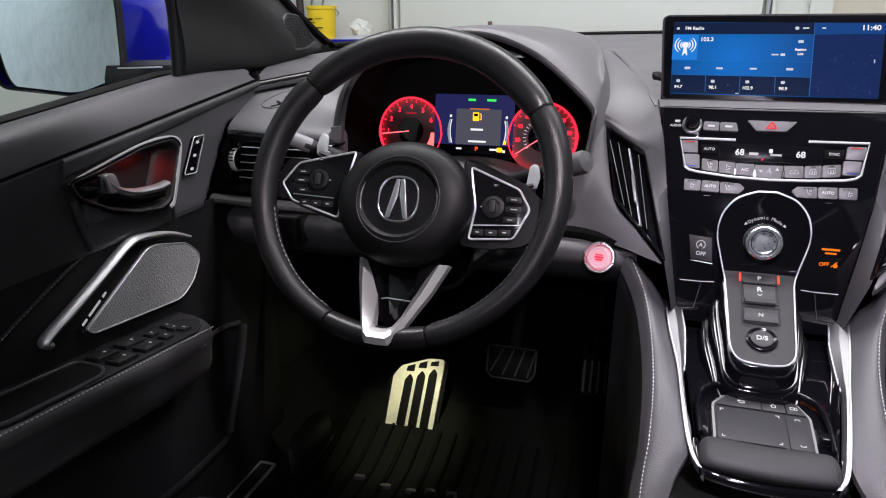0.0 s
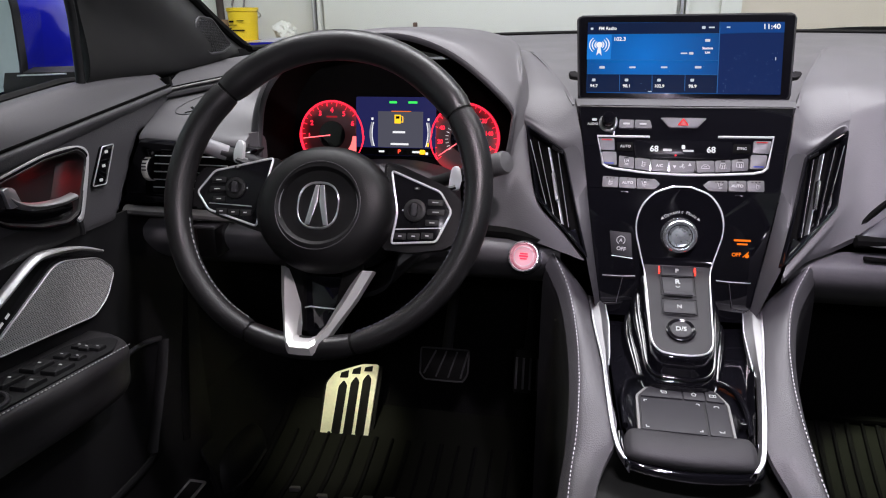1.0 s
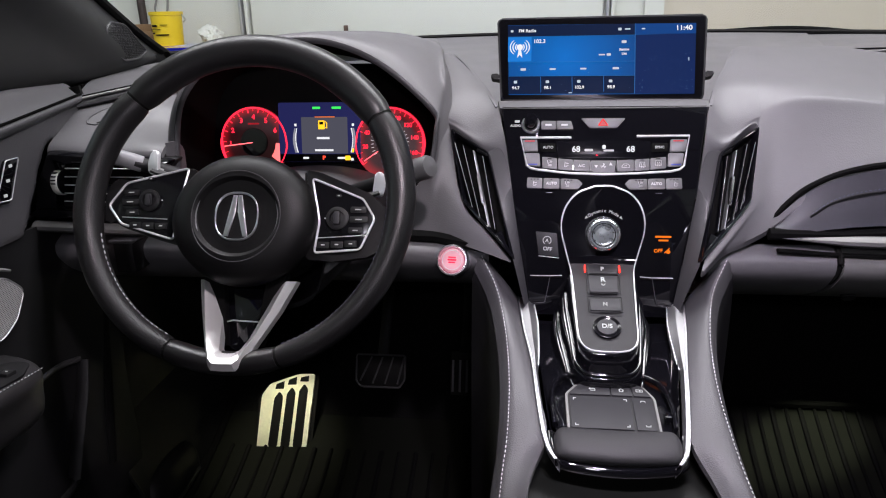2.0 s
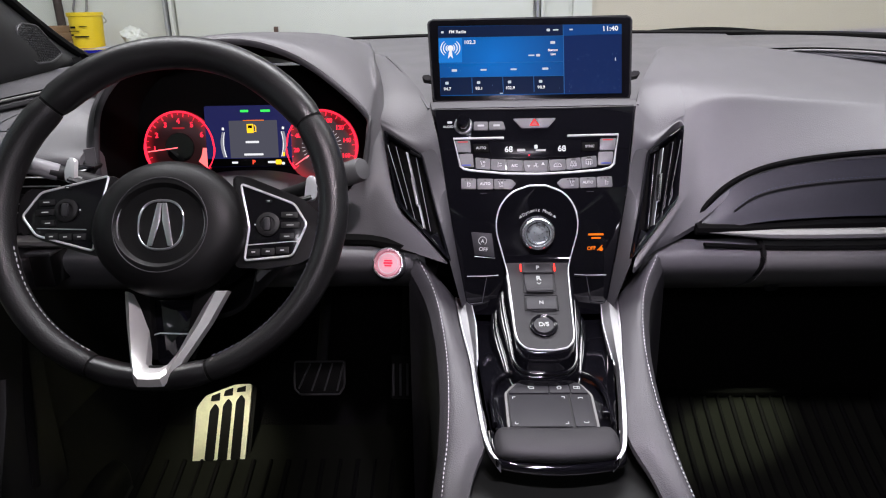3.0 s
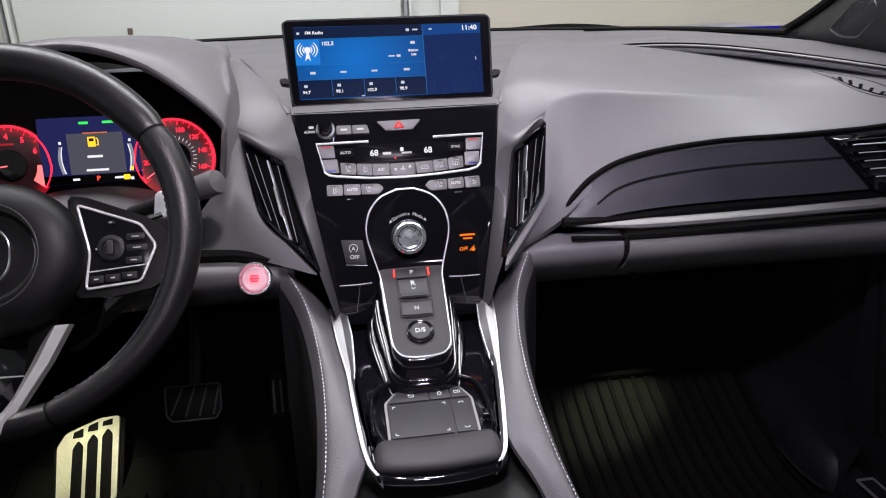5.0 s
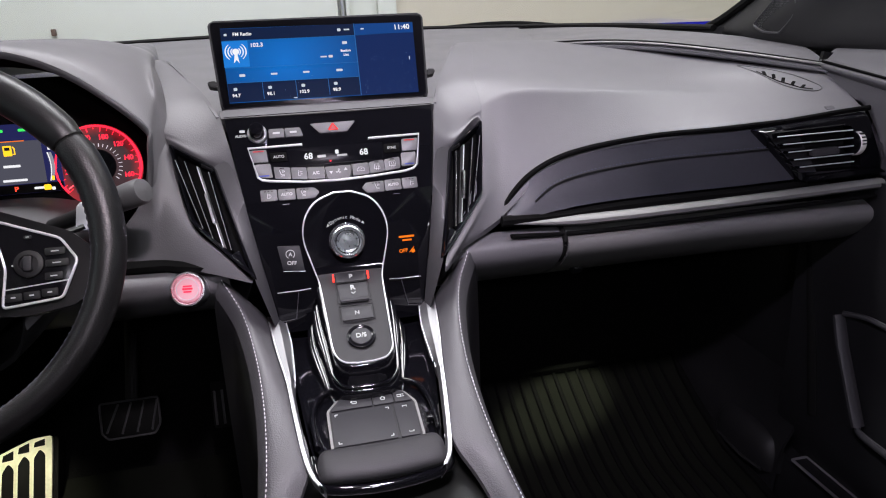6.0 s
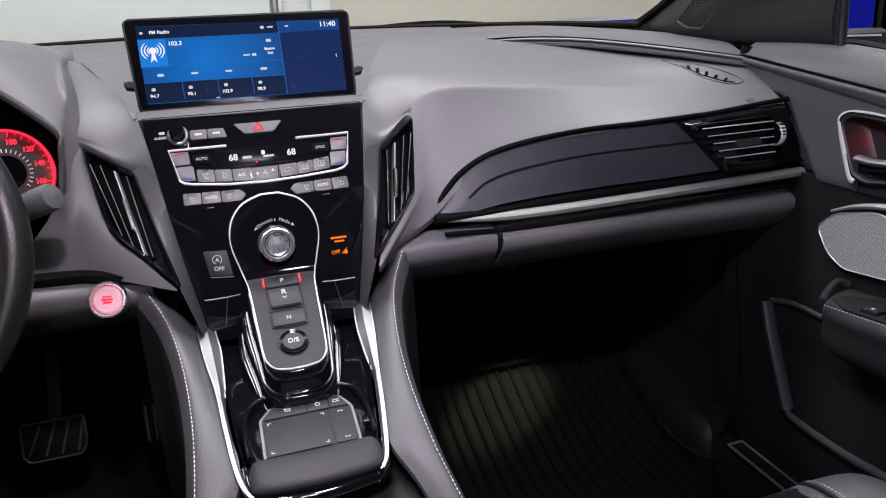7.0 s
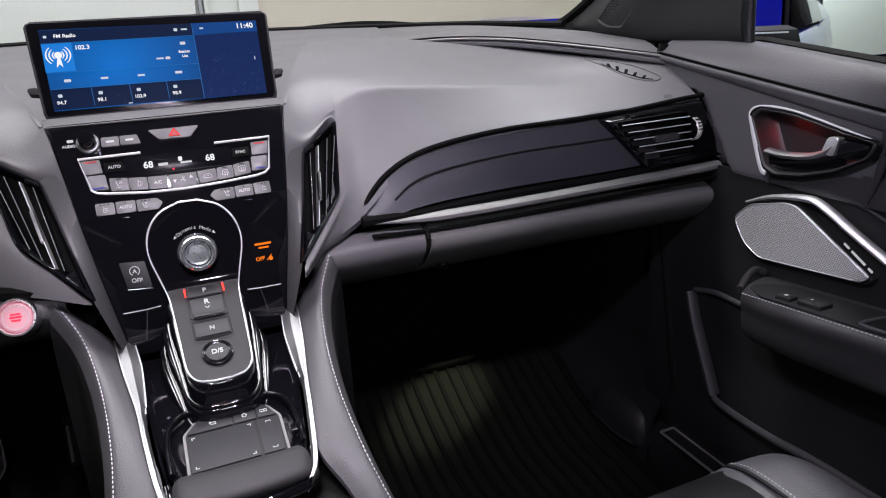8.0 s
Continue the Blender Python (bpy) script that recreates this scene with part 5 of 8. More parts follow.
for s in (-1, 1):
    for y0, y1, x0, x1, c, ym in ((0.0450, 0.0600, 0.0775, 0.0950, M_REDDIM, 0.0580), (0.0265, 0.0430, 0.0745, 0.0905, M_BLUELED, 0.0285)):
        k = key([(s * x0, y0), (s * x1, y0), (s * (x1 + 0.0028), y1), (s * (x0 + 0.001), y1)][::s], UPPER, M_KEY, stack, name="temperature_key", label="grey temperature key")
        bars("colour_bar", UPPER, s * (x0 + x1) / 2 + s * 0.001, ym, (x1 - x0) * 0.7, 0.0014, c, k, 0.0032)
    lettering("temperature", "68", move(UPPER, s * 0.0320, 0.0480, 0.0014), 0.0100, M_WHITE, stack, "white lit digits")
    part("dark_key", slab(rounded([(s * 0.0560, 0.0448), (s * 0.0745, 0.0448), (s * 0.0755, 0.0556), (s * 0.0565, 0.0556)][::s], 0.001), UPPER, 0.003, 0.0006, 0.0020), M_GAP, stack)
lettering("key_word", "AUTO", move(UPPER, -0.0652, 0.0502, 0.0022), 0.0044, M_DIM, stack)
lettering("key_word", "SYNC", move(UPPER, 0.0655, 0.0502, 0.0022), 0.0042, M_DIM, stack)
bars("display_mark", UPPER, -0.0170, 0.0470, 0.010, 0.0030, M_DIM, stack, 0.0016)
bars("display_mark", UPPER, 0.0065, 0.0465, 0.012, 0.0022, M_DIM, stack, 0.0016)
bars("display_mark", UPPER, 0.0010, 0.0510, 0.004, 0.0050, M_WHITE, stack, 0.0016)
bars("display_mark", UPPER, -0.0075, 0.0405, 0.002, 0.0016, M_RED, stack, 0.0016)
for x0, x1, sign in ((-0.0722, -0.0545, "seat"), (-0.0535, -0.0360, "face"), (-0.0350, -0.0160, ""), (0.0165, 0.0355, "loop"), (0.0365, 0.0535, "screen_front"), (0.0545, 0.0725, "screen_rear")):
    d0, d1 = 0.00028 * (abs(x0) / 0.01) ** 2 / 3, 0.00028 * (abs(x1) / 0.01) ** 2 / 3
    k = key([(x0, 0.0196 + d0), (x1, 0.0196 + d1), (x1, 0.0335 + d1), (x0, 0.0335 + d0)], UPPER, M_KEY, stack, name="climate_key")
    xm, ym = (x0 + x1) / 2, 0.0262 + (d0 + d1) / 2
    if sign:
        icon(sign, UPPER, xm, ym, 0.0040, M_DIM, k, 0.0029)
    else:
        lettering("key_word", "A/C", move(UPPER, xm, ym, 0.0028), 0.0048, M_DIM, k)
    if sign.startswith("screen") or sign == "seat":
        bars("key_lamp", UPPER, xm, 0.0322 + (d0 + d1) / 2, 0.0050, 0.0010, M_GAP, k, 0.0029)
fan = key([(-0.0130, 0.0192), (0.0130, 0.0192), (0.0150, 0.0335), (-0.0150, 0.0335)], UPPER, M_KEY, stack, name="fan_key", label="grey fan speed rocker")
icon("fan", UPPER, 0, 0.0268, 0.0034, M_DIM, fan, 0.0029, 0.0008)
part("fan_frame", sweep([UPPER @ Vector((x, y, 0.0022)) for x, y in ((-0.0163, 0.0345), (-0.0143, 0.0185), (0.0143, 0.0185), (0.0163, 0.0345))], 0.0009), M_BAR, stack)
for s in (-1, 1):
    part("arrow", slab([(s * 0.0085 - 0.002, 0.0275), (s * 0.0085 + 0.002, 0.0275), (s * 0.0085, 0.0275 - 0.0035 * -s)][::s], UPPER, 0.0004, 0, 0.0031), M_DIM, fan)
    xs = (0.0905, 0.0712, 0.0508, 0.0318)
    for i in range(3):
        a, b = xs[i], xs[i + 1]
        pts = [(s * (a - 0.0006), -0.0008 - 0.0004 * i), (s * (a - 0.0008), 0.0122 - 0.0006 * i), (s * (b + 0.0006), 0.0116 - 0.0006 * i), (s * (b + 0.0006), -0.0012 - 0.0004 * i)]
        if i == 2:
            pts = [(s * (a - 0.0006), -0.0018), (s * (a - 0.0006), 0.0108), (s * (b - 0.002), 0.0102), (s * (b - 0.0075), 0.0048), (s * (b - 0.002), -0.0020)]
        k = key(pts[::-s], UPPER, M_KEY, stack, name="seat_key", label="grey heated seat key")
        if i != 1:
            icon("seat" if i == 2 else "face", UPPER, s * (a + b) / 2 + s * 0.001, 0.0042, 0.0036, M_DIM, k, 0.0029)
        for q in ((-1, 0, 1) if i != 1 else (0,)):
            bars("key_lamp", UPPER, s * (a + b) / 2 + q * 0.0038, 0.0100 - 0.0006 * i, 0.0022, 0.0010, M_GAP, k, 0.0029)
        if i == 1:
            lettering("key_word", "AUTO", move(UPPER, s * (a + b) / 2, 0.0048, 0.0028), 0.0045, M_DIM, k)
    part("fine_line", slab(rect(s * 0.0635 - 0.004, -0.0062, s * 0.0635 + 0.004, -0.0056), UPPER, 0.0004, 0, 0.0006), M_DARK, stack)
hz = key([(-0.0262, 0.0872), (-0.0158, 0.0752), (0.0162, 0.0752), (0.0266, 0.0872)], UPPER, M_KEY, stack, name="hazard_key", label="grey hazard key with red triangle")
part("triangle", join(*[sweep([UPPER @ Vector((*a, 0.0032)), UPPER @ Vector((*b, 0.0032))], 0.0012, 0.0008, sides=4) for a, b in (((-0.0055, 0.0778), (0.0055, 0.0778)), ((0.0055, 0.0778), (0.0, 0.0858)), ((0.0, 0.0858), (-0.0055, 0.0778)))]), glow("red_triangle_print", (1.0, 0.03, 0.03), 0.9), hz)
part("triangle_fill", slab([(-0.0048, 0.0781), (0.0048, 0.0781), (0.0, 0.0851)], UPPER, 0.0003, 0, 0.0030), glow("pale_red_fill", (0.8, 0.06, 0.06), 0.35, (0.2, 0.08, 0.08)), hz, smooth=False)
vol = part("volume_knob", lathe([(0.0086, 0.0), (0.0080, 0.015), (0.0066, 0.0175), (0.0, 0.0180)], UPPER @ pose(-0.0864, 0.0800, 0.002), 28), M_PIANO, stack, "black volume knob in a chrome ring")
part("knob_ring", lathe([(0.0090, 0.0), (0.0112, 0.0005), (0.0113, 0.0024), (0.0106, 0.0034), (0.0092, 0.0022)], UPPER @ pose(-0.0864, 0.0800, 0.0), 32), M_RING, vol)
key([(-0.0740, 0.0735), (-0.0565, 0.0735), (-0.0562, 0.0840), (-0.0735, 0.0842)], UPPER, M_KEY, stack, (0.008, 0.0022), name="audio_key")
key([(-0.0555, 0.0735), (-0.0352, 0.0735), (-0.0378, 0.0838), (-0.0553, 0.0840)], UPPER, M_KEY, stack, (0.008, 0.0022), name="audio_key")
bars("audio_mark", UPPER, -0.1030, 0.0845, 0.006, 0.0030, M_DIM, stack)
lettering("audio_word", "AUDIO", move(UPPER, -0.1048, 0.0788, 0.0004), 0.0040, M_DIM, stack)

# keys of the lower panel
off = key([(-0.0785, 0.0905), (-0.0745, 0.0630), (-0.0505, 0.0600), (-0.0535, 0.0885)], LOWER, M_KEYDARK, stack, name="idle_stop_key", label="dark idle-stop key", lift=0.003)
lettering("key_word", "OFF", move(LOWER, -0.0640, 0.0695, 0.0034, -6), 0.0062, M_DIM, off)
part("arrow_ring", sweep([LOWER @ Vector((-0.0648 + 0.0048 * math.cos(radians(a)), 0.0800 + 0.0048 * math.sin(radians(a)), 0.0034)) for a in range(-60, 250, 15)], 0.0008), M_DIM, off)
lettering("key_letter", "A", move(LOWER, -0.0648, 0.0796, 0.0034, -6), 0.0058, M_DIM, off)
part("key_edge", sweep([LOWER @ Vector((x, y, 0.0022)) for x, y in ((-0.0745, 0.0610), (-0.0500, 0.0585))], 0.0009), M_CHROME, off)
bars("airbag_lamp", LOWER, 0.0712, 0.0858, 0.0185, 0.0024, M_AMBER, stack)
bars("airbag_lamp", LOWER, 0.0715, 0.0815, 0.0115, 0.0020, M_AMBER, stack)
lettering("airbag_word", "OFF", move(LOWER, 0.0660, 0.0690, 0.0006, 4), 0.0058, M_AMBER, stack)
part("airbag_symbol", join(sweep([LOWER @ Vector((*p, 0.0008)) for p in ((0.0730, 0.0665), (0.0790, 0.0725))], 0.0010, 0.0006, sides=4), slab(disc(0.0024, 16, 0.0775, 0.0680), LOWER, 0.0004, 0, 0.0006)), M_AMBER, stack)

# ---- gear selector tongue ----
selector = thing("gear_selector", "push-button gear selector with drive mode dial in a chrome outline", "gear selector", "", "", (0, 0.92, 1.05))
TONGUE = [(0.010, 0.9852, 1.1350), (0.030, 0.9835, 1.1270), (0.0425, 0.9805, 1.1130), (0.0480, 0.9772, 1.0960), (0.0478, 0.9742, 1.0800), (0.0432, 0.9700, 1.0620), (0.0390, 0.9655, 1.0470), (0.0362, 0.9560, 1.0375), (0.0345, 0.9300, 1.0250), (0.0330, 0.9000, 1.0105), (0.0320, 0.8750, 0.9985), (0.0295, 0.8620, 0.9925), (0.0220, 0.8530, 0.9885), (0.0080, 0.8500, 0.9870)]
stations = [spline([(0, y, z) for _, y, z in TONGUE], 56), spline([(w, 0, 0) for w, _, _ in TONGUE], 56)]
PROUD = Vector((0, -0.004, 0.003))
def tongue_row(c, w):
    return [c + PROUD + Vector((w.x * f, 0.002 * (1 - f * f) * (1 if c.z > 1.035 else 0.6), -0.004 * (1 - f * f) * (0 if c.z > 1.035 else 0.5))) for f in [(-1 + k / 8) for k in range(17)]]


rows_t = [tongue_row(c, w) for c, w in zip(*stations)]
cut = next(i for i, c in enumerate(stations[0]) if c.z < 1.046)
for name, rows, mat, label in (("dial_plate", rows_t[:cut + 1], M_PIANO, "gloss black plate round the dial"), ("key_plate", rows_t[cut:], material("dark_satin_key_plate", (0.014, 0.014, 0.015), 0.62, spec=0.25, grain=0.1, grain_size=0.001), "dark satin plate for the gear keys")):
    bm = bmesh.new()
    grid_faces(bm, rows)
    part(name, bm, mat, selector, label)
side_l = [c + PROUD + Vector((-w.x, 0, 0)) for c, w in zip(*stations)]
side_r = [c + PROUD + Vector((w.x, 0, 0)) for c, w in zip(*stations)]
outline = side_l + side_r[::-1]
part("outline", sweep([p + Vector((0, -0.001, 0.001)) for p in outline], 0.0015, 0.0022, True, 8), M_TRIM, selector, "bright chrome outline")


def skirt_out(p, k, drop):
    d = Vector((p.x, p.y - 0.93, 0))
    d = d.normalized() if d.length > 1e-6 else Vector((1, 0, 0))
    return Vector((p.x + d.x * k, p.y + min(0, d.y) * k * 0.55, max(0.944, p.z - drop)))


low = [p for p in outline if p.z < 1.040]
part("skirt", loft([[p + Vector((0, 0, -0.001)) for p in low[::2]]] + [[skirt_out(p, k, drop) for p in low[::2]] for k, drop in ((0.0035, 0.003), (0.006, 0.012), (0.0070, 0.026), (0.0120, 0.029), (0.0145, 0.036), (0.0155, 0.050), (0.0205, 0.053), (0.0230, 0.060), (0.0245, 0.2))], 46, 60), M_PIANO, selector, "gloss black skirt")
for k, drop in ((0.0072, 0.0262), (0.0158, 0.0505)):
    part("skirt_ridge", sweep(spline([skirt_out(p, k, drop) + Vector((0, 0, 0.0006)) for p in low[::2]], 60), 0.0052, 0.0046, sides=12), M_PIANO, selector)
DIAL = LOWER @ pose(0.0008, 0.0885, -0.001)
bm = bmesh.new()
rows = []
DIAL_K = 0.92
for r, z, grip in ((0.0232, 0.000, 0), (0.0234, 0.004, 0), (0.0222, 0.0052, 0), (0.0220, 0.0060, 1), (0.0214, 0.0140, 1), (0.0208, 0.0158, 0.4), (0.0190, 0.0172, 0), (0.0168, 0.0172, 0), (0.0150, 0.0150, 0), (0.0142, 0.0142, 0)):
    r *= DIAL_K
    rows.append([DIAL @ Vector(((r - grip * 0.0007 * (k % 4 == 0)) * math.cos(2 * math.pi * k / 144), (r - grip * 0.0007 * (k % 4 == 0)) * math.sin(2 * math.pi * k / 144), z)) for k in range(144)])
grid_faces(bm, rows, close_v=True)
dial = part("mode_dial", bm, material("bright_dial_metal", (0.66, 0.69, 0.70), 0.17, metal=0.94, stain=0.04, rough_var=0.04), selector, "polished chrome drive mode dial")
part("dial_face", lathe([(0.0133, 0.0136), (0.0128, 0.0150), (0.0108, 0.0150), (0.0098, 0.0142), (0.0, 0.0146)], DIAL, 40), material("grey_dial_metal", (0.27, 0.30, 0.30), 0.30, metal=0.85, stain=0.25, stain_size=0.006), dial, "brushed grey dial face")
part("face_ring", sweep([DIAL @ Vector((0.0132 * math.cos(2 * math.pi * k / 40), 0.0132 * math.sin(2 * math.pi * k / 40), 0.0146)) for k in range(40)], 0.0009, closed=True), M_PIANO, dial)
part("dial_well", lathe([(0.031, 0.0020), (0.030, 0.0026), (0.0216, 0.0010)], DIAL, 48), M_BLACK, selector)


def arc_words(words, radius, centre, size, mid, per):
    pieces = []
    for k, ch in enumerate(words):
        if ch == " ":
            continue
        a = mid + per * (len(words) - 1) / 2 - per * k
        curve = bpy.data.curves.new("letter", "FONT")
        curve.body, curve.size, curve.align_x, curve.align_y, curve.extrude = ch, size, "CENTER", "BOTTOM_BASELINE", 0.0003
        holder = new("letter_source", curve)
        bpy.context.view_layer.update()
        me = bpy.data.meshes.new_from_object(holder.evaluated_get(bpy.context.evaluated_depsgraph_get()))
        bpy.data.objects.remove(holder)
        b = bmesh.new()
        b.from_mesh(me)
        b.transform(centre @ pose(0, 0, 0, 0, 0, a - 90) @ Matrix.Translation((0, radius, 0)))
        pieces.append(b)
    return join(*pieces)


part("mode_words", arc_words("Dynamic Mode", 0.0262, DIAL @ pose(0, 0, 0.0066), 0.0053, 90, 6.6), M_DIM, selector, smooth=False)
for s in (-1, 1):
    part("mode_arrow", slab([(-s * 0.0016, 0.0266), (s * 0.0022, 0.0282), (-s * 0.0016, 0.0298)][::-s], DIAL @ pose(0, 0, 0.0066, 0, 0, -s * 46), 0.0004, 0, 0), M_DIM, selector)
SLOPE = plane_pose((0, 0.8465, 0.9885), (0, 0.105, 0.05))
pb = key([(-0.0172, 0.1150), (0.0172, 0.1150), (0.0165, 0.1290), (-0.0165, 0.1290)], SLOPE, M_KEYDARK, selector, name="park_key", label="dark park key", lift=0.0036)
lettering("key_letter", "P", move(SLOPE, 0, 0.1220, 0.0040), 0.0080, M_DIM, pb)
for s in (-1, 1):
    part("park_lamp", slab(rect(s * 0.0200 - 0.0007, 0.1170, s * 0.0200 + 0.0007, 0.1270, 0.0005), SLOPE, 0.003, 0, 0.0055), glow("red_park_light", (1.0, 0.03, 0.02), 4.0), pb, "small red light")
rb = key([(-0.0158, 0.0890), (0.0158, 0.0890), (0.0165, 0.1132), (-0.0165, 0.1132)], SLOPE, M_KEYDARK, selector, name="reverse_key", label="dark pull-up reverse key", lift=0.0020)
lettering("key_letter", "R", move(SLOPE, 0, 0.1060, 0.0024), 0.0095, M_WHITE, rb)
part("arrow", sweep([SLOPE @ Vector((x, y, 0.0026)) for x, y in ((-0.0022, 0.0990), (0, 0.0965), (0.0022, 0.0990))], 0.0010), M_WHITE, rb)
part("pull_lip", slab(rect(-0.0158, 0.0850, 0.0158, 0.0895, 0.001), SLOPE, 0.004, 0.001, 0.0042), M_KEYDARK, rb)
nb = key([(-0.0168, 0.0585), (0.0168, 0.0585), (0.0162, 0.0755), (-0.0162, 0.0755)], SLOPE, M_KEYDARK, selector, name="neutral_key", label="dark neutral key", lift=0.0028)
lettering("key_letter", "N", move(SLOPE, 0, 0.0672, 0.0032), 0.0070, M_DIM, nb)
for w, h0, h1 in ((0.0188, 0.1140, 0.0840), (0.0188, 0.0785, 0.0560)):
    part("key_surround", sweep([SLOPE @ Vector((x, y, 0.0028)) for x, y in ((-w, h0), (w, h0), (w, h1), (-w, h1))], 0.0010, 0.0012, True, 6), M_BLACK, selector)
db = part("drive_key", lathe([(0.0156, 0.0005), (0.0153, 0.0018), (0.0145, 0.0022), (0.0132, 0.0016), (0.0120, 0.0006), (0.0, 0.0004)], SLOPE @ pose(0, 0.0355, 0), 40), M_BEZEL, selector, "round drive key with gloss rim")
part("key_cap", lathe([(0.0112, 0.0), (0.0109, 0.0022), (0.0098, 0.0026), (0.0, 0.0022)], SLOPE @ pose(0, 0.0355, 0), 36), M_KEYDARK, db)
lettering("key_word", "D/S", move(SLOPE, 0, 0.0355, 0.0029), 0.0078, M_WHITE, db)

# ---- centre console ----
console = thing("centre_console", "grey leatherette centre console with chrome rails and gloss black tray", "console", "", "", (0, 0.75, 0.93))
RAIL = [(0.0935, 0.963, 0.9995), (0.0860, 0.905, 0.985), (0.0765, 0.850, 0.9735), (0.0690, 0.800, 0.9630), (0.0615, 0.755, 0.9510), (0.0565, 0.733, 0.9440), (0.0500, 0.7235, 0.9380)]
part("tray", loft([[(-(w - 0.004), y, z + 0.010), (-(w - 0.012), y, z), (0, y, z - 0.002), (w - 0.012, y, z), (w - 0.004, y, z + 0.010)] for w, y, z in ((0.092, 0.965, 0.972), (0.084, 0.90, 0.956), (0.074, 0.84, 0.946), (0.066, 0.79, 0.938), (0.058, 0.738, 0.934))], 24, 24, 0.008, push=(0, 0, -1)), M_PIANO, console, "gloss black tray")
for s in (-1, 1):
    path = spline([(s * (x + (0.0 if s > 0 else 0.006 * min(1, max(0, (0.86 - y) / 0.1)))), y, z) for x, y, z in RAIL], 40)
    ws = [0.0185 - 0.0135 * min(1, max(0, (k - 4) / 10)) ** 1.3 for k in range(40)]
    band = [[p + Vector((s * 0.004, 0, 0.0035)) for p in path], [p + Vector((s * (0.004 - w * 0.5), 0, 0.0030)) for p, w in zip(path, ws)], [p + Vector((s * (0.004 - w), 0, -0.004)) for p, w in zip(path, ws)]]
    bm = bmesh.new()
    grid_faces(bm, band + [[p + Vector((0, 0, -0.008)) for p in band[2]], [p + Vector((0, 0, -0.008)) for p in band[0]]], close_u=True)
    part("rail", bm, M_RAIL, console, "bright brushed metal rail", angle=20)
    part("rail_edge", sweep([p + Vector((s * 0.0045, 0, 0.0036)) for p in path], 0.0022), M_CHROME, console)
    part("rail_edge", sweep([p + Vector((0, 0, 0.0006)) for p in band[2][:14]], 0.0015), M_CHROME, console)
    part("rail_flank", loft([[p + Vector((-s * 0.004, 0, -0.001)) for p in path[:30:3]], [p + Vector((-s * 0.008, 0, -0.012)) for p in path[:30:3]], [p + Vector((-s * 0.008, 0, -0.035)) for p in path[:30:3]]], 6, 30), M_PIANO, console)
    outer = [(0.143, 0.964, 1.054), (0.123, 0.934, 1.022), (0.111, 0.882, 0.992), (0.105, 0.815, 0.968), (0.105, 0.745, 0.948), (0.109, 0.685, 0.932), (0.113, 0.50, 0.918), (0.115, 0.15, 0.912)]
    inner = [(0.098, 0.966, 1.000), (0.0945, 0.930, 0.990), (0.0870, 0.882, 0.979), (0.0765, 0.815, 0.9645), (0.0670, 0.752, 0.9485), (0.0850, 0.690, 0.926), (0.098, 0.50, 0.910), (0.10, 0.15, 0.905)]
    crown = [((Vector(a) + Vector(b)) / 2 + Vector((0, -0.002, 0.004))) for a, b in zip(outer, inner)]
    edge2 = [(x + 0.010, y + 0.004, z - 0.018) for x, y, z in outer]
    side2 = [(x + 0.014, y + 0.008, z - 0.09) for x, y, z in outer]
    foot = [(x + 0.020, y + 0.03, 0.50) for x, y, z in outer]
    f = lambda q: [(s * p[0], p[1], p[2]) for p in q]
    part("wing", loft([f(inner), f(crown), f(outer), f(edge2)], 20, 60, 0.006, push=(0, 0, -1)), M_WING, console, "soft grey leatherette wing")
    part("flank", loft([f(edge2), f(side2), f(foot)], 14, 40, 0.006, push=(-s, 0, 0)), M_BLACK, console, "black plastic flank")
    stitch_run(spline(f(outer), 120), 0.0052, 0.0007, M_STITCH, console, (0, -0.0006, 0.0016))
part("bin_panel", loft([[(-w, y, z + 0.004), (-w * 0.6, y, z), (0, y, z - 0.003), (w * 0.6, y, z), (w, y, z + 0.004)] for w, y, z in ((0.055, 0.80, 0.915), (0.078, 0.752, 0.912), (0.094, 0.700, 0.905), (0.102, 0.60, 0.895), (0.104, 0.15, 0.885))], 24, 16, 0.006, push=(0, 0, -1)), material("dark_bin_lacquer", (0.0060, 0.0066, 0.0058), 0.32, spec=0.30, stain=0.2), console, "dark bin lid")
SECTION = [(0.759, 0.934), (0.758, 0.9490), (0.751, 0.9550), (0.738, 0.9545), (0.727, 0.9505), (0.7215, 0.945), (0.7225, 0.939), (0.730, 0.933), (0.753, 0.931)]
part("wrist_rest", loft([[(x * 1.065 - 0.001, 0.738 + (y - 0.738) * k + 0.006 * (abs(x) / 0.055) ** 2, 0.934 + (z - 0.934) * k) for y, z in SECTION] for x, k in ((-0.0565, 0.25), (-0.0555, 0.58), (-0.0525, 0.82), (-0.0475, 0.96), (-0.036, 1.0), (0.0, 1.02), (0.036, 1.0), (0.0475, 0.96), (0.0525, 0.82), (0.0555, 0.58), (0.0565, 0.25))], 60, 36, close_v=True), material("matt_rest_leather", (0.022, 0.022, 0.023), 0.6, spec=0.3, grain=0.2, grain_size=0.001, pattern="cells"), console, "padded black leather wrist rest")
part("tray_ridge", sweep(spline([(-0.0585, 0.770, 0.9475), (-0.0600, 0.815, 0.9515), (-0.0520, 0.850, 0.9535), (-0.028, 0.864, 0.9545), (0.0, 0.866, 0.9545), (0.028, 0.864, 0.9545), (0.0520, 0.850, 0.9535), (0.0600, 0.815, 0.9515), (0.0585, 0.770, 0.9475)], 60), 0.0060, 0.0075, sides=12), M_PIANO, console, "gloss black ridge round the touchpad")
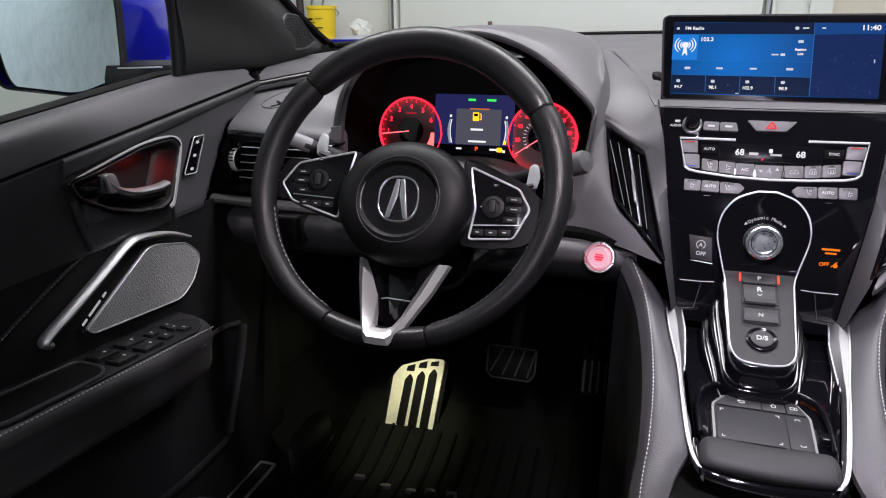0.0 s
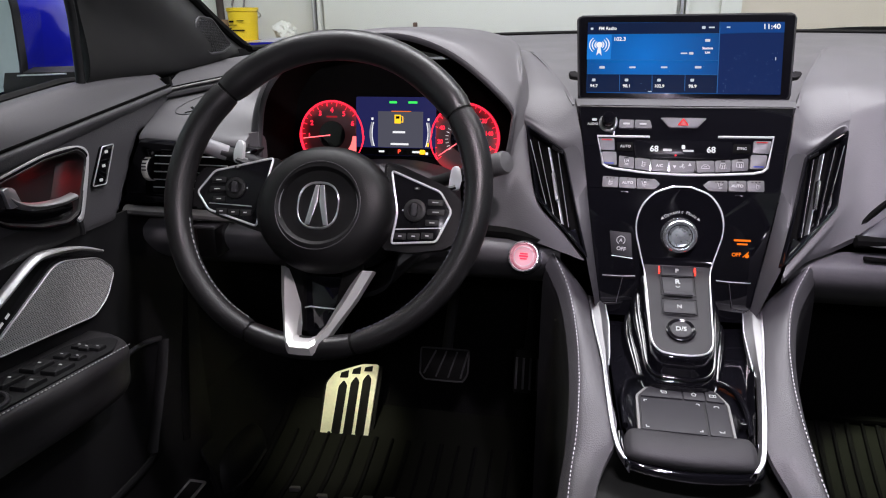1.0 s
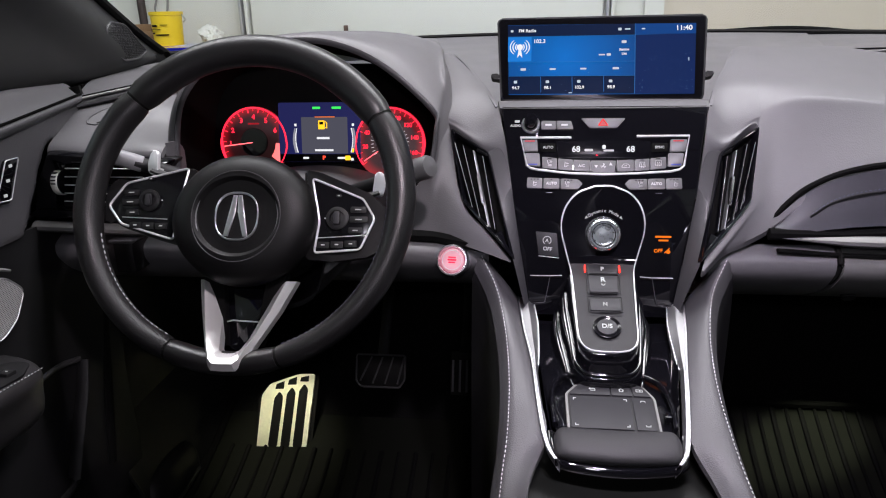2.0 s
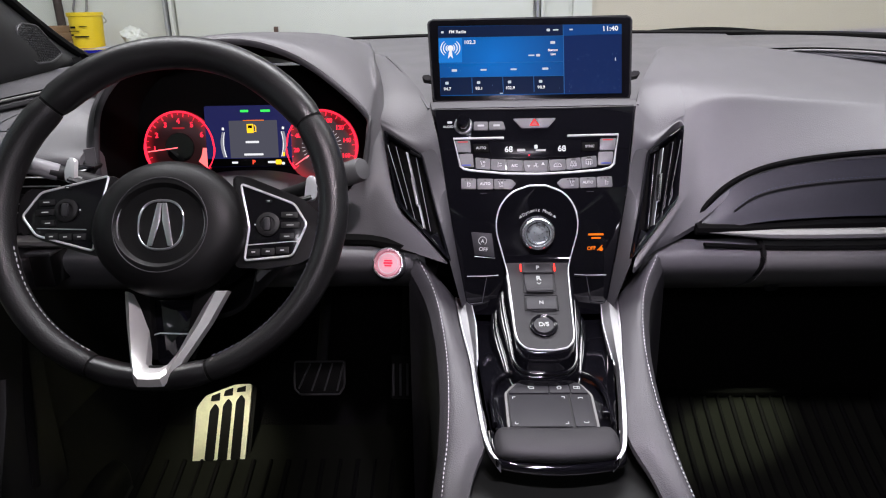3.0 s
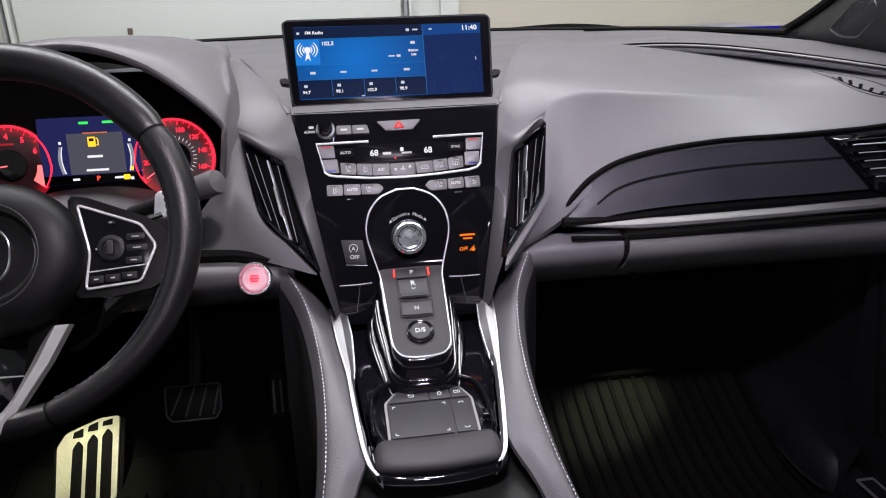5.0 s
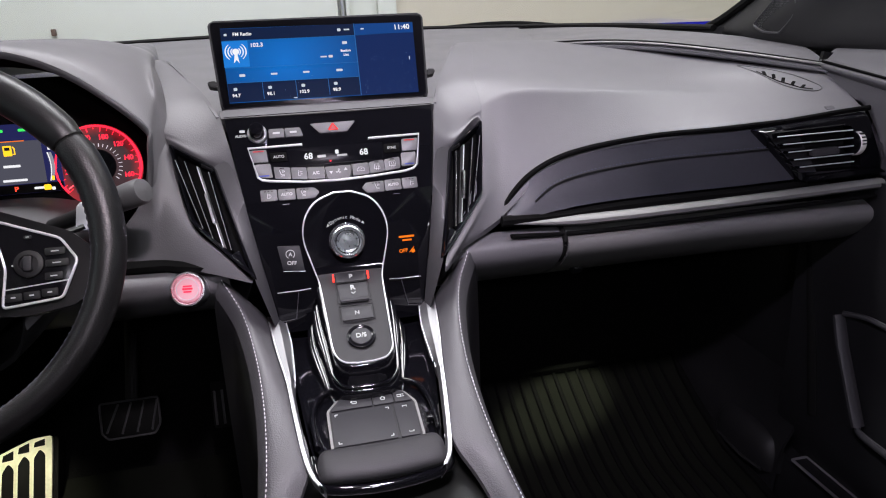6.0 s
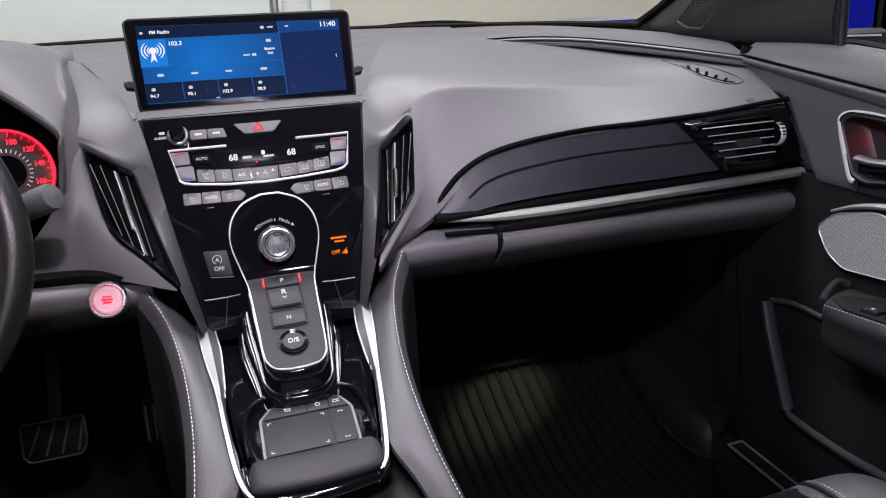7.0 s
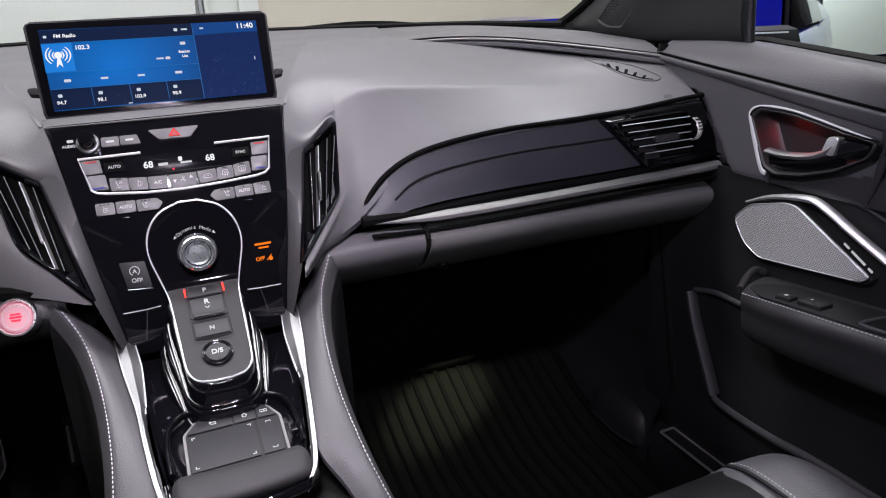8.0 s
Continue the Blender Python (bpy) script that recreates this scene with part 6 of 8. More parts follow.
part("rest_foot", sweep(spline([(-0.0640, 0.760, 0.944), (-0.0615, 0.742, 0.937), (-0.052, 0.7285, 0.932), (0, 0.7235, 0.929), (0.052, 0.7285, 0.932), (0.0605, 0.742, 0.937), (0.0625, 0.760, 0.944)], 40), 0.009, 0.011, sides=12), M_PIANO, console)

touch = thing("touchpad", "dark touchpad with satin frame and three keys on the console", "touchpad", "", "", (0, 0.8, 0.945))
TP = plane_pose((0, 0.780, 0.9445), (0, 0.06, 0.005))
o = rounded([(-0.0460, -0.012), (0.0450, -0.012), (0.0470, 0.0460), (0.0360, 0.0690), (-0.0330, 0.0690), (-0.0460, 0.0500)], 0.004)
part("frame", slab(o, TP, 0.008, 0.0015, 0.0), M_BAR, touch, "satin silver frame")
part("bed", slab([(x * 0.945, y * 0.955 + 0.0005) for x, y in o], TP, 0.004, 0.0005, 0.0008), M_BLACK, touch)
key([(-0.0420, -0.010), (0.0185, -0.010), (0.0200, 0.0430), (-0.0415, 0.0430)], TP, M_KEYDARK, touch, name="touch_plate", label="dark matt touch plate", lift=0.0022)
key([(0.0215, -0.010), (0.0405, -0.010), (0.0425, 0.0420), (0.0228, 0.0430)], TP, M_KEYDARK, touch, name="scroll_plate", label="dark matt scroll plate", lift=0.0022)
for sign, pts in (("back", [(-0.0415, 0.0460), (0.0010, 0.0460), (0.0010, 0.0630), (-0.0315, 0.0640)]), ("home", [(0.0022, 0.0460), (0.0235, 0.0460), (0.0230, 0.0640), (0.0022, 0.0630)]), ("card", [(0.0248, 0.0460), (0.0425, 0.0455), (0.0340, 0.0645), (0.0243, 0.0640)])):
    k = key(pts, TP, M_KEYDARK, touch, name="touch_key", lift=0.0026)
    icon(sign, TP, sum(p[0] for p in pts) / 4, 0.0550, 0.0036, M_WHITE, k, 0.0029, 0.0007)
for x, y, a in ((-0.0385, 0.0395, 0), (0.0165, 0.0395, -90), (0.0150, -0.0065, 180), (-0.0385, -0.0065, 90)):
    part("corner_mark", join(slab(rect(0, -0.0008, 0.0034, 0), TP @ pose(x, y, 0, 0, 0, a), 0.0003, 0, 0.0026), slab(rect(0, -0.0034, 0.0008, -0.0008), TP @ pose(x, y, 0, 0, 0, a), 0.0003, 0, 0.0026)), M_WHITE, touch, smooth=False)
for y, d in ((0.0370, -1), (-0.0050, 1)):
    part("scroll_mark", sweep([TP @ Vector((0.0325 + dx, y + d * dy, 0.0028)) for dx, dy in ((-0.0022, 0.002), (-0.0022, 0), (0.0022, 0), (0.0022, 0.002))], 0.0007), M_WHITE, touch)
part("side_key", slab(rect(0.0505, 0.010, 0.0585, 0.020, 0.002), TP, 0.006, 0.001, 0.004), M_PIANO, touch)

start = thing("start_button", "round engine start button with glowing red centre in a chrome ring", "button", "", "", (-0.179, 0.975, 1.049))
SB = plane_pose((-0.1785, 0.9575, 1.0510), (0, 0.45, 1), (1, -0.12, 0))
part("bezel", lathe([(0.0, -0.018), (0.0196, -0.018), (0.0196, 0.000), (0.0186, 0.0032), (0.0170, 0.0034), (0.0158, 0.0018), (0.0150, -0.003)], SB, 44), M_RING, start, "chrome ring")
part("cap", lathe([(0.0150, -0.004), (0.0146, 0.0005), (0.0128, 0.0020), (0.0, 0.0014)], SB, 40), glow("pale_red_cap", (0.8, 0.12, 0.18), 0.30, (0.46, 0.33, 0.36)), start, "pale red glowing cap")
part("cap_groove", sweep([SB @ Vector((0.0118 * math.cos(2 * math.pi * k / 40), 0.0118 * math.sin(2 * math.pi * k / 40), 0.0022)) for k in range(40)], 0.0007, closed=True), M_SATIN, start)
for x, y, w, h in ((0.0, 0.0034, 0.0095, 0.0017), (0.0, 0.0004, 0.0110, 0.0021), (0, -0.0028, 0.0085, 0.0017)):
    bars("start_mark", SB, x, y, w, h, M_RED, start, 0.0024)

# ---- infotainment screen ----
monitor = thing("infotainment_screen", "wide tilted screen with a lit blue radio page", "screen", "", "", (0, 1.09, 1.27))
SC = plane_pose((0, 1.0635, 1.231), (0, 0.053, 0.094))
part("housing", slab(rounded([(-0.1250, -0.003), (0.1235, -0.003), (0.1320, 0.1115), (-0.1320, 0.1115)], 0.007), SC, 0.016, 0.0025, 0.0), M_BLACK, monitor)
part("cover_glass", slab(rounded([(-0.1225, -0.0005), (0.1210, -0.0005), (0.1295, 0.1090), (-0.1295, 0.1090)], 0.005), SC, 0.003, 0.0005, 0.0008), material("dull_screen_glass", (0.003, 0.003, 0.004), 0.14, spec=0.05, stain=0.1), monitor)
M_SCREEN = bpy.data.materials.new("blue_screen_light")
M_SCREEN.use_nodes = True
nt = M_SCREEN.node_tree
geo = nt.nodes.new("ShaderNodeTexCoord")
dist = nt.nodes.new("ShaderNodeVectorMath")
dist.operation = "DISTANCE"
dist.inputs[1].default_value = SC @ Vector((-0.045, 0.055, 0))
ramp = nt.nodes.new("ShaderNodeValToRGB")
ramp.color_ramp.elements[0].color, ramp.color_ramp.elements[1].color = (0.0, 0.135, 0.52, 1), (0.0, 0.014, 0.075, 1)
ramp.color_ramp.elements[1].position = 0.95
nt.links.new(geo.outputs["Object"], dist.inputs[0])
mul = nt.nodes.new("ShaderNodeMath")
mul.operation = "MULTIPLY"
mul.inputs[1].default_value = 7.0
nt.links.new(dist.outputs["Value"], mul.inputs[0])
nt.links.new(mul.outputs[0], ramp.inputs[0])
sb = nt.nodes["Principled BSDF"]
sb.inputs["Base Color"].default_value, sb.inputs["Roughness"].default_value = (0.005, 0.005, 0.008, 1), 0.15
sb.inputs["Emission Strength"].default_value = 1.12
sb.inputs["Specular IOR Level"].default_value = 0.1
nt.links.new(ramp.outputs[0], sb.inputs["Emission Color"])
lit = part("lit_area", slab([(-0.1145, 0.0055), (0.1120, 0.0045), (0.1170, 0.0985), (-0.1175, 0.1005)], SC, 0.001, 0, 0.0014), M_SCREEN, monitor, "glowing blue display")
M_NAVY = glow("dark_navy_panel", (0.0005, 0.010, 0.050), 0.9)
M_MIDBLUE = glow("mid_blue_panel", (0.001, 0.055, 0.26), 0.9)
M_PAGE = glow("pale_page_print", (0.80, 0.88, 1.0), 0.72)
M_LINE = glow("thin_blue_line", (0.03, 0.18, 0.55), 0.8)
Z1 = 0.0017
part("header", slab([(-0.1173, 0.0845), (0.0420, 0.0840), (0.0435, 0.0990), (-0.1175, 0.1000)], SC, 0.0002, 0, Z1), M_NAVY, lit)
part("side_panel", slab([(0.0410, 0.0052), (0.1118, 0.0048), (0.1160, 0.0840), (0.0430, 0.0835)], SC, 0.0002, 0, Z1), glow("navy_side_panel", (0.0008, 0.017, 0.105), 0.9), lit)
part("side_header", slab([(0.0434, 0.0848), (0.1162, 0.0843), (0.1168, 0.0980), (0.0438, 0.0988)], SC, 0.0002, 0, Z1), M_MIDBLUE, lit)
part("preset_panel", slab([(-0.1144, 0.0060), (0.0400, 0.0055), (0.0408, 0.0290), (-0.1150, 0.0300)], SC, 0.0002, 0, Z1), M_NAVY, lit)
part("tile", slab([(-0.1165, 0.0500), (-0.0870, 0.0500), (-0.0870, 0.0835), (-0.1170, 0.0835)], SC, 0.0002, 0, Z1 + 0.0002), glow("bright_blue_tile", (0.01, 0.22, 0.75), 0.9), lit)
for a, b in (((-0.117, 0.0840), (0.0425, 0.0835)), ((-0.116, 0.0490), (0.0415, 0.0480)), ((-0.115, 0.0300), (0.0408, 0.0290)), ((0.0425, 0.099), (0.0405, 0.005)), ((-0.0750, 0.029), (-0.0745, 0.008)), ((-0.0360, 0.029), (-0.0355, 0.008)), ((0.0030, 0.029), (0.0030, 0.008))):
    part("page_line", sweep([SC @ Vector((*a, Z1 + 0.0004)), SC @ Vector((*b, Z1 + 0.0004))], 0.0006, 0.0003, sides=4), M_LINE, lit)
for k in range(3):
    for s in (-1, 1):
        r = 0.0055 + 0.0033 * k
        part("radio_wave", sweep([SC @ Vector((-0.1018 + s * r * math.cos(radians(a)), 0.0695 + r * math.sin(radians(a)), Z1 + 0.0006)) for a in range(-50, 51, 10)], 0.0014, 0.0004, sides=4), M_WHITE, lit)
part("radio_symbol", slab(disc(0.0040, 20, -0.1018, 0.0695), SC, 0.0003, 0, Z1 + 0.0006), M_WHITE, lit)
part("radio_symbol", slab([(-0.1035, 0.0655), (-0.1000, 0.0655), (-0.0985, 0.0550), (-0.1018, 0.0590), (-0.1050, 0.0550)], SC, 0.0003, 0, Z1 + 0.0006), M_WHITE, lit)
for word, x, y, size in (("FM Radio", -0.0925, 0.0918, 0.0058), ("102.3", -0.0770, 0.0770, 0.0070), ("11:40", 0.1020, 0.0918, 0.0092), ("Station", 0.0285, 0.0640, 0.0044), ("List", 0.0285, 0.0585, 0.0044), ("94.7", -0.1060, 0.0140, 0.0055), ("98.1", -0.0660, 0.0140, 0.0055), ("102.9", -0.0270, 0.0140, 0.0055), ("98.9", 0.0120, 0.0140, 0.0055)):
    lettering("screen_word", word, move(SC, x, y, Z1 + 0.0005), size, M_WHITE, lit, depth=0.0002)
for x, y, w, h in ((-0.1120, 0.0918, 0.004, 0.004), (0.0235, 0.0918, 0.005, 0.005), (0.0330, 0.0918, 0.008, 0.0025), (0.0525, 0.0918, 0.005, 0.0024), (0.0285, 0.0745, 0.007, 0.005), (0.0010, 0.0575, 0.009, 0.0024), (0.0095, 0.0575, 0.006, 0.0045), (-0.0970, 0.0390, 0.008, 0.0045), (-0.0600, 0.0390, 0.009, 0.0030), (-0.0220, 0.0390, 0.009, 0.0030), (0.0180, 0.0390, 0.009, 0.0040), (-0.1065, 0.0220, 0.005, 0.005), (-0.0665, 0.0220, 0.005, 0.005), (-0.0275, 0.0220, 0.005, 0.005), (0.0115, 0.0220, 0.005, 0.005), (-0.0380, 0.0070, 0.005, 0.0015), (0.1065, 0.0500, 0.0012, 0.0060)):
    bars("screen_mark", SC, x, y, w * 0.85, h * 0.72, M_PAGE, lit, Z1 + 0.0006)
rng = random.Random(4)
star = bmesh.new()
for k in range(70):
    x, y = rng.uniform(0.046, 0.110), 0.008 + 0.052 * rng.random() ** 1.4
    if rng.random() < 0.3:
        x, y = rng.uniform(-0.11, 0.035), rng.uniform(0.008, 0.046)
    r = rng.uniform(0.00018, 0.0004)
    star.faces.new([star.verts.new(SC @ Vector((x + dx * r, y + dy * r, Z1 + 0.0007))) for dx, dy in ((1, 0), (0, 1), (-1, 0), (0, -1))])
tagged(part("star_dots", star, glow("pale_blue_dots", (0.3, 0.55, 0.9), 0.7), lit, smooth=False), kind="stuff")
for s in (-1, 1):
    part("bracket", slab(rounded([(s * 0.126, 0.029), (s * 0.137, 0.031), (s * 0.139, 0.037), (s * 0.128, 0.038)][::s], 0.002), SC, 0.010, 0.002, -0.006), M_BLACK, monitor)
part("screen_shelf", loft([[(-0.128, 1.0640, 1.2285), (0, 1.0655, 1.2290), (0.128, 1.0640, 1.2285)], [(-0.127, 1.0520, 1.2295), (0, 1.0530, 1.2295), (0.127, 1.0520, 1.2295)], [(-0.1245, 1.0370, 1.2230), (0, 1.0360, 1.2225), (0.1245, 1.0370, 1.2230)]], 8, 16, 0.01, push=(0, 0.6, -1)), M_SHELF, dash, "charcoal shelf below the screen")


# ---- air vents beside the stack ----
VENT_UP, VENT_N = Vector((0.416, 0.620, 0.665)), Vector((0.215, -0.778, 0.590))
for s in (-1, 1):
    inner_l = [(0.1225, 1.042, 1.229), (0.1205, 1.030, 1.210), (0.1170, 1.013, 1.184), (0.1085, 0.986, 1.136), (0.0970, 0.970, 1.066), (0.0840, 0.955, 0.992)]
    outer_l = [(0.150, 1.062, 1.221), (0.189, 1.055, 1.199), (0.138, 1.020, 1.172), (0.1205, 0.974, 1.118), (0.1035, 0.926, 1.061), (0.0885, 0.945, 0.990)]
    bm = bmesh.new()
    grid_faces(bm, [[Vector((s * (a[0] + (b[0] - a[0]) * k / 6), a[1] + (b[1] - a[1]) * k / 6, a[2] + (b[2] - a[2]) * k / 6)) for k in range(7)] for a, b in zip(inner_l[2:], outer_l[2:])])
    bmesh.ops.subdivide_edges(bm, edges=list(bm.edges), cuts=2, use_grid_fill=True)
    grid_faces(bm, [[Vector((s * a[0], a[1], a[2])) for a in outer_l[3:]], [Vector((s * a[0], a[1] + 0.03, a[2] - 0.005)) for a in outer_l[3:]]])
    part("vent_surround", bm, M_SPEAR, dash, "soft surround in a tone darkened for shade", angle=30)
    vent = thing("air_vent", "angular gloss black air vent with upright slats", "air vent", "centre air vents", "", (s * 0.145, 0.98, 1.13))
    up, nn = Vector((s * VENT_UP.x, VENT_UP.y, VENT_UP.z)), Vector((s * VENT_N.x, VENT_N.y, VENT_N.z))
    VM = plane_pose((s * 0.103, 0.928, 1.063), up, up.cross(nn))
    f = lambda q: [(s * x, y) for x, y in q][::s]
    ring = rounded(f([(0.0000, -0.001), (0.0262, 0.0980), (0.0005, 0.2000), (-0.0292, 0.1411)]), 0.006)
    cx, cy = -0.0006 * s, 0.110
    part("well", slab(ring, VM, 0.004, 0.0005, -0.006), M_GAP, vent)
    inner = [(cx + (x - cx) * 0.80, cy + (y - cy) * 0.86) for x, y in ring]
    bm = bmesh.new()
    grid_faces(bm, [[VM @ Vector((x, y, z)) for x, y in o] for o, z in ((ring, -0.004), (ring, 0.0040), ([(cx + (x - cx) * 0.97, cy + (y - cy) * 0.985) for x, y in ring], 0.0066), ([(cx + (x - cx) * 0.92, cy + (y - cy) * 0.95) for x, y in ring], 0.0070), ([(cx + (x - cx) * 0.87, cy + (y - cy) * 0.91) for x, y in ring], 0.0050), (inner, 0.0010), (inner, -0.006))], close_v=True)
    part("bezel", bm, M_PIANO, vent, "gloss black bezel")
    for x0, y0, x1, y1, mat in ((-0.0200, 0.140, 0.0045, 0.044, M_PIANO), (-0.0125, 0.154, 0.0100, 0.052, M_CHROME), (-0.0040, 0.168, 0.0150, 0.066, M_PIANO), (0.0040, 0.176, 0.0180, 0.084, M_PIANO)):
        slat = part("slat", sweep([VM @ Vector((s * x0, y0, 0.0000)), VM @ Vector((s * x1, y1, 0.0000))], 0.0026 if mat is M_PIANO else 0.0024, 0.010, sides=8, up=nn), mat, vent, "bright centre slat" if mat is M_CHROME else "")
        if mat is M_PIANO:
            part("slat_edge", sweep([VM @ Vector((s * x0, y0, 0.0048)), VM @ Vector((s * x1, y1, 0.0048))], 0.0010, 0.0010, sides=6, up=nn), M_GUN, slat, "grey slat edge")
    part("tab", slab(rounded([(s * 0.0042 - 0.0015, 0.082), (s * 0.0042 + 0.0019, 0.082), (s * -0.0048 + 0.0019, 0.118), (s * -0.0048 - 0.0015, 0.118)], 0.0006), VM, 0.006, 0.0008, 0.0070), M_RING, vent, "bright slider tab")
    part("foot_panel", slab(rounded(f([(0.0015, 0.008), (0.0105, 0.040), (-0.0020, 0.040)]), 0.002), VM, 0.003, 0.0008, 0.0022), M_PIANO, vent)

# ---- end vents ----
for s in (-1, 1):
    vent = thing("end_air_vent", "gloss black end air vent with thumb wheel", "air vent", "end air vents", "", (s * 0.63, 0.96, 1.14))
    EV = plane_pose((0, 0.966, 0), (0, 0.04, 1))
    EV.translation = Vector((0, 0.966 - 0.04 * 1.14, 0))
    f = lambda q: [(s * x, y) for x, y in q][::s]
    ring = rounded(f([(0.594, 1.098), (0.722, 1.094), (0.716, 1.130), (0.690, 1.184), (0.527, 1.172)]), 0.006)
    part("well", slab(ring, EV, 0.02, 0.001, -0.016), M_BLACK, vent)
    bm = bmesh.new()
    cxs = (s * 0.625, 1.138)
    body = [(cxs[0] + (x - cxs[0]) * 0.96, cxs[1] + (y - cxs[1]) * 0.92) for x, y in ring]
    hole = [(cxs[0] - s * 0.006 + (x - cxs[0]) * 0.74, cxs[1] + (y - cxs[1]) * 0.66) for x, y in ring]
    grid_faces(bm, [[EV @ Vector((x, y, z)) for x, y in o] for o, z in ((ring, -0.016), (ring, -0.002), (body, 0.004), (hole, 0.0), (hole, -0.016))], close_v=True)
    part("bezel", bm, M_PIANO, vent, "gloss black bezel")
    for k in range(5):
        z = 1.1615 - k * 0.0105
        xl, xr = 0.552 + k * 0.0095, 0.664 + k * 0.0020
        part("slat", sweep([EV @ Vector((s * xl, z, 0.0005)), EV @ Vector((s * xr, z + 0.0005, 0.0005))], 0.004, 0.011, sides=8, up=(0, -1, 0.15)), M_PIANO, vent)
        part("slat_edge", sweep([EV @ Vector((s * xl, z + 0.0012, 0.0068)), EV @ Vector((s * xr, z + 0.0017, 0.0068))], 0.0018, 0.0016), M_TRIM, vent, "bright slat edge")
    part("tab", slab(rounded(f([(0.606, 1.1335), (0.646, 1.1345), (0.644, 1.1435), (0.604, 1.1425)]), 0.002), EV, 0.008, 0.002, 0.0095), M_DARK, vent)
    wm = EV @ pose(s * 0.6790, 1.144, -0.003, 0, 90, 0)
    tw = part("thumb_wheel", lathe([(0.0150, -0.005), (0.0165, -0.003), (0.0165, 0.003), (0.0150, 0.005)], wm, 36), material("pale_wheel_metal", (0.80, 0.79, 0.72), 0.35, metal=0.3), vent, "bright ribbed thumb wheel")
    part("wheel_cap", lathe([(0.0, -0.0058), (0.0148, -0.0058), (0.0154, -0.0052), (0.0154, 0.0052), (0.0148, 0.0058), (0.0, 0.0058)], wm, 36), M_BEZEL, tw, "black wheel cheek")
    for k in range(-3, 4):
        part("wheel_mark", box(s * 0.6790 - 0.0032, 0.9525 + k * k * 0.0006, 1.1435 + k * 0.0042, s * 0.6790 + 0.0032, 0.9560 + k * k * 0.0006, 1.1452 + k * 0.0042), M_BLACK, tw)
    part("lower_blade", slab(rounded(f([(0.600, 1.099), (0.725, 1.103), (0.712, 1.110), (0.604, 1.107)]), 0.002), EV, 0.010, 0.002, 0.008), M_PIANO, vent)

# defroster grille in the pad by the door, and a faint emblem on the pad
bpy.context.view_layer.update()


def drape(pad, x, y, lift):
    """A place on a pad's upper side, a little above it."""
    ok, at, n, _ = pad.ray_cast(Vector((x, y, 1.5)), Vector((0, 0, -1)))
    return (at if ok else Vector((x, y, 1.21))) + Vector((0, 0, lift))


for s, pad in ((-1, left_pad), (1, right_pad)):
    grille = thing("demister_grille", "slim dark demister grille in the dashboard corner", "grille", "demister grilles", "", (s * 0.655, 1.12, 1.22))
    rim_o = [(0.600, 1.122), (0.640, 1.092), (0.676, 1.044), (0.660, 1.034), (0.632, 1.054), (0.610, 1.094)]
    part("rim", sweep([drape(pad, q.x, q.y, 0.0004) for q in spline([(s * x, y, 0) for x, y in rim_o], 40, True)], 0.0022, 0.0016, closed=True), M_DARK, grille)
    for k in range(5):
        u = (k + 0.6) / 5.2
        a, b = Vector((s * 0.618, 1.106)).lerp(Vector((s * 0.668, 1.046)), u), Vector((s * 0.614, 1.090)).lerp(Vector((s * 0.654, 1.040)), u)
        a = a.lerp(b, 0.40)
        part("slot", sweep([drape(pad, a.x, a.y, 0.0002), drape(pad, b.x, b.y, 0.0002)], 0.0055, 0.0014, sides=6), M_GAP, grille)
    part("slot_edge", sweep([drape(pad, s * x, y, 0.0003) for x, y in ((0.612, 1.096), (0.628, 1.068), (0.648, 1.046), (0.662, 1.038))], 0.003, 0.0014), M_GAP, grille)
e = drape(right_pad, 0.655, 0.995, 0.0)
bars("pad_emblem", plane_pose(e, (0, 1, 0.52)), 0, 0, 0.014, 0.008, M_DOORPAD, dash, 0.0005)

# stitched seam of the suede strip
SEAM = [(0.234, 0.9785, 1.1045), (0.262, 0.983, 1.122), (0.310, 0.9855, 1.1325), (0.400, 0.9845, 1.1400), (0.500, 0.9765, 1.1430), (0.598, 0.9705, 1.1450)]
part("strip_seam", sweep(spline(SEAM, 40), 0.0018, 0.003), M_BLACK, dash)
stitch_run(spline([(x, y - 0.001, z + 0.004) for x, y, z in SEAM], 60), 0.0048, 0.0006, material("grey_blue_thread", (0.05, 0.052, 0.085), 0.8), dash, (0, -0.001, 0))
part("lid_gap", sweep(spline([(0.269, 0.979, 1.067), (0.269, 0.964, 1.056), (0.269, 0.970, 1.036), (0.269, 0.985, 1.022)], 14), 0.006, 0.006), M_RUBBER, dash)


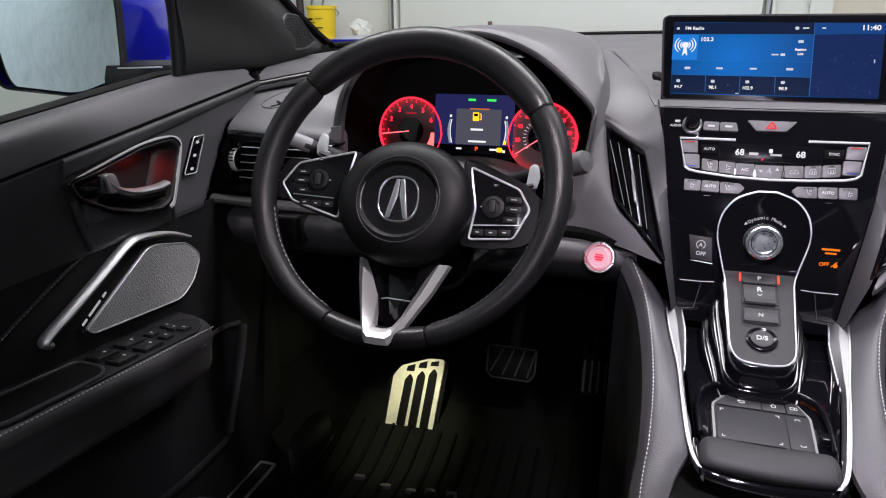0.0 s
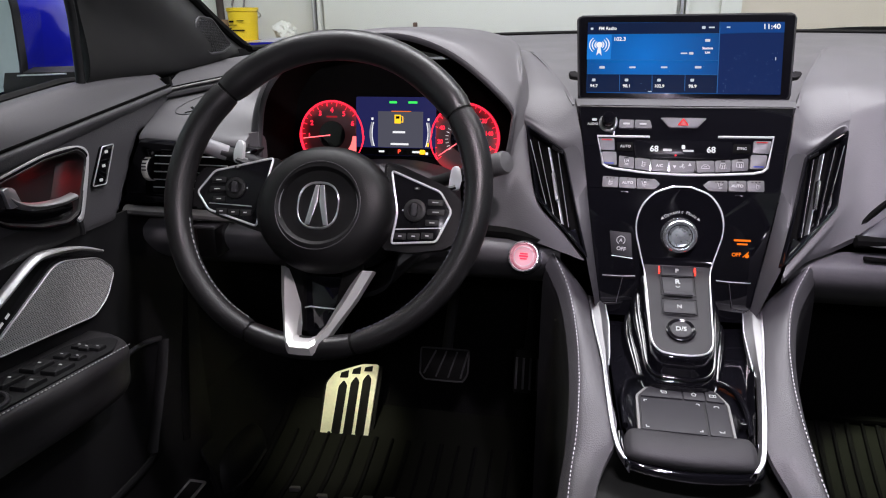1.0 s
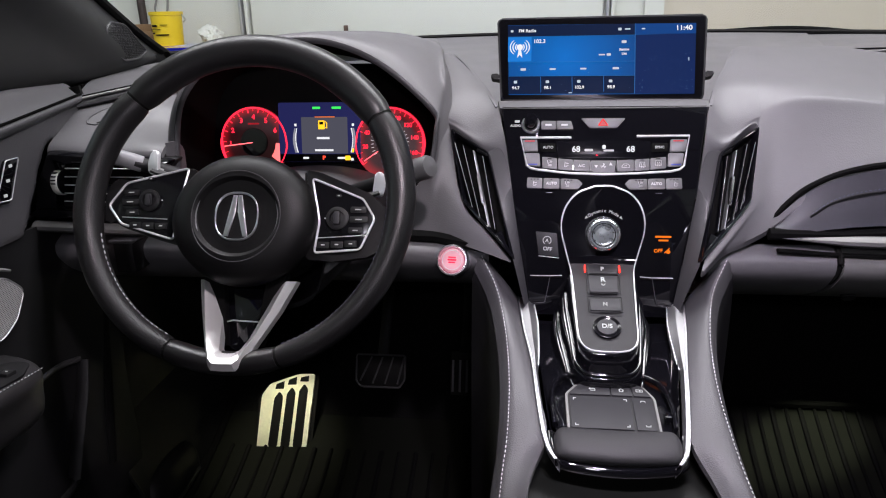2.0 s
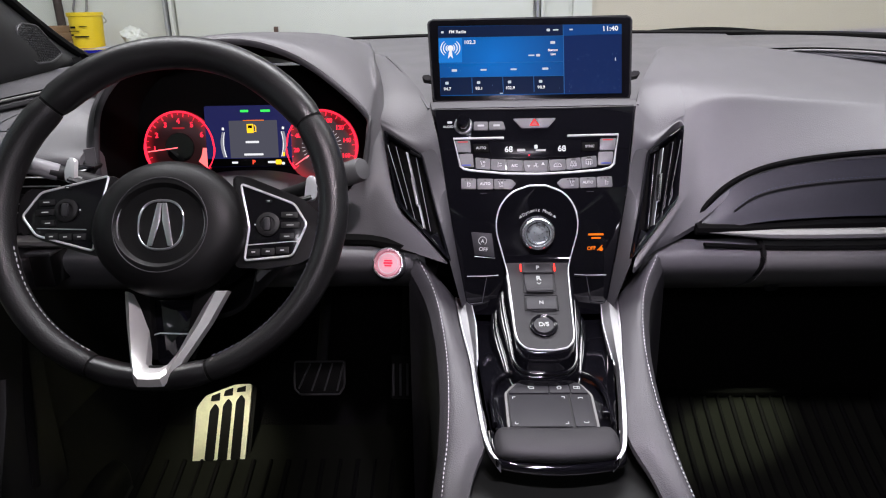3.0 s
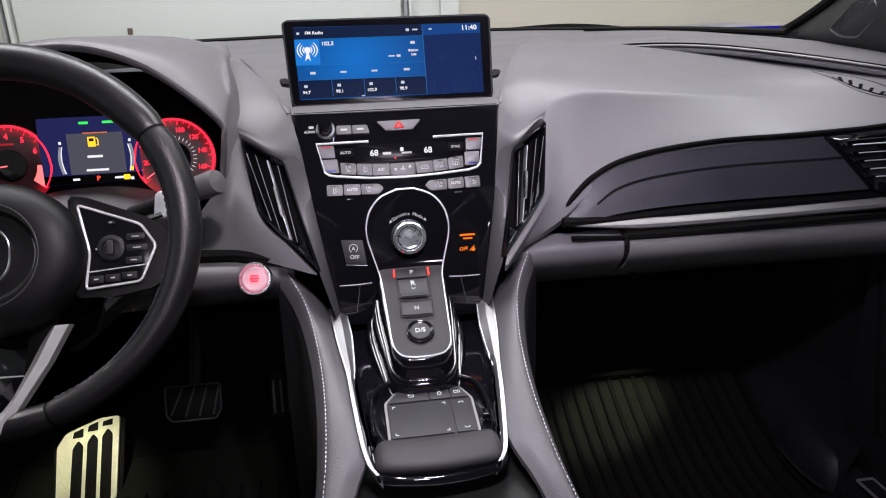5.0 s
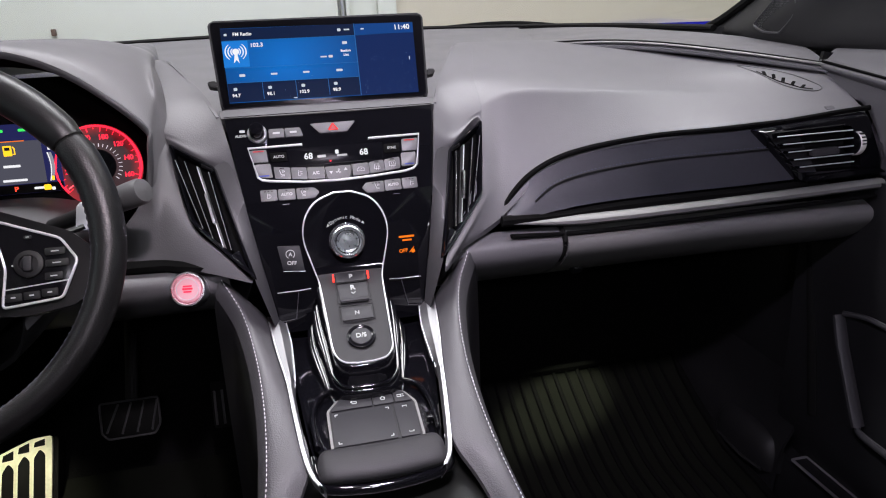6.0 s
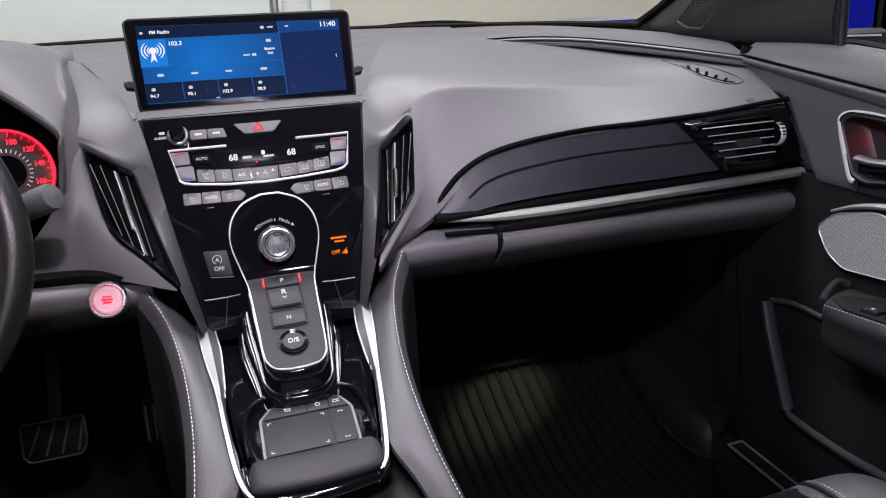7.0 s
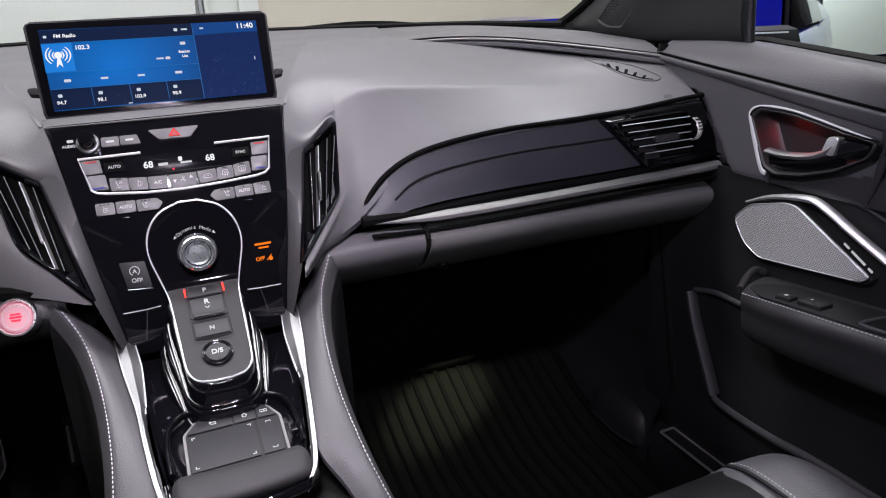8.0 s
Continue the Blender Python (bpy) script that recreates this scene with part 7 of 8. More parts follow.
# ---- doors ----
def door(s):
    d = thing("door_1" if s < 0 else "door_2", "black car door panel with speaker, armrest and red-lit handle", "car door", "car doors", "structure", (s * 0.72, 0.6, 0.9))

    def crease(y):
        return 1.237 - 0.123 * (1.066 - y)
    ys = (1.075, 0.95, 0.80, 0.62, 0.40, 0.10, -0.2)
    f = lambda q: [(s * p[0], p[1], p[2]) for p in q]
    top, face, lower = [], [], []
    for y in ys:
        slope = 0.112
        dz = slope * (max(0, 0.94 - y) if y > 0.3 else 0.64)
        c = crease(max(y, 0.45)) - (0.02 if y < 0.45 else 0)
        top.append(f([(0.775, y, 1.235 - dz), (0.770, y, 1.253 - dz), (0.745, y, 1.259 - dz), (0.722, y, 1.256 - 0.9 * dz), (0.706, y, 1.248 - 0.5 * (1.247 - c)), (0.698, y, c + 0.004), (0.700, y, c)]))
        face.append(f([(0.703, y, c + 0.002), (0.702, y, c - 0.02), (0.702, y, (c + 1.087) / 2), (0.701, y, 1.10), (0.703, y, 1.087)]))
        lower.append(f([(0.7045, y, 1.092), (0.7055, y, 1.07), (0.7060, y, 1.0), (0.7080, y, 0.90), (0.712, y, 0.80), (0.712, y, 0.66), (0.73, y, 0.60)]))
    part("belt_pad", loft(top, 30, 30, 0.004, push=(s, 0, -0.4)), M_DOORPAD, d, "soft grey belt pad")
    part("lower_panel", loft(lower, 30, 30, 0.004, push=(s, 0, 0)), M_BLACK, d, "black lower panel")
    part("front_edge", sweep(spline(f([(0.712, 1.076, 1.252), (0.704, 1.076, 1.20), (0.708, 1.072, 1.10), (0.712, 1.05, 0.95), (0.712, 1.0, 0.70)]), 24), 0.014, 0.02), M_RUBBER, d)
    part("outer_skin", loft([f([(0.80, y, 1.235 - (0.05 if y < 0.5 else 0)), (0.875, y, 1.18), (0.94, y, 0.98), (0.93, y, 0.45)]) for y in (1.02, 0.4, -0.2, -0.74)], 16, 20, 0.006, push=(-s, 0, 0)), M_PAINT, d, "deep blue painted outer skin")
    glass = part("window_glass", loft([f([(0.776, 0.92, 1.245), (0.745, 0.90, 1.345), (0.735, 0.87, 1.37)]), f([(0.778, 0.45, 1.195), (0.735, 0.45, 1.40), (0.672, 0.44, 1.60)]), f([(0.778, -0.20, 1.175), (0.735, -0.20, 1.42), (0.680, -0.20, 1.63)])], 10, 8), M_SIDEGLASS, d, "clear side window glass")
    glass.visible_shadow = False
    part("sill_rubber", sweep([(s * 0.772, 1.05, 1.256), (s * 0.772, 0.94, 1.256), (s * 0.772, 0.30, 1.256 - 0.64 * slope), (s * 0.772, -0.2, 1.256 - 0.64 * slope)], 0.02, 0.012), M_RUBBER, d)
    DM = plane_pose((s * 0.7005, 0, 0), (0, 0, 1), (0, -s, 0))
    g = (lambda q: [(-s * y, z) for y, z in q][::-s])
    # handle cup
    sy, sz = s * 0.006, -s * 0.004
    cup_o = rounded(g([(y + sy, z + sz) for y, z in ((0.874, 1.178), (0.860, 1.189), (0.806, 1.187), (0.730, 1.173), (0.692, 1.168), (0.700, 1.150), (0.740, 1.126), (0.785, 1.111), (0.826, 1.105), (0.845, 1.112))]), 0.007)
    c0 = (-s * (0.79 + sy), 1.148 + sz)
    gap = [(c0[0] + (x - c0[0]) * 0.97, c0[1] + (y - c0[1]) * 0.95) for x, y in cup_o]
    bm = loft(face, 130, 34, 0.004, push=(s, 0, 0))
    for v in bm.verts:
        past = v.co.y - (0.925 + (v.co.z - 1.105) * 0.7)
        if past > 0:
            v.co.x += s * min(0.035, past * 1.6) * max(0, min(1, (1.192 - v.co.z) / 0.016))
    rows_l = []
    for k in range(20):
        y = 1.068 - 0.374 * k / 19
        c, drop = crease(y) + (0.0008 if s > 0 else 0.003), 0.008 + (1.066 - y) * 0.028
        rows_l.append(f([(0.702, y, c + 0.001), (0.6965, y, c - 0.0008), (0.6950, y, c - 0.003), (0.6952, y, c - 0.006), (0.6985, y, c - drop), (0.7025, y, c - drop - 0.003)]))
    part("belt_ledge", loft(rows_l, 40, 16, 0.003, push=(s, 0, 0)), M_DOORPAD, d, "bevelled ledge under the belt pad")
    part("belt_groove", sweep(f([(0.6985, y, crease(y) + (0.0032 if s > 0 else 0.0054)) for y in (1.070, 0.95, 0.80, 0.62, 0.48)]), 0.0030, 0.0036), M_GAP, d)
    part("door_jamb", box(min(s * 0.742, s * 0.748), 0.90, 1.08, max(s * 0.742, s * 0.748), 1.075, 1.225), M_BLACK, d)
    bmesh.ops.delete(bm, geom=[q for q in bm.faces if inside(gap, -s * q.calc_center_median().y, q.calc_center_median().z)], context="FACES")
    rear = bm.copy()
    bmesh.ops.delete(bm, geom=[q for q in bm.faces if q.calc_center_median().y < 0.690 or (q.calc_center_median().z < 1.116 and q.calc_center_median().y < 0.842)], context="FACES")
    bmesh.ops.delete(rear, geom=[q for q in rear.faces if not (q.calc_center_median().y < 0.696 or (q.calc_center_median().z < 1.120 and q.calc_center_median().y < 0.846))], context="FACES")
    bmesh.ops.translate(rear, verts=rear.verts, vec=(-s * 0.003, 0, 0))
    part("upper_panel", bm, M_DOORPAD, d, "dark grey upper panel with the handle opening")
    part("leather_insert", rear, M_ARMREST, d, "black leather insert behind the handle")
    part("insert_edge", sweep(spline(f([(0.6975, 0.700, 1.176), (0.6962, 0.698, 1.150), (0.6962, 0.702, 1.120), (0.6985, 0.712, 1.093)]), 16), 0.007, 0.009), M_ARMREST, d)
    part("insert_hem", sweep(spline(f([(0.6990, 0.838, 1.119), (0.6980, 0.845, 1.112), (0.6980, 0.847, 1.100), (0.7000, 0.848, 1.088)]), 14), 0.007, 0.008), M_ARMREST, d)
    rows = [(cup_o, -0.001), (cup_o, 0.011), ([(c0[0] + (x - c0[0]) * 0.955, c0[1] + (y - c0[1]) * 0.93) for x, y in cup_o], 0.013), ([(c0[0] + (x - c0[0]) * 0.92, c0[1] + (y - c0[1]) * 0.87) for x, y in cup_o], 0.0115), ([(c0[0] + (x - c0[0]) * 0.90, c0[1] + (y - c0[1]) * 0.84) for x, y in cup_o], 0.004), ([(c0[0] + (x - c0[0]) * 0.88, c0[1] + (y - c0[1]) * 0.82) for x, y in cup_o], -0.012), ([(c0[0] + (x - c0[0]) * 0.78, c0[1] + (y - c0[1]) * 0.70) for x, y in cup_o], -0.019), ([(c0[0] + (x - c0[0]) * 0.3, c0[1] + (y - c0[1]) * 0.3) for x, y in cup_o], -0.021)]
    bm = bmesh.new()
    vs = grid_faces(bm, [[DM @ Vector((x, y, z)) for x, y in o] for o, z in rows], close_v=True)
    bm.faces.new(vs[-1])
    cup = part("handle_cup", bm, M_CUP, d, "gloss black handle cup lit red inside")
    edge = [(c0[0] + (x - c0[0]) * 0.985, c0[1] + (y - c0[1]) * 0.975) for x, y in cup_o]
    run = spline([(s * 0.6885, y + sy, z + sz) for y, z in ((0.702, 1.169), (0.735, 1.1755), (0.806, 1.1885), (0.852, 1.1895), (0.8715, 1.181), (0.866, 1.160), (0.8465, 1.1125), (0.838, 1.106))], 48)
    part("cup_frame", sweep(run, 0.0075, 0.0032, False, 10, up=(s, 0, 0), taper=[0.40 + 0.60 * max(0, min(1, (k - 26) / 8)) for k in range(48)]), M_TRIM, cup, "satin chrome frame")
    part("cup_lip", sweep([DM @ Vector((x, y, 0.0115)) for x, y in edge], 0.0046, 0.0030, True, 8, up=(s, 0, 0)), M_PIANO, cup, "gloss black rim")
    part("cup_lamp", box(min(s * 0.7045, s * 0.7105), 0.800 + sy, 1.1795 + sz, max(s * 0.7045, s * 0.7105), 0.822 + sy, 1.1815 + sz), glow("red_cup_light", (1.0, 0.01, 0.015), 3.0), cup, "small red light")
    area_lamp("handle_cup_light", pose(s * 0.7065, 0.811 + sy, 1.1745 + sz, 0, -s * 25, 0), 0.006, 0.020, 0.008, (1.0, 0.015, 0.02))
    part("lever", loft([[(s * (0.7005 - h - dx), y, z + dz) for dx, dz in ((0, -0.0042), (0.008, -0.0038), (0.011, 0.0), (0.008, 0.0028), (0, 0.0038))] for y, z, h in ((0.842 + sy, 1.134 + sz, 0.004), (0.815 + sy, 1.134 + sz, 0.008), (0.780 + sy, 1.138 + sz, 0.009), (0.758 + sy, 1.146 + sz, 0.008), (0.746 + sy, 1.156 + sz, 0.005))], 20, 12, close_v=True), M_RAIL, cup, "dark chrome door lever")
    part("lever_root", slab(rounded(g([(y + sy, z + sz) for y, z in ((0.760, 1.146), (0.753, 1.166), (0.739, 1.166), (0.744, 1.144))]), 0.003), DM, 0.010, 0.002, 0.016), M_CHROME, cup)
    part("latch", slab(rounded(g([(y + sy, z + sz) for y, z in ((0.742, 1.143), (0.739, 1.165), (0.702, 1.162), (0.712, 1.146))]), 0.003), DM, 0.010, 0.002, 0.0130), M_PIANO, cup)
    part("lever_bowl", loft([[(s * (0.7005 - hh), y + sy, z + sz + dz) for dz, hh in ((0.0, 0.009), (-0.012, 0.008), (-0.022, 0.002), (-0.024, -0.010))] for y, z in ((0.838, 1.130), (0.800, 1.132), (0.765, 1.138), (0.735, 1.152))], 14, 12, 0.003, push=(s, 0, 0.3)), M_PIANO, cup, "gloss black lower lip")
    # speaker
    sd = -0.009 if s < 0 else 0.0
    sp_o = rounded(g([(y + sd, z) for y, z in ((0.893, 1.030), (0.868, 1.054), (0.812, 1.069), (0.796, 1.068), (0.690, 1.010), (0.700, 1.002), (0.845, 0.986), (0.872, 1.000))]), 0.010)
    speaker = part("speaker", slab([(-s * 0.79 + (x + s * 0.79) * 1.05, 1.03 + (y - 1.03) * 1.10) for x, y in sp_o], DM, 0.02, 0.003, 0.0035), M_BLACK, d, "door speaker")
    part("speaker_mesh", slab(sp_o, DM, 0.004, 0.0015, 0.0075), M_GRILLE, speaker, "grey metal speaker mesh")
    part("mesh_rim", sweep([DM @ Vector((x, y, 0.0070)) for x, y in sp_o], 0.0022, 0.0022, True), M_SATIN, speaker)
    holes = bmesh.new()
    for i in range(90):
        for j in range(44):
            x, y = -s * 0.79 + (i - 45) * 0.0026 + (j % 2) * 0.0013, 1.028 + (j - 22) * 0.0022
            if inside(sp_o, x, y):
                holes.faces.new([holes.verts.new(DM @ Vector((x + 0.00062 * math.cos(q), y + 0.00062 * math.sin(q), 0.0077))) for q in (0, 1.047, 2.094, 3.1416, 4.189, 5.236)])
    tagged(part("mesh_holes", holes, M_RUBBER, speaker, smooth=False), kind="stuff")
    blade = [(0.874, 1.056, 0.35), (0.835, 1.072, 0.6), (0.785, 1.0815, 0.9), (0.760, 1.078, 1.0), (0.715, 1.056, 1.0), (0.672, 1.036, 1.0), (0.634, 1.018, 1.0), (0.640, 1.010, 0.8)]
    pts = spline([(s * 0.694, y + 0.6 * sd, z - 0.4 * sd) for y, z, _ in blade], 40)
    ks = [v.x for v in spline([(k, 0, 0) for _, _, k in blade], 40)]
    part("speaker_blade", sweep(pts, 0.010, 0.014, sides=10, taper=ks, up=(s, 0, 0)), M_SATIN, speaker, "satin silver blade")
    wy, wz, ang = (0.7075 + sd, 1.0285, -31)
    wm = move(DM, -s * wy, wz, 0.0050, (ang if s > 0 else -ang))
    for x, w in ((-0.019, 0.009), (0.0, 0.022), (0.019, 0.007)):
        bars("maker_mark", wm, x, 0.0, w, 0.0030, M_DIM, speaker, 0.0004)
    # stitched fold above the speaker
    fold = spline([(s * 0.7040, y, z - 0.6 * sd) for y, z in ((0.835, 1.090), (0.80, 1.092), (0.76, 1.098), (0.70, 1.080), (0.62, 1.047), (0.52, 1.00))], 50)
    part("fold", sweep(fold, 0.005, 0.006), M_BLACK, d)
    # Paler thread on the left door, darker right: each side's light in the colour.
    stitch_run([p + Vector((-s * 0.0028, 0, 0.001)) for p in fold], 0.0050, 0.0005, M_STITCHDK if s > 0 else material("grey_thread", (0.25, 0.25, 0.26), 0.8), d, (0, 0, 0))
    # armrest
    def arm_z(y):
        return (0.963 if s > 0 else 0.968) + 0.10 * (0.80 - y)
    secs = []
    for y, w in ((0.835, 0.10), (0.826, 0.55), (0.805, 0.88), (0.74, 1.0), (0.60, 1.0), (0.40, 1.0), (0.10, 1.0)):
        z = arm_z(y)
        xi = 0.706 - (0.706 - 0.620) * w
        secs.append(f([(0.708, y, z), (xi + 0.030 * w, y, z + 0.001), (xi + 0.010 * w, y, z + 0.001), (xi, y, z - 0.008), (xi + 0.002, y, z - 0.024), (xi + 0.016 * w, y, z - 0.065), (0.706, y, z - 0.10)]))
    arm = part("armrest", loft(secs, 40, 40), M_ARMREST, d, "padded black leather armrest with pale stitching")
    stitch_run(spline([(s * (0.6265 + (0.06 if y > 0.825 else 0)), y, arm_z(y) + 0.0008) for y in (0.824, 0.805, 0.74, 0.60, 0.40, 0.10)][1:], 60), 0.0052, 0.0007, M_STITCH, arm, (0, 0, 0))
    if s > 0:
        part("arm_hook", sweep(spline(f([(0.700, 0.838, arm_z(0.84) + 0.006), (0.688, 0.842, arm_z(0.84) + 0.010), (0.668, 0.836, arm_z(0.83) + 0.006), (0.644, 0.824, arm_z(0.82) - 0.004)]), 18), 0.010, 0.012, sides=10), M_ARMREST, arm)
    SW = plane_pose((s * 0.660, 0.72, arm_z(0.72) + 0.0015), (0, 1, -0.10))
    hw = 0.030
    plate_l = part("switch_plate", slab(rounded([(-hw, -0.115), (hw, -0.115), (hw, 0.060), (hw * 0.4, 0.095), (-hw * 0.4, 0.095), (-hw, 0.060)], 0.008), SW, 0.004, 0.001, 0.0015), M_BLACK, d, "black switch plate")
    if s < 0:
        for y in (-0.045, -0.005):
            for x in (-0.013, 0.013):
                part("window_switch", slab(rect(x - 0.010, y - 0.015, x + 0.010, y + 0.015, 0.002), SW, 0.006, 0.0025, 0.0065), M_BLACK, plate_l)
                bars("switch_mark", SW, x, y + 0.004, 0.0035, 0.0020, M_DIM, plate_l, 0.0068)
        for x, y in ((-0.010, 0.028), (0.010, 0.028), (0.0, 0.055), (0.012, 0.058), (-0.012, 0.058)):
            part("mirror_switch", slab(rect(x - 0.007, y - 0.007, x + 0.007, y + 0.007, 0.002), SW, 0.006, 0.002, 0.0055), M_BLACK, plate_l)
            bars("switch_mark", SW, x, y, 0.003, 0.0014, M_DIM, plate_l, 0.0058)
        LK = move(DM, -s * 0.902, 1.160, 0.0)
        lock = part("lock_plate", slab(rounded([(-0.025, -0.021), (-0.001, -0.023), (0.025, 0.023), (0.003, 0.023)], 0.003), LK, 0.006, 0.001, 0.003), M_PIANO, d, "narrow lock switch plate")
        part("plate_frame", sweep([LK @ Vector((x, y, 0.003)) for x, y in rounded([(-0.025, -0.021), (-0.001, -0.023), (0.025, 0.023), (0.003, 0.023)], 0.003)], 0.0016, closed=True), M_SATIN, lock)
        for y in (0.016, 0.0, -0.016):
            bars("lock_mark", LK, y * 0.55, y, 0.006, 0.0035, M_DIM, lock, 0.0034)
    else:
        part("window_switch", slab(rect(-0.020, -0.016, 0.002, 0.016, 0.002), SW, 0.006, 0.0025, 0.0065), M_BLACK, plate_l)
        bars("switch_mark", SW, -0.006, 0.006, 0.004, 0.002, M_DIM, plate_l, 0.0068)
        part("lock_switch", slab(rect(-0.022, 0.024, -0.006, 0.046, 0.002), SW, 0.006, 0.002, 0.0060), M_BLACK, plate_l)
        bars("switch_mark", SW, -0.014, 0.035, 0.004, 0.004, M_DIM, plate_l, 0.0064)
    part("pull_cup", slab(rounded([(-0.030, -0.20), (0.026, -0.20), (0.026, -0.085), (0.012, -0.070), (-0.026, -0.066)], 0.010), SW, 0.003, 0.0, 0.0021), M_RUBBER, d)
    part("cup_rim", sweep([SW @ Vector((x, y, 0.003)) for x, y in rounded([(-0.030, -0.20), (0.026, -0.20), (0.026, -0.085), (0.012, -0.070), (-0.026, -0.066)], 0.010)], 0.005, closed=True), M_DARK, d)
    # map pocket ridge and front pillar of the lower panel
    # Post and ridge lighter on the right door: its light put into the material.
    part("pocket_post", sweep(f([(0.703, 0.972, 0.888), (0.700, 0.955, 0.848), (0.699, 0.903, 0.742)]), 0.012, 0.020, sides=8, up=(s, 0, 0)), M_DARK if s > 0 else M_BLACK, d)
    part("pocket_ridge", sweep(spline(f([(0.700, 0.905, 0.742), (0.696, 0.890, 0.735), (0.690, 0.80, 0.738), (0.688, 0.70, 0.748), (0.69, 0.50, 0.75)]), 40), 0.008, 0.012), M_BLACK if s < 0 else M_DARK, d)
    part("pocket_lip", sweep(spline(f([(0.703, 0.965, 0.893), (0.700, 0.92, 0.905), (0.700, 0.87, 0.905)]), 16), 0.006, 0.008), M_DARK, d)
    return d


door(-1), door(1)

# ---- outside mirrors ----
for s, nx, mx, shift in ((-1, -0.06, 1.035, 0.0), (1, 0.465, 1.095, 0.05)):
    mirror = thing("door_mirror", "blue door mirror with black rim", "mirror", "door mirrors", "", (s * 1.04, 1.1, 1.3))
    n = Vector((-s * nx, -1, 0.03)).normalized()
    r = Vector((0, 0, 1)).cross(n).normalized()
    MM = plane_pose((s * mx, 1.06, 1.30 if s < 0 else 1.29), n.cross(r), r)
    o = rounded([(s * x, y) for x, y in ((-0.106, -0.055), (-0.015, -0.084), (0.16, -0.076), (0.200, 0.05), (0.16, 0.102), (-0.085, 0.102), (-0.110, 0.06))][::s], 0.030, 6)
    bm = bmesh.new()
    bent = lambda x, y: MM @ Vector((x, y, 0.006 - (x * x + y * y) / 2.4))
    rings = [[bent(x * k, y * k) for x, y in o] for k in (0.05, 0.25, 0.5, 0.75, 1.0)] + [[MM @ Vector((x, y, -0.012)) for x, y in o]]
    vs = grid_faces(bm, rings, close_v=True)
    bm.faces.new(vs[0]), bm.faces.new(vs[-1])
    part("mirror_glass", bm, M_MIRROR, mirror, "silvered convex mirror glass")
    big = [(x * 1.07, y * 1.09) for x, y in o]
    bm = bmesh.new()
    vs = grid_faces(bm, [[MM @ Vector((x * k, y * k, z)) for x, y in big] for k, z in ((0.955, 0.001), (0.975, 0.006), (0.99, 0.004), (0.99, -0.008))], close_v=True)
    part("mirror_rim", bm, M_BLACK, mirror, "black plastic rim")
    bm = bmesh.new()
    vs = grid_faces(bm, [[MM @ Vector((x * k - s * shift * min(1, -z / 0.05), y * k, z)) for x, y in big] for k, z in ((0.985, -0.006), (1.0, -0.05), (0.93, -0.12), (0.72, -0.165), (0.3, -0.19))], close_v=True)
    bm.faces.new(vs[-1])
    part("mirror_shell", bm, M_PAINT, mirror, "deep blue painted shell")
    part("mirror_foot", loft([[(s * x, y, z) for y, z in ((1.05, 1.195), (1.12, 1.20), (1.12, 1.262 - 0.02 * (x - 0.76)), (1.05, 1.264 - 0.02 * (x - 0.76)))] for x in (0.76, 0.86, 0.955)], 8, 12, close_v=True), M_BLACK, mirror)
    part("foot_line", sweep([(s * 0.845, 1.043, 1.260), (s * 0.93, 1.046, 1.257)], 0.0025), M_CHROME, mirror)

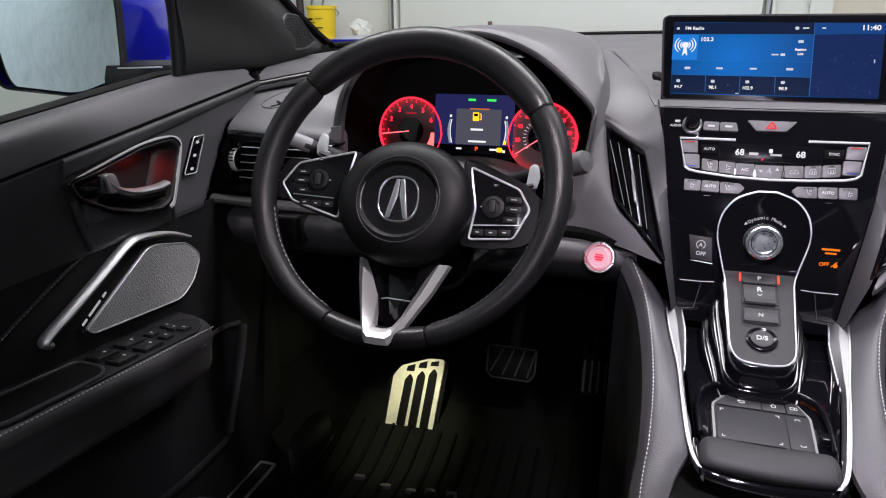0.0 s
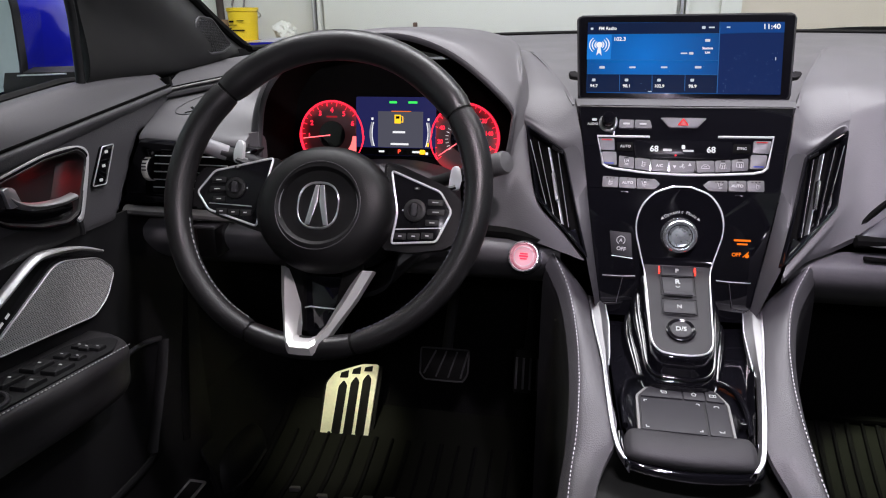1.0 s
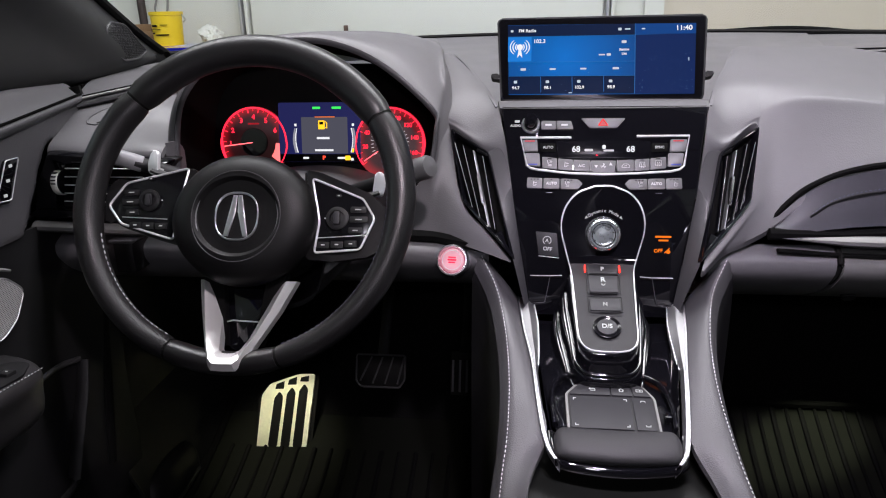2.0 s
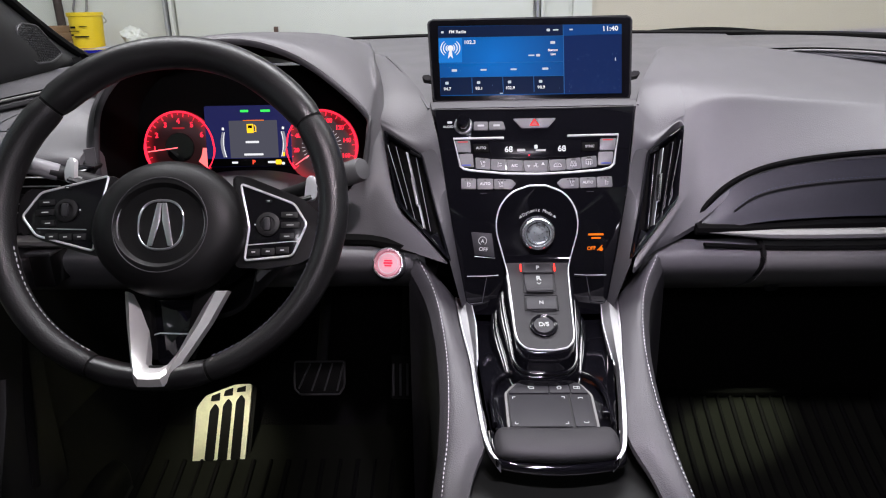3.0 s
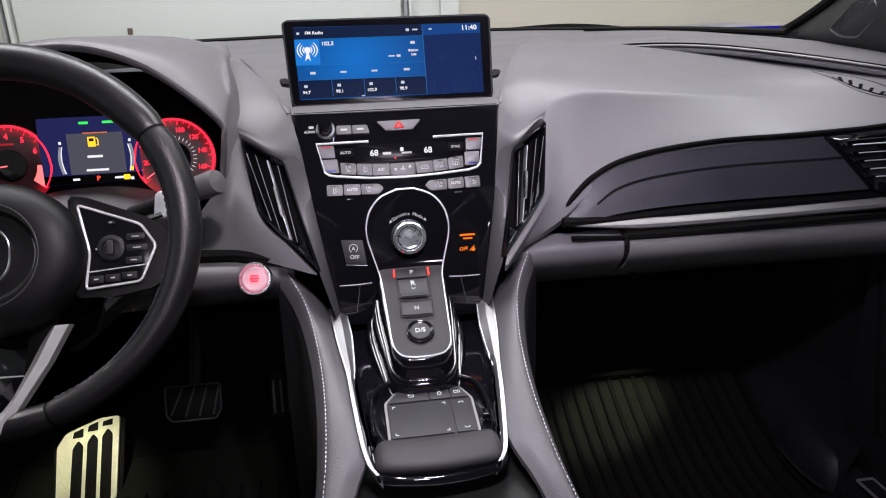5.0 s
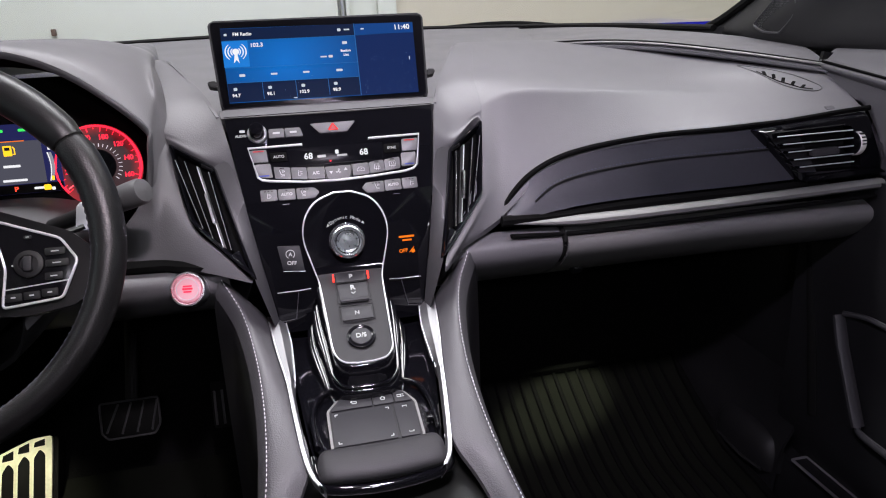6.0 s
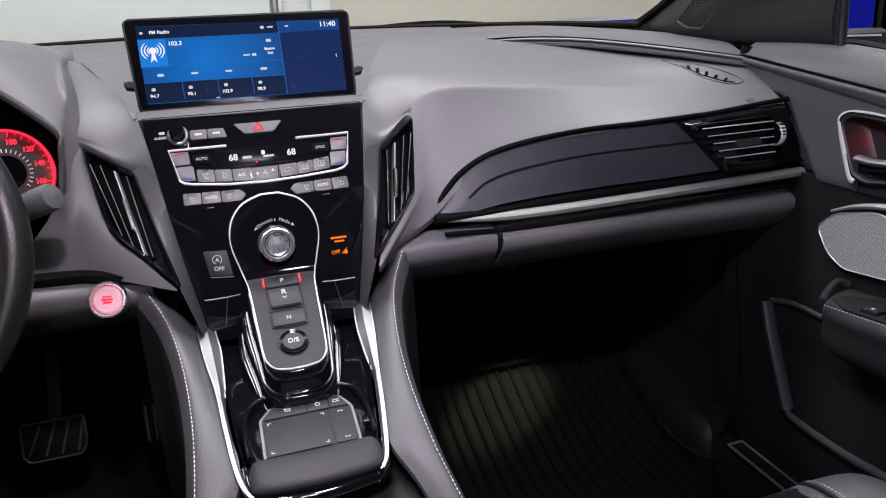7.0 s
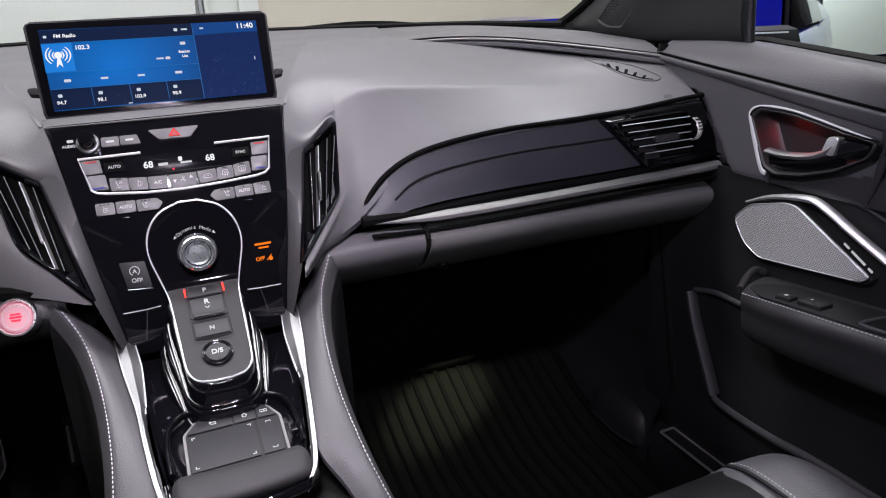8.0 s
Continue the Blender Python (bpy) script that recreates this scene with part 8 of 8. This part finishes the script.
# ---- seats ----
for s in (-1, 1):
    seat = thing("front_seat", "black leather front seat with perforated cushion and stitched bolster", "seat", "front seats", "", (s * 0.38, 0.3, 0.6))
    cx = s * 0.385
    cush = []
    for y, dz, w in ((0.798, -0.080, 0.215), (0.793, -0.035, 0.242), (0.770, -0.006, 0.258), (0.70, 0.0, 0.265), (0.50, -0.015, 0.265), (0.25, -0.03, 0.265), (0.02, -0.03, 0.26)):
        z = 0.775 + dz
        cush.append([(cx + x * w, y - 0.045 * x ** 4 * (1 if y > 0.6 else 0), z + b) for x, b in ((-1.0, -0.09), (-1.02, -0.015), (-0.90, 0.020), (-0.72, 0.012), (-0.55, 0.0), (0, -0.004), (0.55, 0.0), (0.72, 0.012), (0.90, 0.020), (1.02, -0.015), (1.0, -0.09))])
    part("cushion", loft(cush, 36, 50, 0.01, push=(0, -0.2, -1)), M_SEAT, seat, "black leather cushion")
    perf = [[(cx + x * 0.165, y - 0.004, z + 0.0035) for x in (-1, -0.5, 0, 0.5, 1)] for y, z in ((0.782, 0.757), (0.765, 0.7690), (0.70, 0.774), (0.50, 0.759), (0.30, 0.747))]
    part("perforated_panel", loft(perf, 24, 16, 0.004, push=(0, 0, -1)), M_PERF, seat, "perforated leather panel")
    for q in (-1, 1):
        line = spline([(cx + q * (0.172 + 0.03 * (0.75 - y)), y - 0.006, z + 0.008) for y, z in ((0.786, 0.742), (0.768, 0.769), (0.70, 0.7785), (0.50, 0.764), (0.30, 0.751))], 50)
        part("piping", sweep(line, 0.005, 0.005), M_BLACK, seat)
        stitch_run([p + Vector((q * 0.006, 0, 0.003)) for p in line], 0.0050, 0.0006, M_STITCH, seat, (0, 0, 0.0))
    part("seat_base", box(cx - 0.22, 0.05, 0.52, cx + 0.22, 0.70, 0.72, 0.02), M_BLACK, seat)
    back = []
    for z, y, w in ((0.74, -0.02, 0.24), (0.95, -0.07, 0.255), (1.15, -0.13, 0.25), (1.32, -0.20, 0.20), (1.38, -0.24, 0.14)):
        back.append([(cx + x * w, y + b, z) for x, b in ((-1.0, -0.10), (-1.0, 0.02), (-0.75, 0.03), (-0.4, 0.0), (0, -0.005), (0.4, 0.0), (0.75, 0.03), (1.0, 0.02), (1.0, -0.10))])
    part("backrest", loft(back, 24, 30, 0.08, push=(0, -1, -0.2)), M_SEAT, seat, "black leather backrest")
    seat.location.y -= 0.035

# ---- footwells ----
rest = thing("foot_rest", "scuffed bare metal foot rest with rubber strips", "foot rest", "", "", (-0.55, 1.29, 0.6))
FR = plane_pose((-0.5475, 1.250, 0.555), (0, 0.072, 0.085), (1, 0.03, 0.0))
plate = rounded([(-0.047, 0.0), (0.050, 0.0), (0.052, 0.148), (0.020, 0.147), (-0.010, 0.136), (-0.036, 0.126), (-0.050, 0.104)], 0.006)
part("metal_plate", slab(plate, FR, 0.006, 0.0015, 0.003), M_PEDAL, rest)
for k, (x, t0) in enumerate(((-0.016, 0.112), (0.008, 0.121), (0.032, 0.128))):
    part("rubber_strip", slab(rounded([(x - 0.0088, 0.007), (x + 0.0088, 0.007), (x + 0.0092, t0 - 0.010), (x + 0.001, t0), (x - 0.0080, t0 - 0.014)], 0.004), FR, 0.004, 0.001, 0.0045), M_RUBBER, rest, "black rubber strip")
    part("top_rubber", slab(rounded([(x - 0.0085, t0 + 0.004), (x + 0.0085, t0 + 0.005), (x + 0.0085, min(0.144, t0 + 0.020)), (x - 0.007, min(0.140, t0 + 0.014))], 0.001), FR, 0.004, 0.0, 0.0042), M_RUBBER, rest)
part("mount", slab([(x * 1.15, y * 1.05 - 0.008) for x, y in plate], FR, 0.12, 0.004, -0.004), M_RUBBER, rest)
brake = thing("brake_pedal", "dark brake pedal with slanted metal ribs", "pedal", "", "", (-0.34, 1.22, 0.75))
BP = plane_pose((-0.338, 1.215, 0.722), (0, 0.35, 0.9))
bp = [(-0.043, 0.010), (-0.034, 0.0), (0.034, 0.0), (0.043, 0.014), (0.043, 0.056), (-0.043, 0.056)]
part("rubber_pad", slab(rounded(bp, 0.004), BP, 0.010, 0.003, 0.0), M_RUBBER, brake)
part("pad_rim", sweep([BP @ Vector((x, y, 0.001)) for x, y in rounded(bp, 0.004)], 0.003, closed=True), M_DARK, brake)
for k in range(4):
    part("rib", sweep([BP @ Vector((-0.036 + k * 0.022, 0.006 + 0.004 * (k == 0), 0.001)), BP @ Vector((-0.016 + k * 0.019, 0.052, 0.001))], 0.003, 0.003), M_DARK, brake)
part("pedal_arm", sweep(spline([(-0.338, 1.235, 0.75), (-0.338, 1.30, 0.82), (-0.338, 1.40, 0.95)], 10), 0.02, 0.012), M_BLACK, brake)
gas = thing("accelerator_pedal", "dark accelerator pedal with upright metal ribs", "pedal", "", "", (-0.19, 1.22, 0.74))
AP = plane_pose((-0.1935, 1.215, 0.712), (0, 0.35, 0.9))
part("rubber_pad", slab(rect(-0.023, 0.0, 0.023, 0.075, 0.005), AP, 0.010, 0.003, 0.0), M_RUBBER, gas)
for x in (-0.018, -0.006, 0.006, 0.018):
    part("rib", sweep([AP @ Vector((x, 0.006, 0.001)), AP @ Vector((x, 0.060, 0.001))], 0.004, 0.003), M_DARK, gas)
part("pedal_arm", sweep(spline([(-0.1935, 1.25, 0.77), (-0.1935, 1.33, 0.80), (-0.1935, 1.42, 0.95)], 10), 0.02, 0.012), M_BLACK, gas)

for s in (-1, 1):
    mat_ = thing("floor_mat", "ribbed dark rubber floor mat in the footwell", "floor mat", "floor mats", "", (s * 0.42, 1.1, 0.55))
    rise = 0.76 if s > 0 else 0.55
    prof = lambda y: 0.520 + (0.0 if y < 1.05 else (0.012 if y < 1.1 else 0.0)) + max(0, y - 1.05) ** 1.6 * rise
    x0, x1 = (0.155, 0.675) if s > 0 else (-0.675, -0.155)
    ysr = (0.62, 0.80, 0.95, 1.05, 1.15, 1.25, 1.31, 1.355) if s > 0 else (0.62, 0.80, 0.95, 1.05, 1.15, 1.25, 1.34, 1.42)
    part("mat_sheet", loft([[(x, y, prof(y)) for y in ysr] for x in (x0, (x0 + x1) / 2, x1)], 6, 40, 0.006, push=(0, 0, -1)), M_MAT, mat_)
    n = 19 if s > 0 else 15
    for k in range(n):
        x = x0 + 0.035 + (x1 - x0 - 0.07) * k / (n - 1)
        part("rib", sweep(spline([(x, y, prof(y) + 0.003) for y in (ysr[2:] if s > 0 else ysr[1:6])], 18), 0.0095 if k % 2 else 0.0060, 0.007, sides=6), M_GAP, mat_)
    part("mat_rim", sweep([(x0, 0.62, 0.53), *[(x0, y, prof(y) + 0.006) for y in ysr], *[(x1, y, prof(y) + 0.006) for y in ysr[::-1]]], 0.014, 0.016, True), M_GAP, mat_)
    if s < 0:
        for x, y in ((-0.589, 1.112), (-0.534, 1.101), (-0.486, 1.101), (-0.453, 1.111), (-0.415, 1.115)):
            part("mat_stud", slab(rounded([(x - 0.010, y - 0.004), (x + 0.010, y - 0.002), (x + 0.008, y + 0.005), (x - 0.009, y + 0.003)], 0.001), pose(0, 0, 0.537), 0.008, 0.001, 0.002), M_GUN, mat_, "small bright metal stud")
    sill = thing("sill_plate", "metal-edged black sill plate by the door", "sill plate", "sill plates", "", (s * 0.73, 0.9, 0.61))
    SP = plane_pose((s * 0.712, 0.938, 0.606), (0, 1, 0))
    o = rect(-0.014, -0.45, 0.014, 0.075, 0.003)
    part("plate", slab(o, SP, 0.006, 0.001, 0.002), M_BLACK, sill)
    part("plate_edge", sweep([SP @ Vector((x, y, 0.002)) for x, y in o], 0.006, 0.003, True), M_SATIN, sill, "brushed metal edge")
    hump = thing("wheel_arch_trim", "black moulded trim beside the footwell", "trim", "footwell trims", "", (s * 0.68, 1.2, 0.6))
    part("moulding", loft([[(s * 0.74, y, 0.74) for y in (1.035, 1.12, 1.25, 1.42)], [(s * 0.715, y, 0.66) for y in (1.035, 1.12, 1.25, 1.42)], [(s * 0.69, y, 0.60) for y in (1.035, 1.12, 1.25, 1.42)], [(s * 0.68, y, 0.50) for y in (1.035, 1.12, 1.25, 1.42)]], 12, 16, 0.006, push=(s, 0, 0)), M_BLACK, hump)
for s in (-1, 1):
    nose = thing("sill_trim_nose", "rounded dark plastic nose of the sill trim", "trim", "sill trim noses", "", (s * 0.69, 1.1, 0.58))
    rows = []
    for y, k in ((1.035, 0.15), (1.042, 0.62), (1.060, 0.90), (1.10, 1.0), (1.15, 0.96), (1.185, 0.80), (1.20, 0.35)):
        rows.append([(s * (0.705 - 0.036 * k * math.sin(radians(a))), y, 0.565 + 0.062 * k * max(0.0, math.cos(radians(a)) ** 0.8 if a < 90 else 0.0) + 0.012 * (y - 1.1)) for a in (2, 20, 38, 56, 74, 90)])
    part("nose_shell", loft(rows, 24, 16, 0.004, push=(s, 0, -0.5)), M_BLACK, nose)
    part("nose_lip", sweep(spline([(s * 0.672, 1.05, 0.568), (s * 0.666, 1.10, 0.566), (s * 0.670, 1.17, 0.568)], 14), 0.006), M_BLACK, nose)
port = thing("obd_cover", "small black cover under the dashboard", "cover", "", "", (-0.6, 0.97, 1.03))
part("cover_body", box(-0.609, 0.944, 1.030, -0.582, 0.985, 1.071, 0.003), M_BLACK, port)
part("cover_lip", box(-0.612, 0.941, 1.070, -0.580, 0.985, 1.075, 0.002), M_DARK, port)
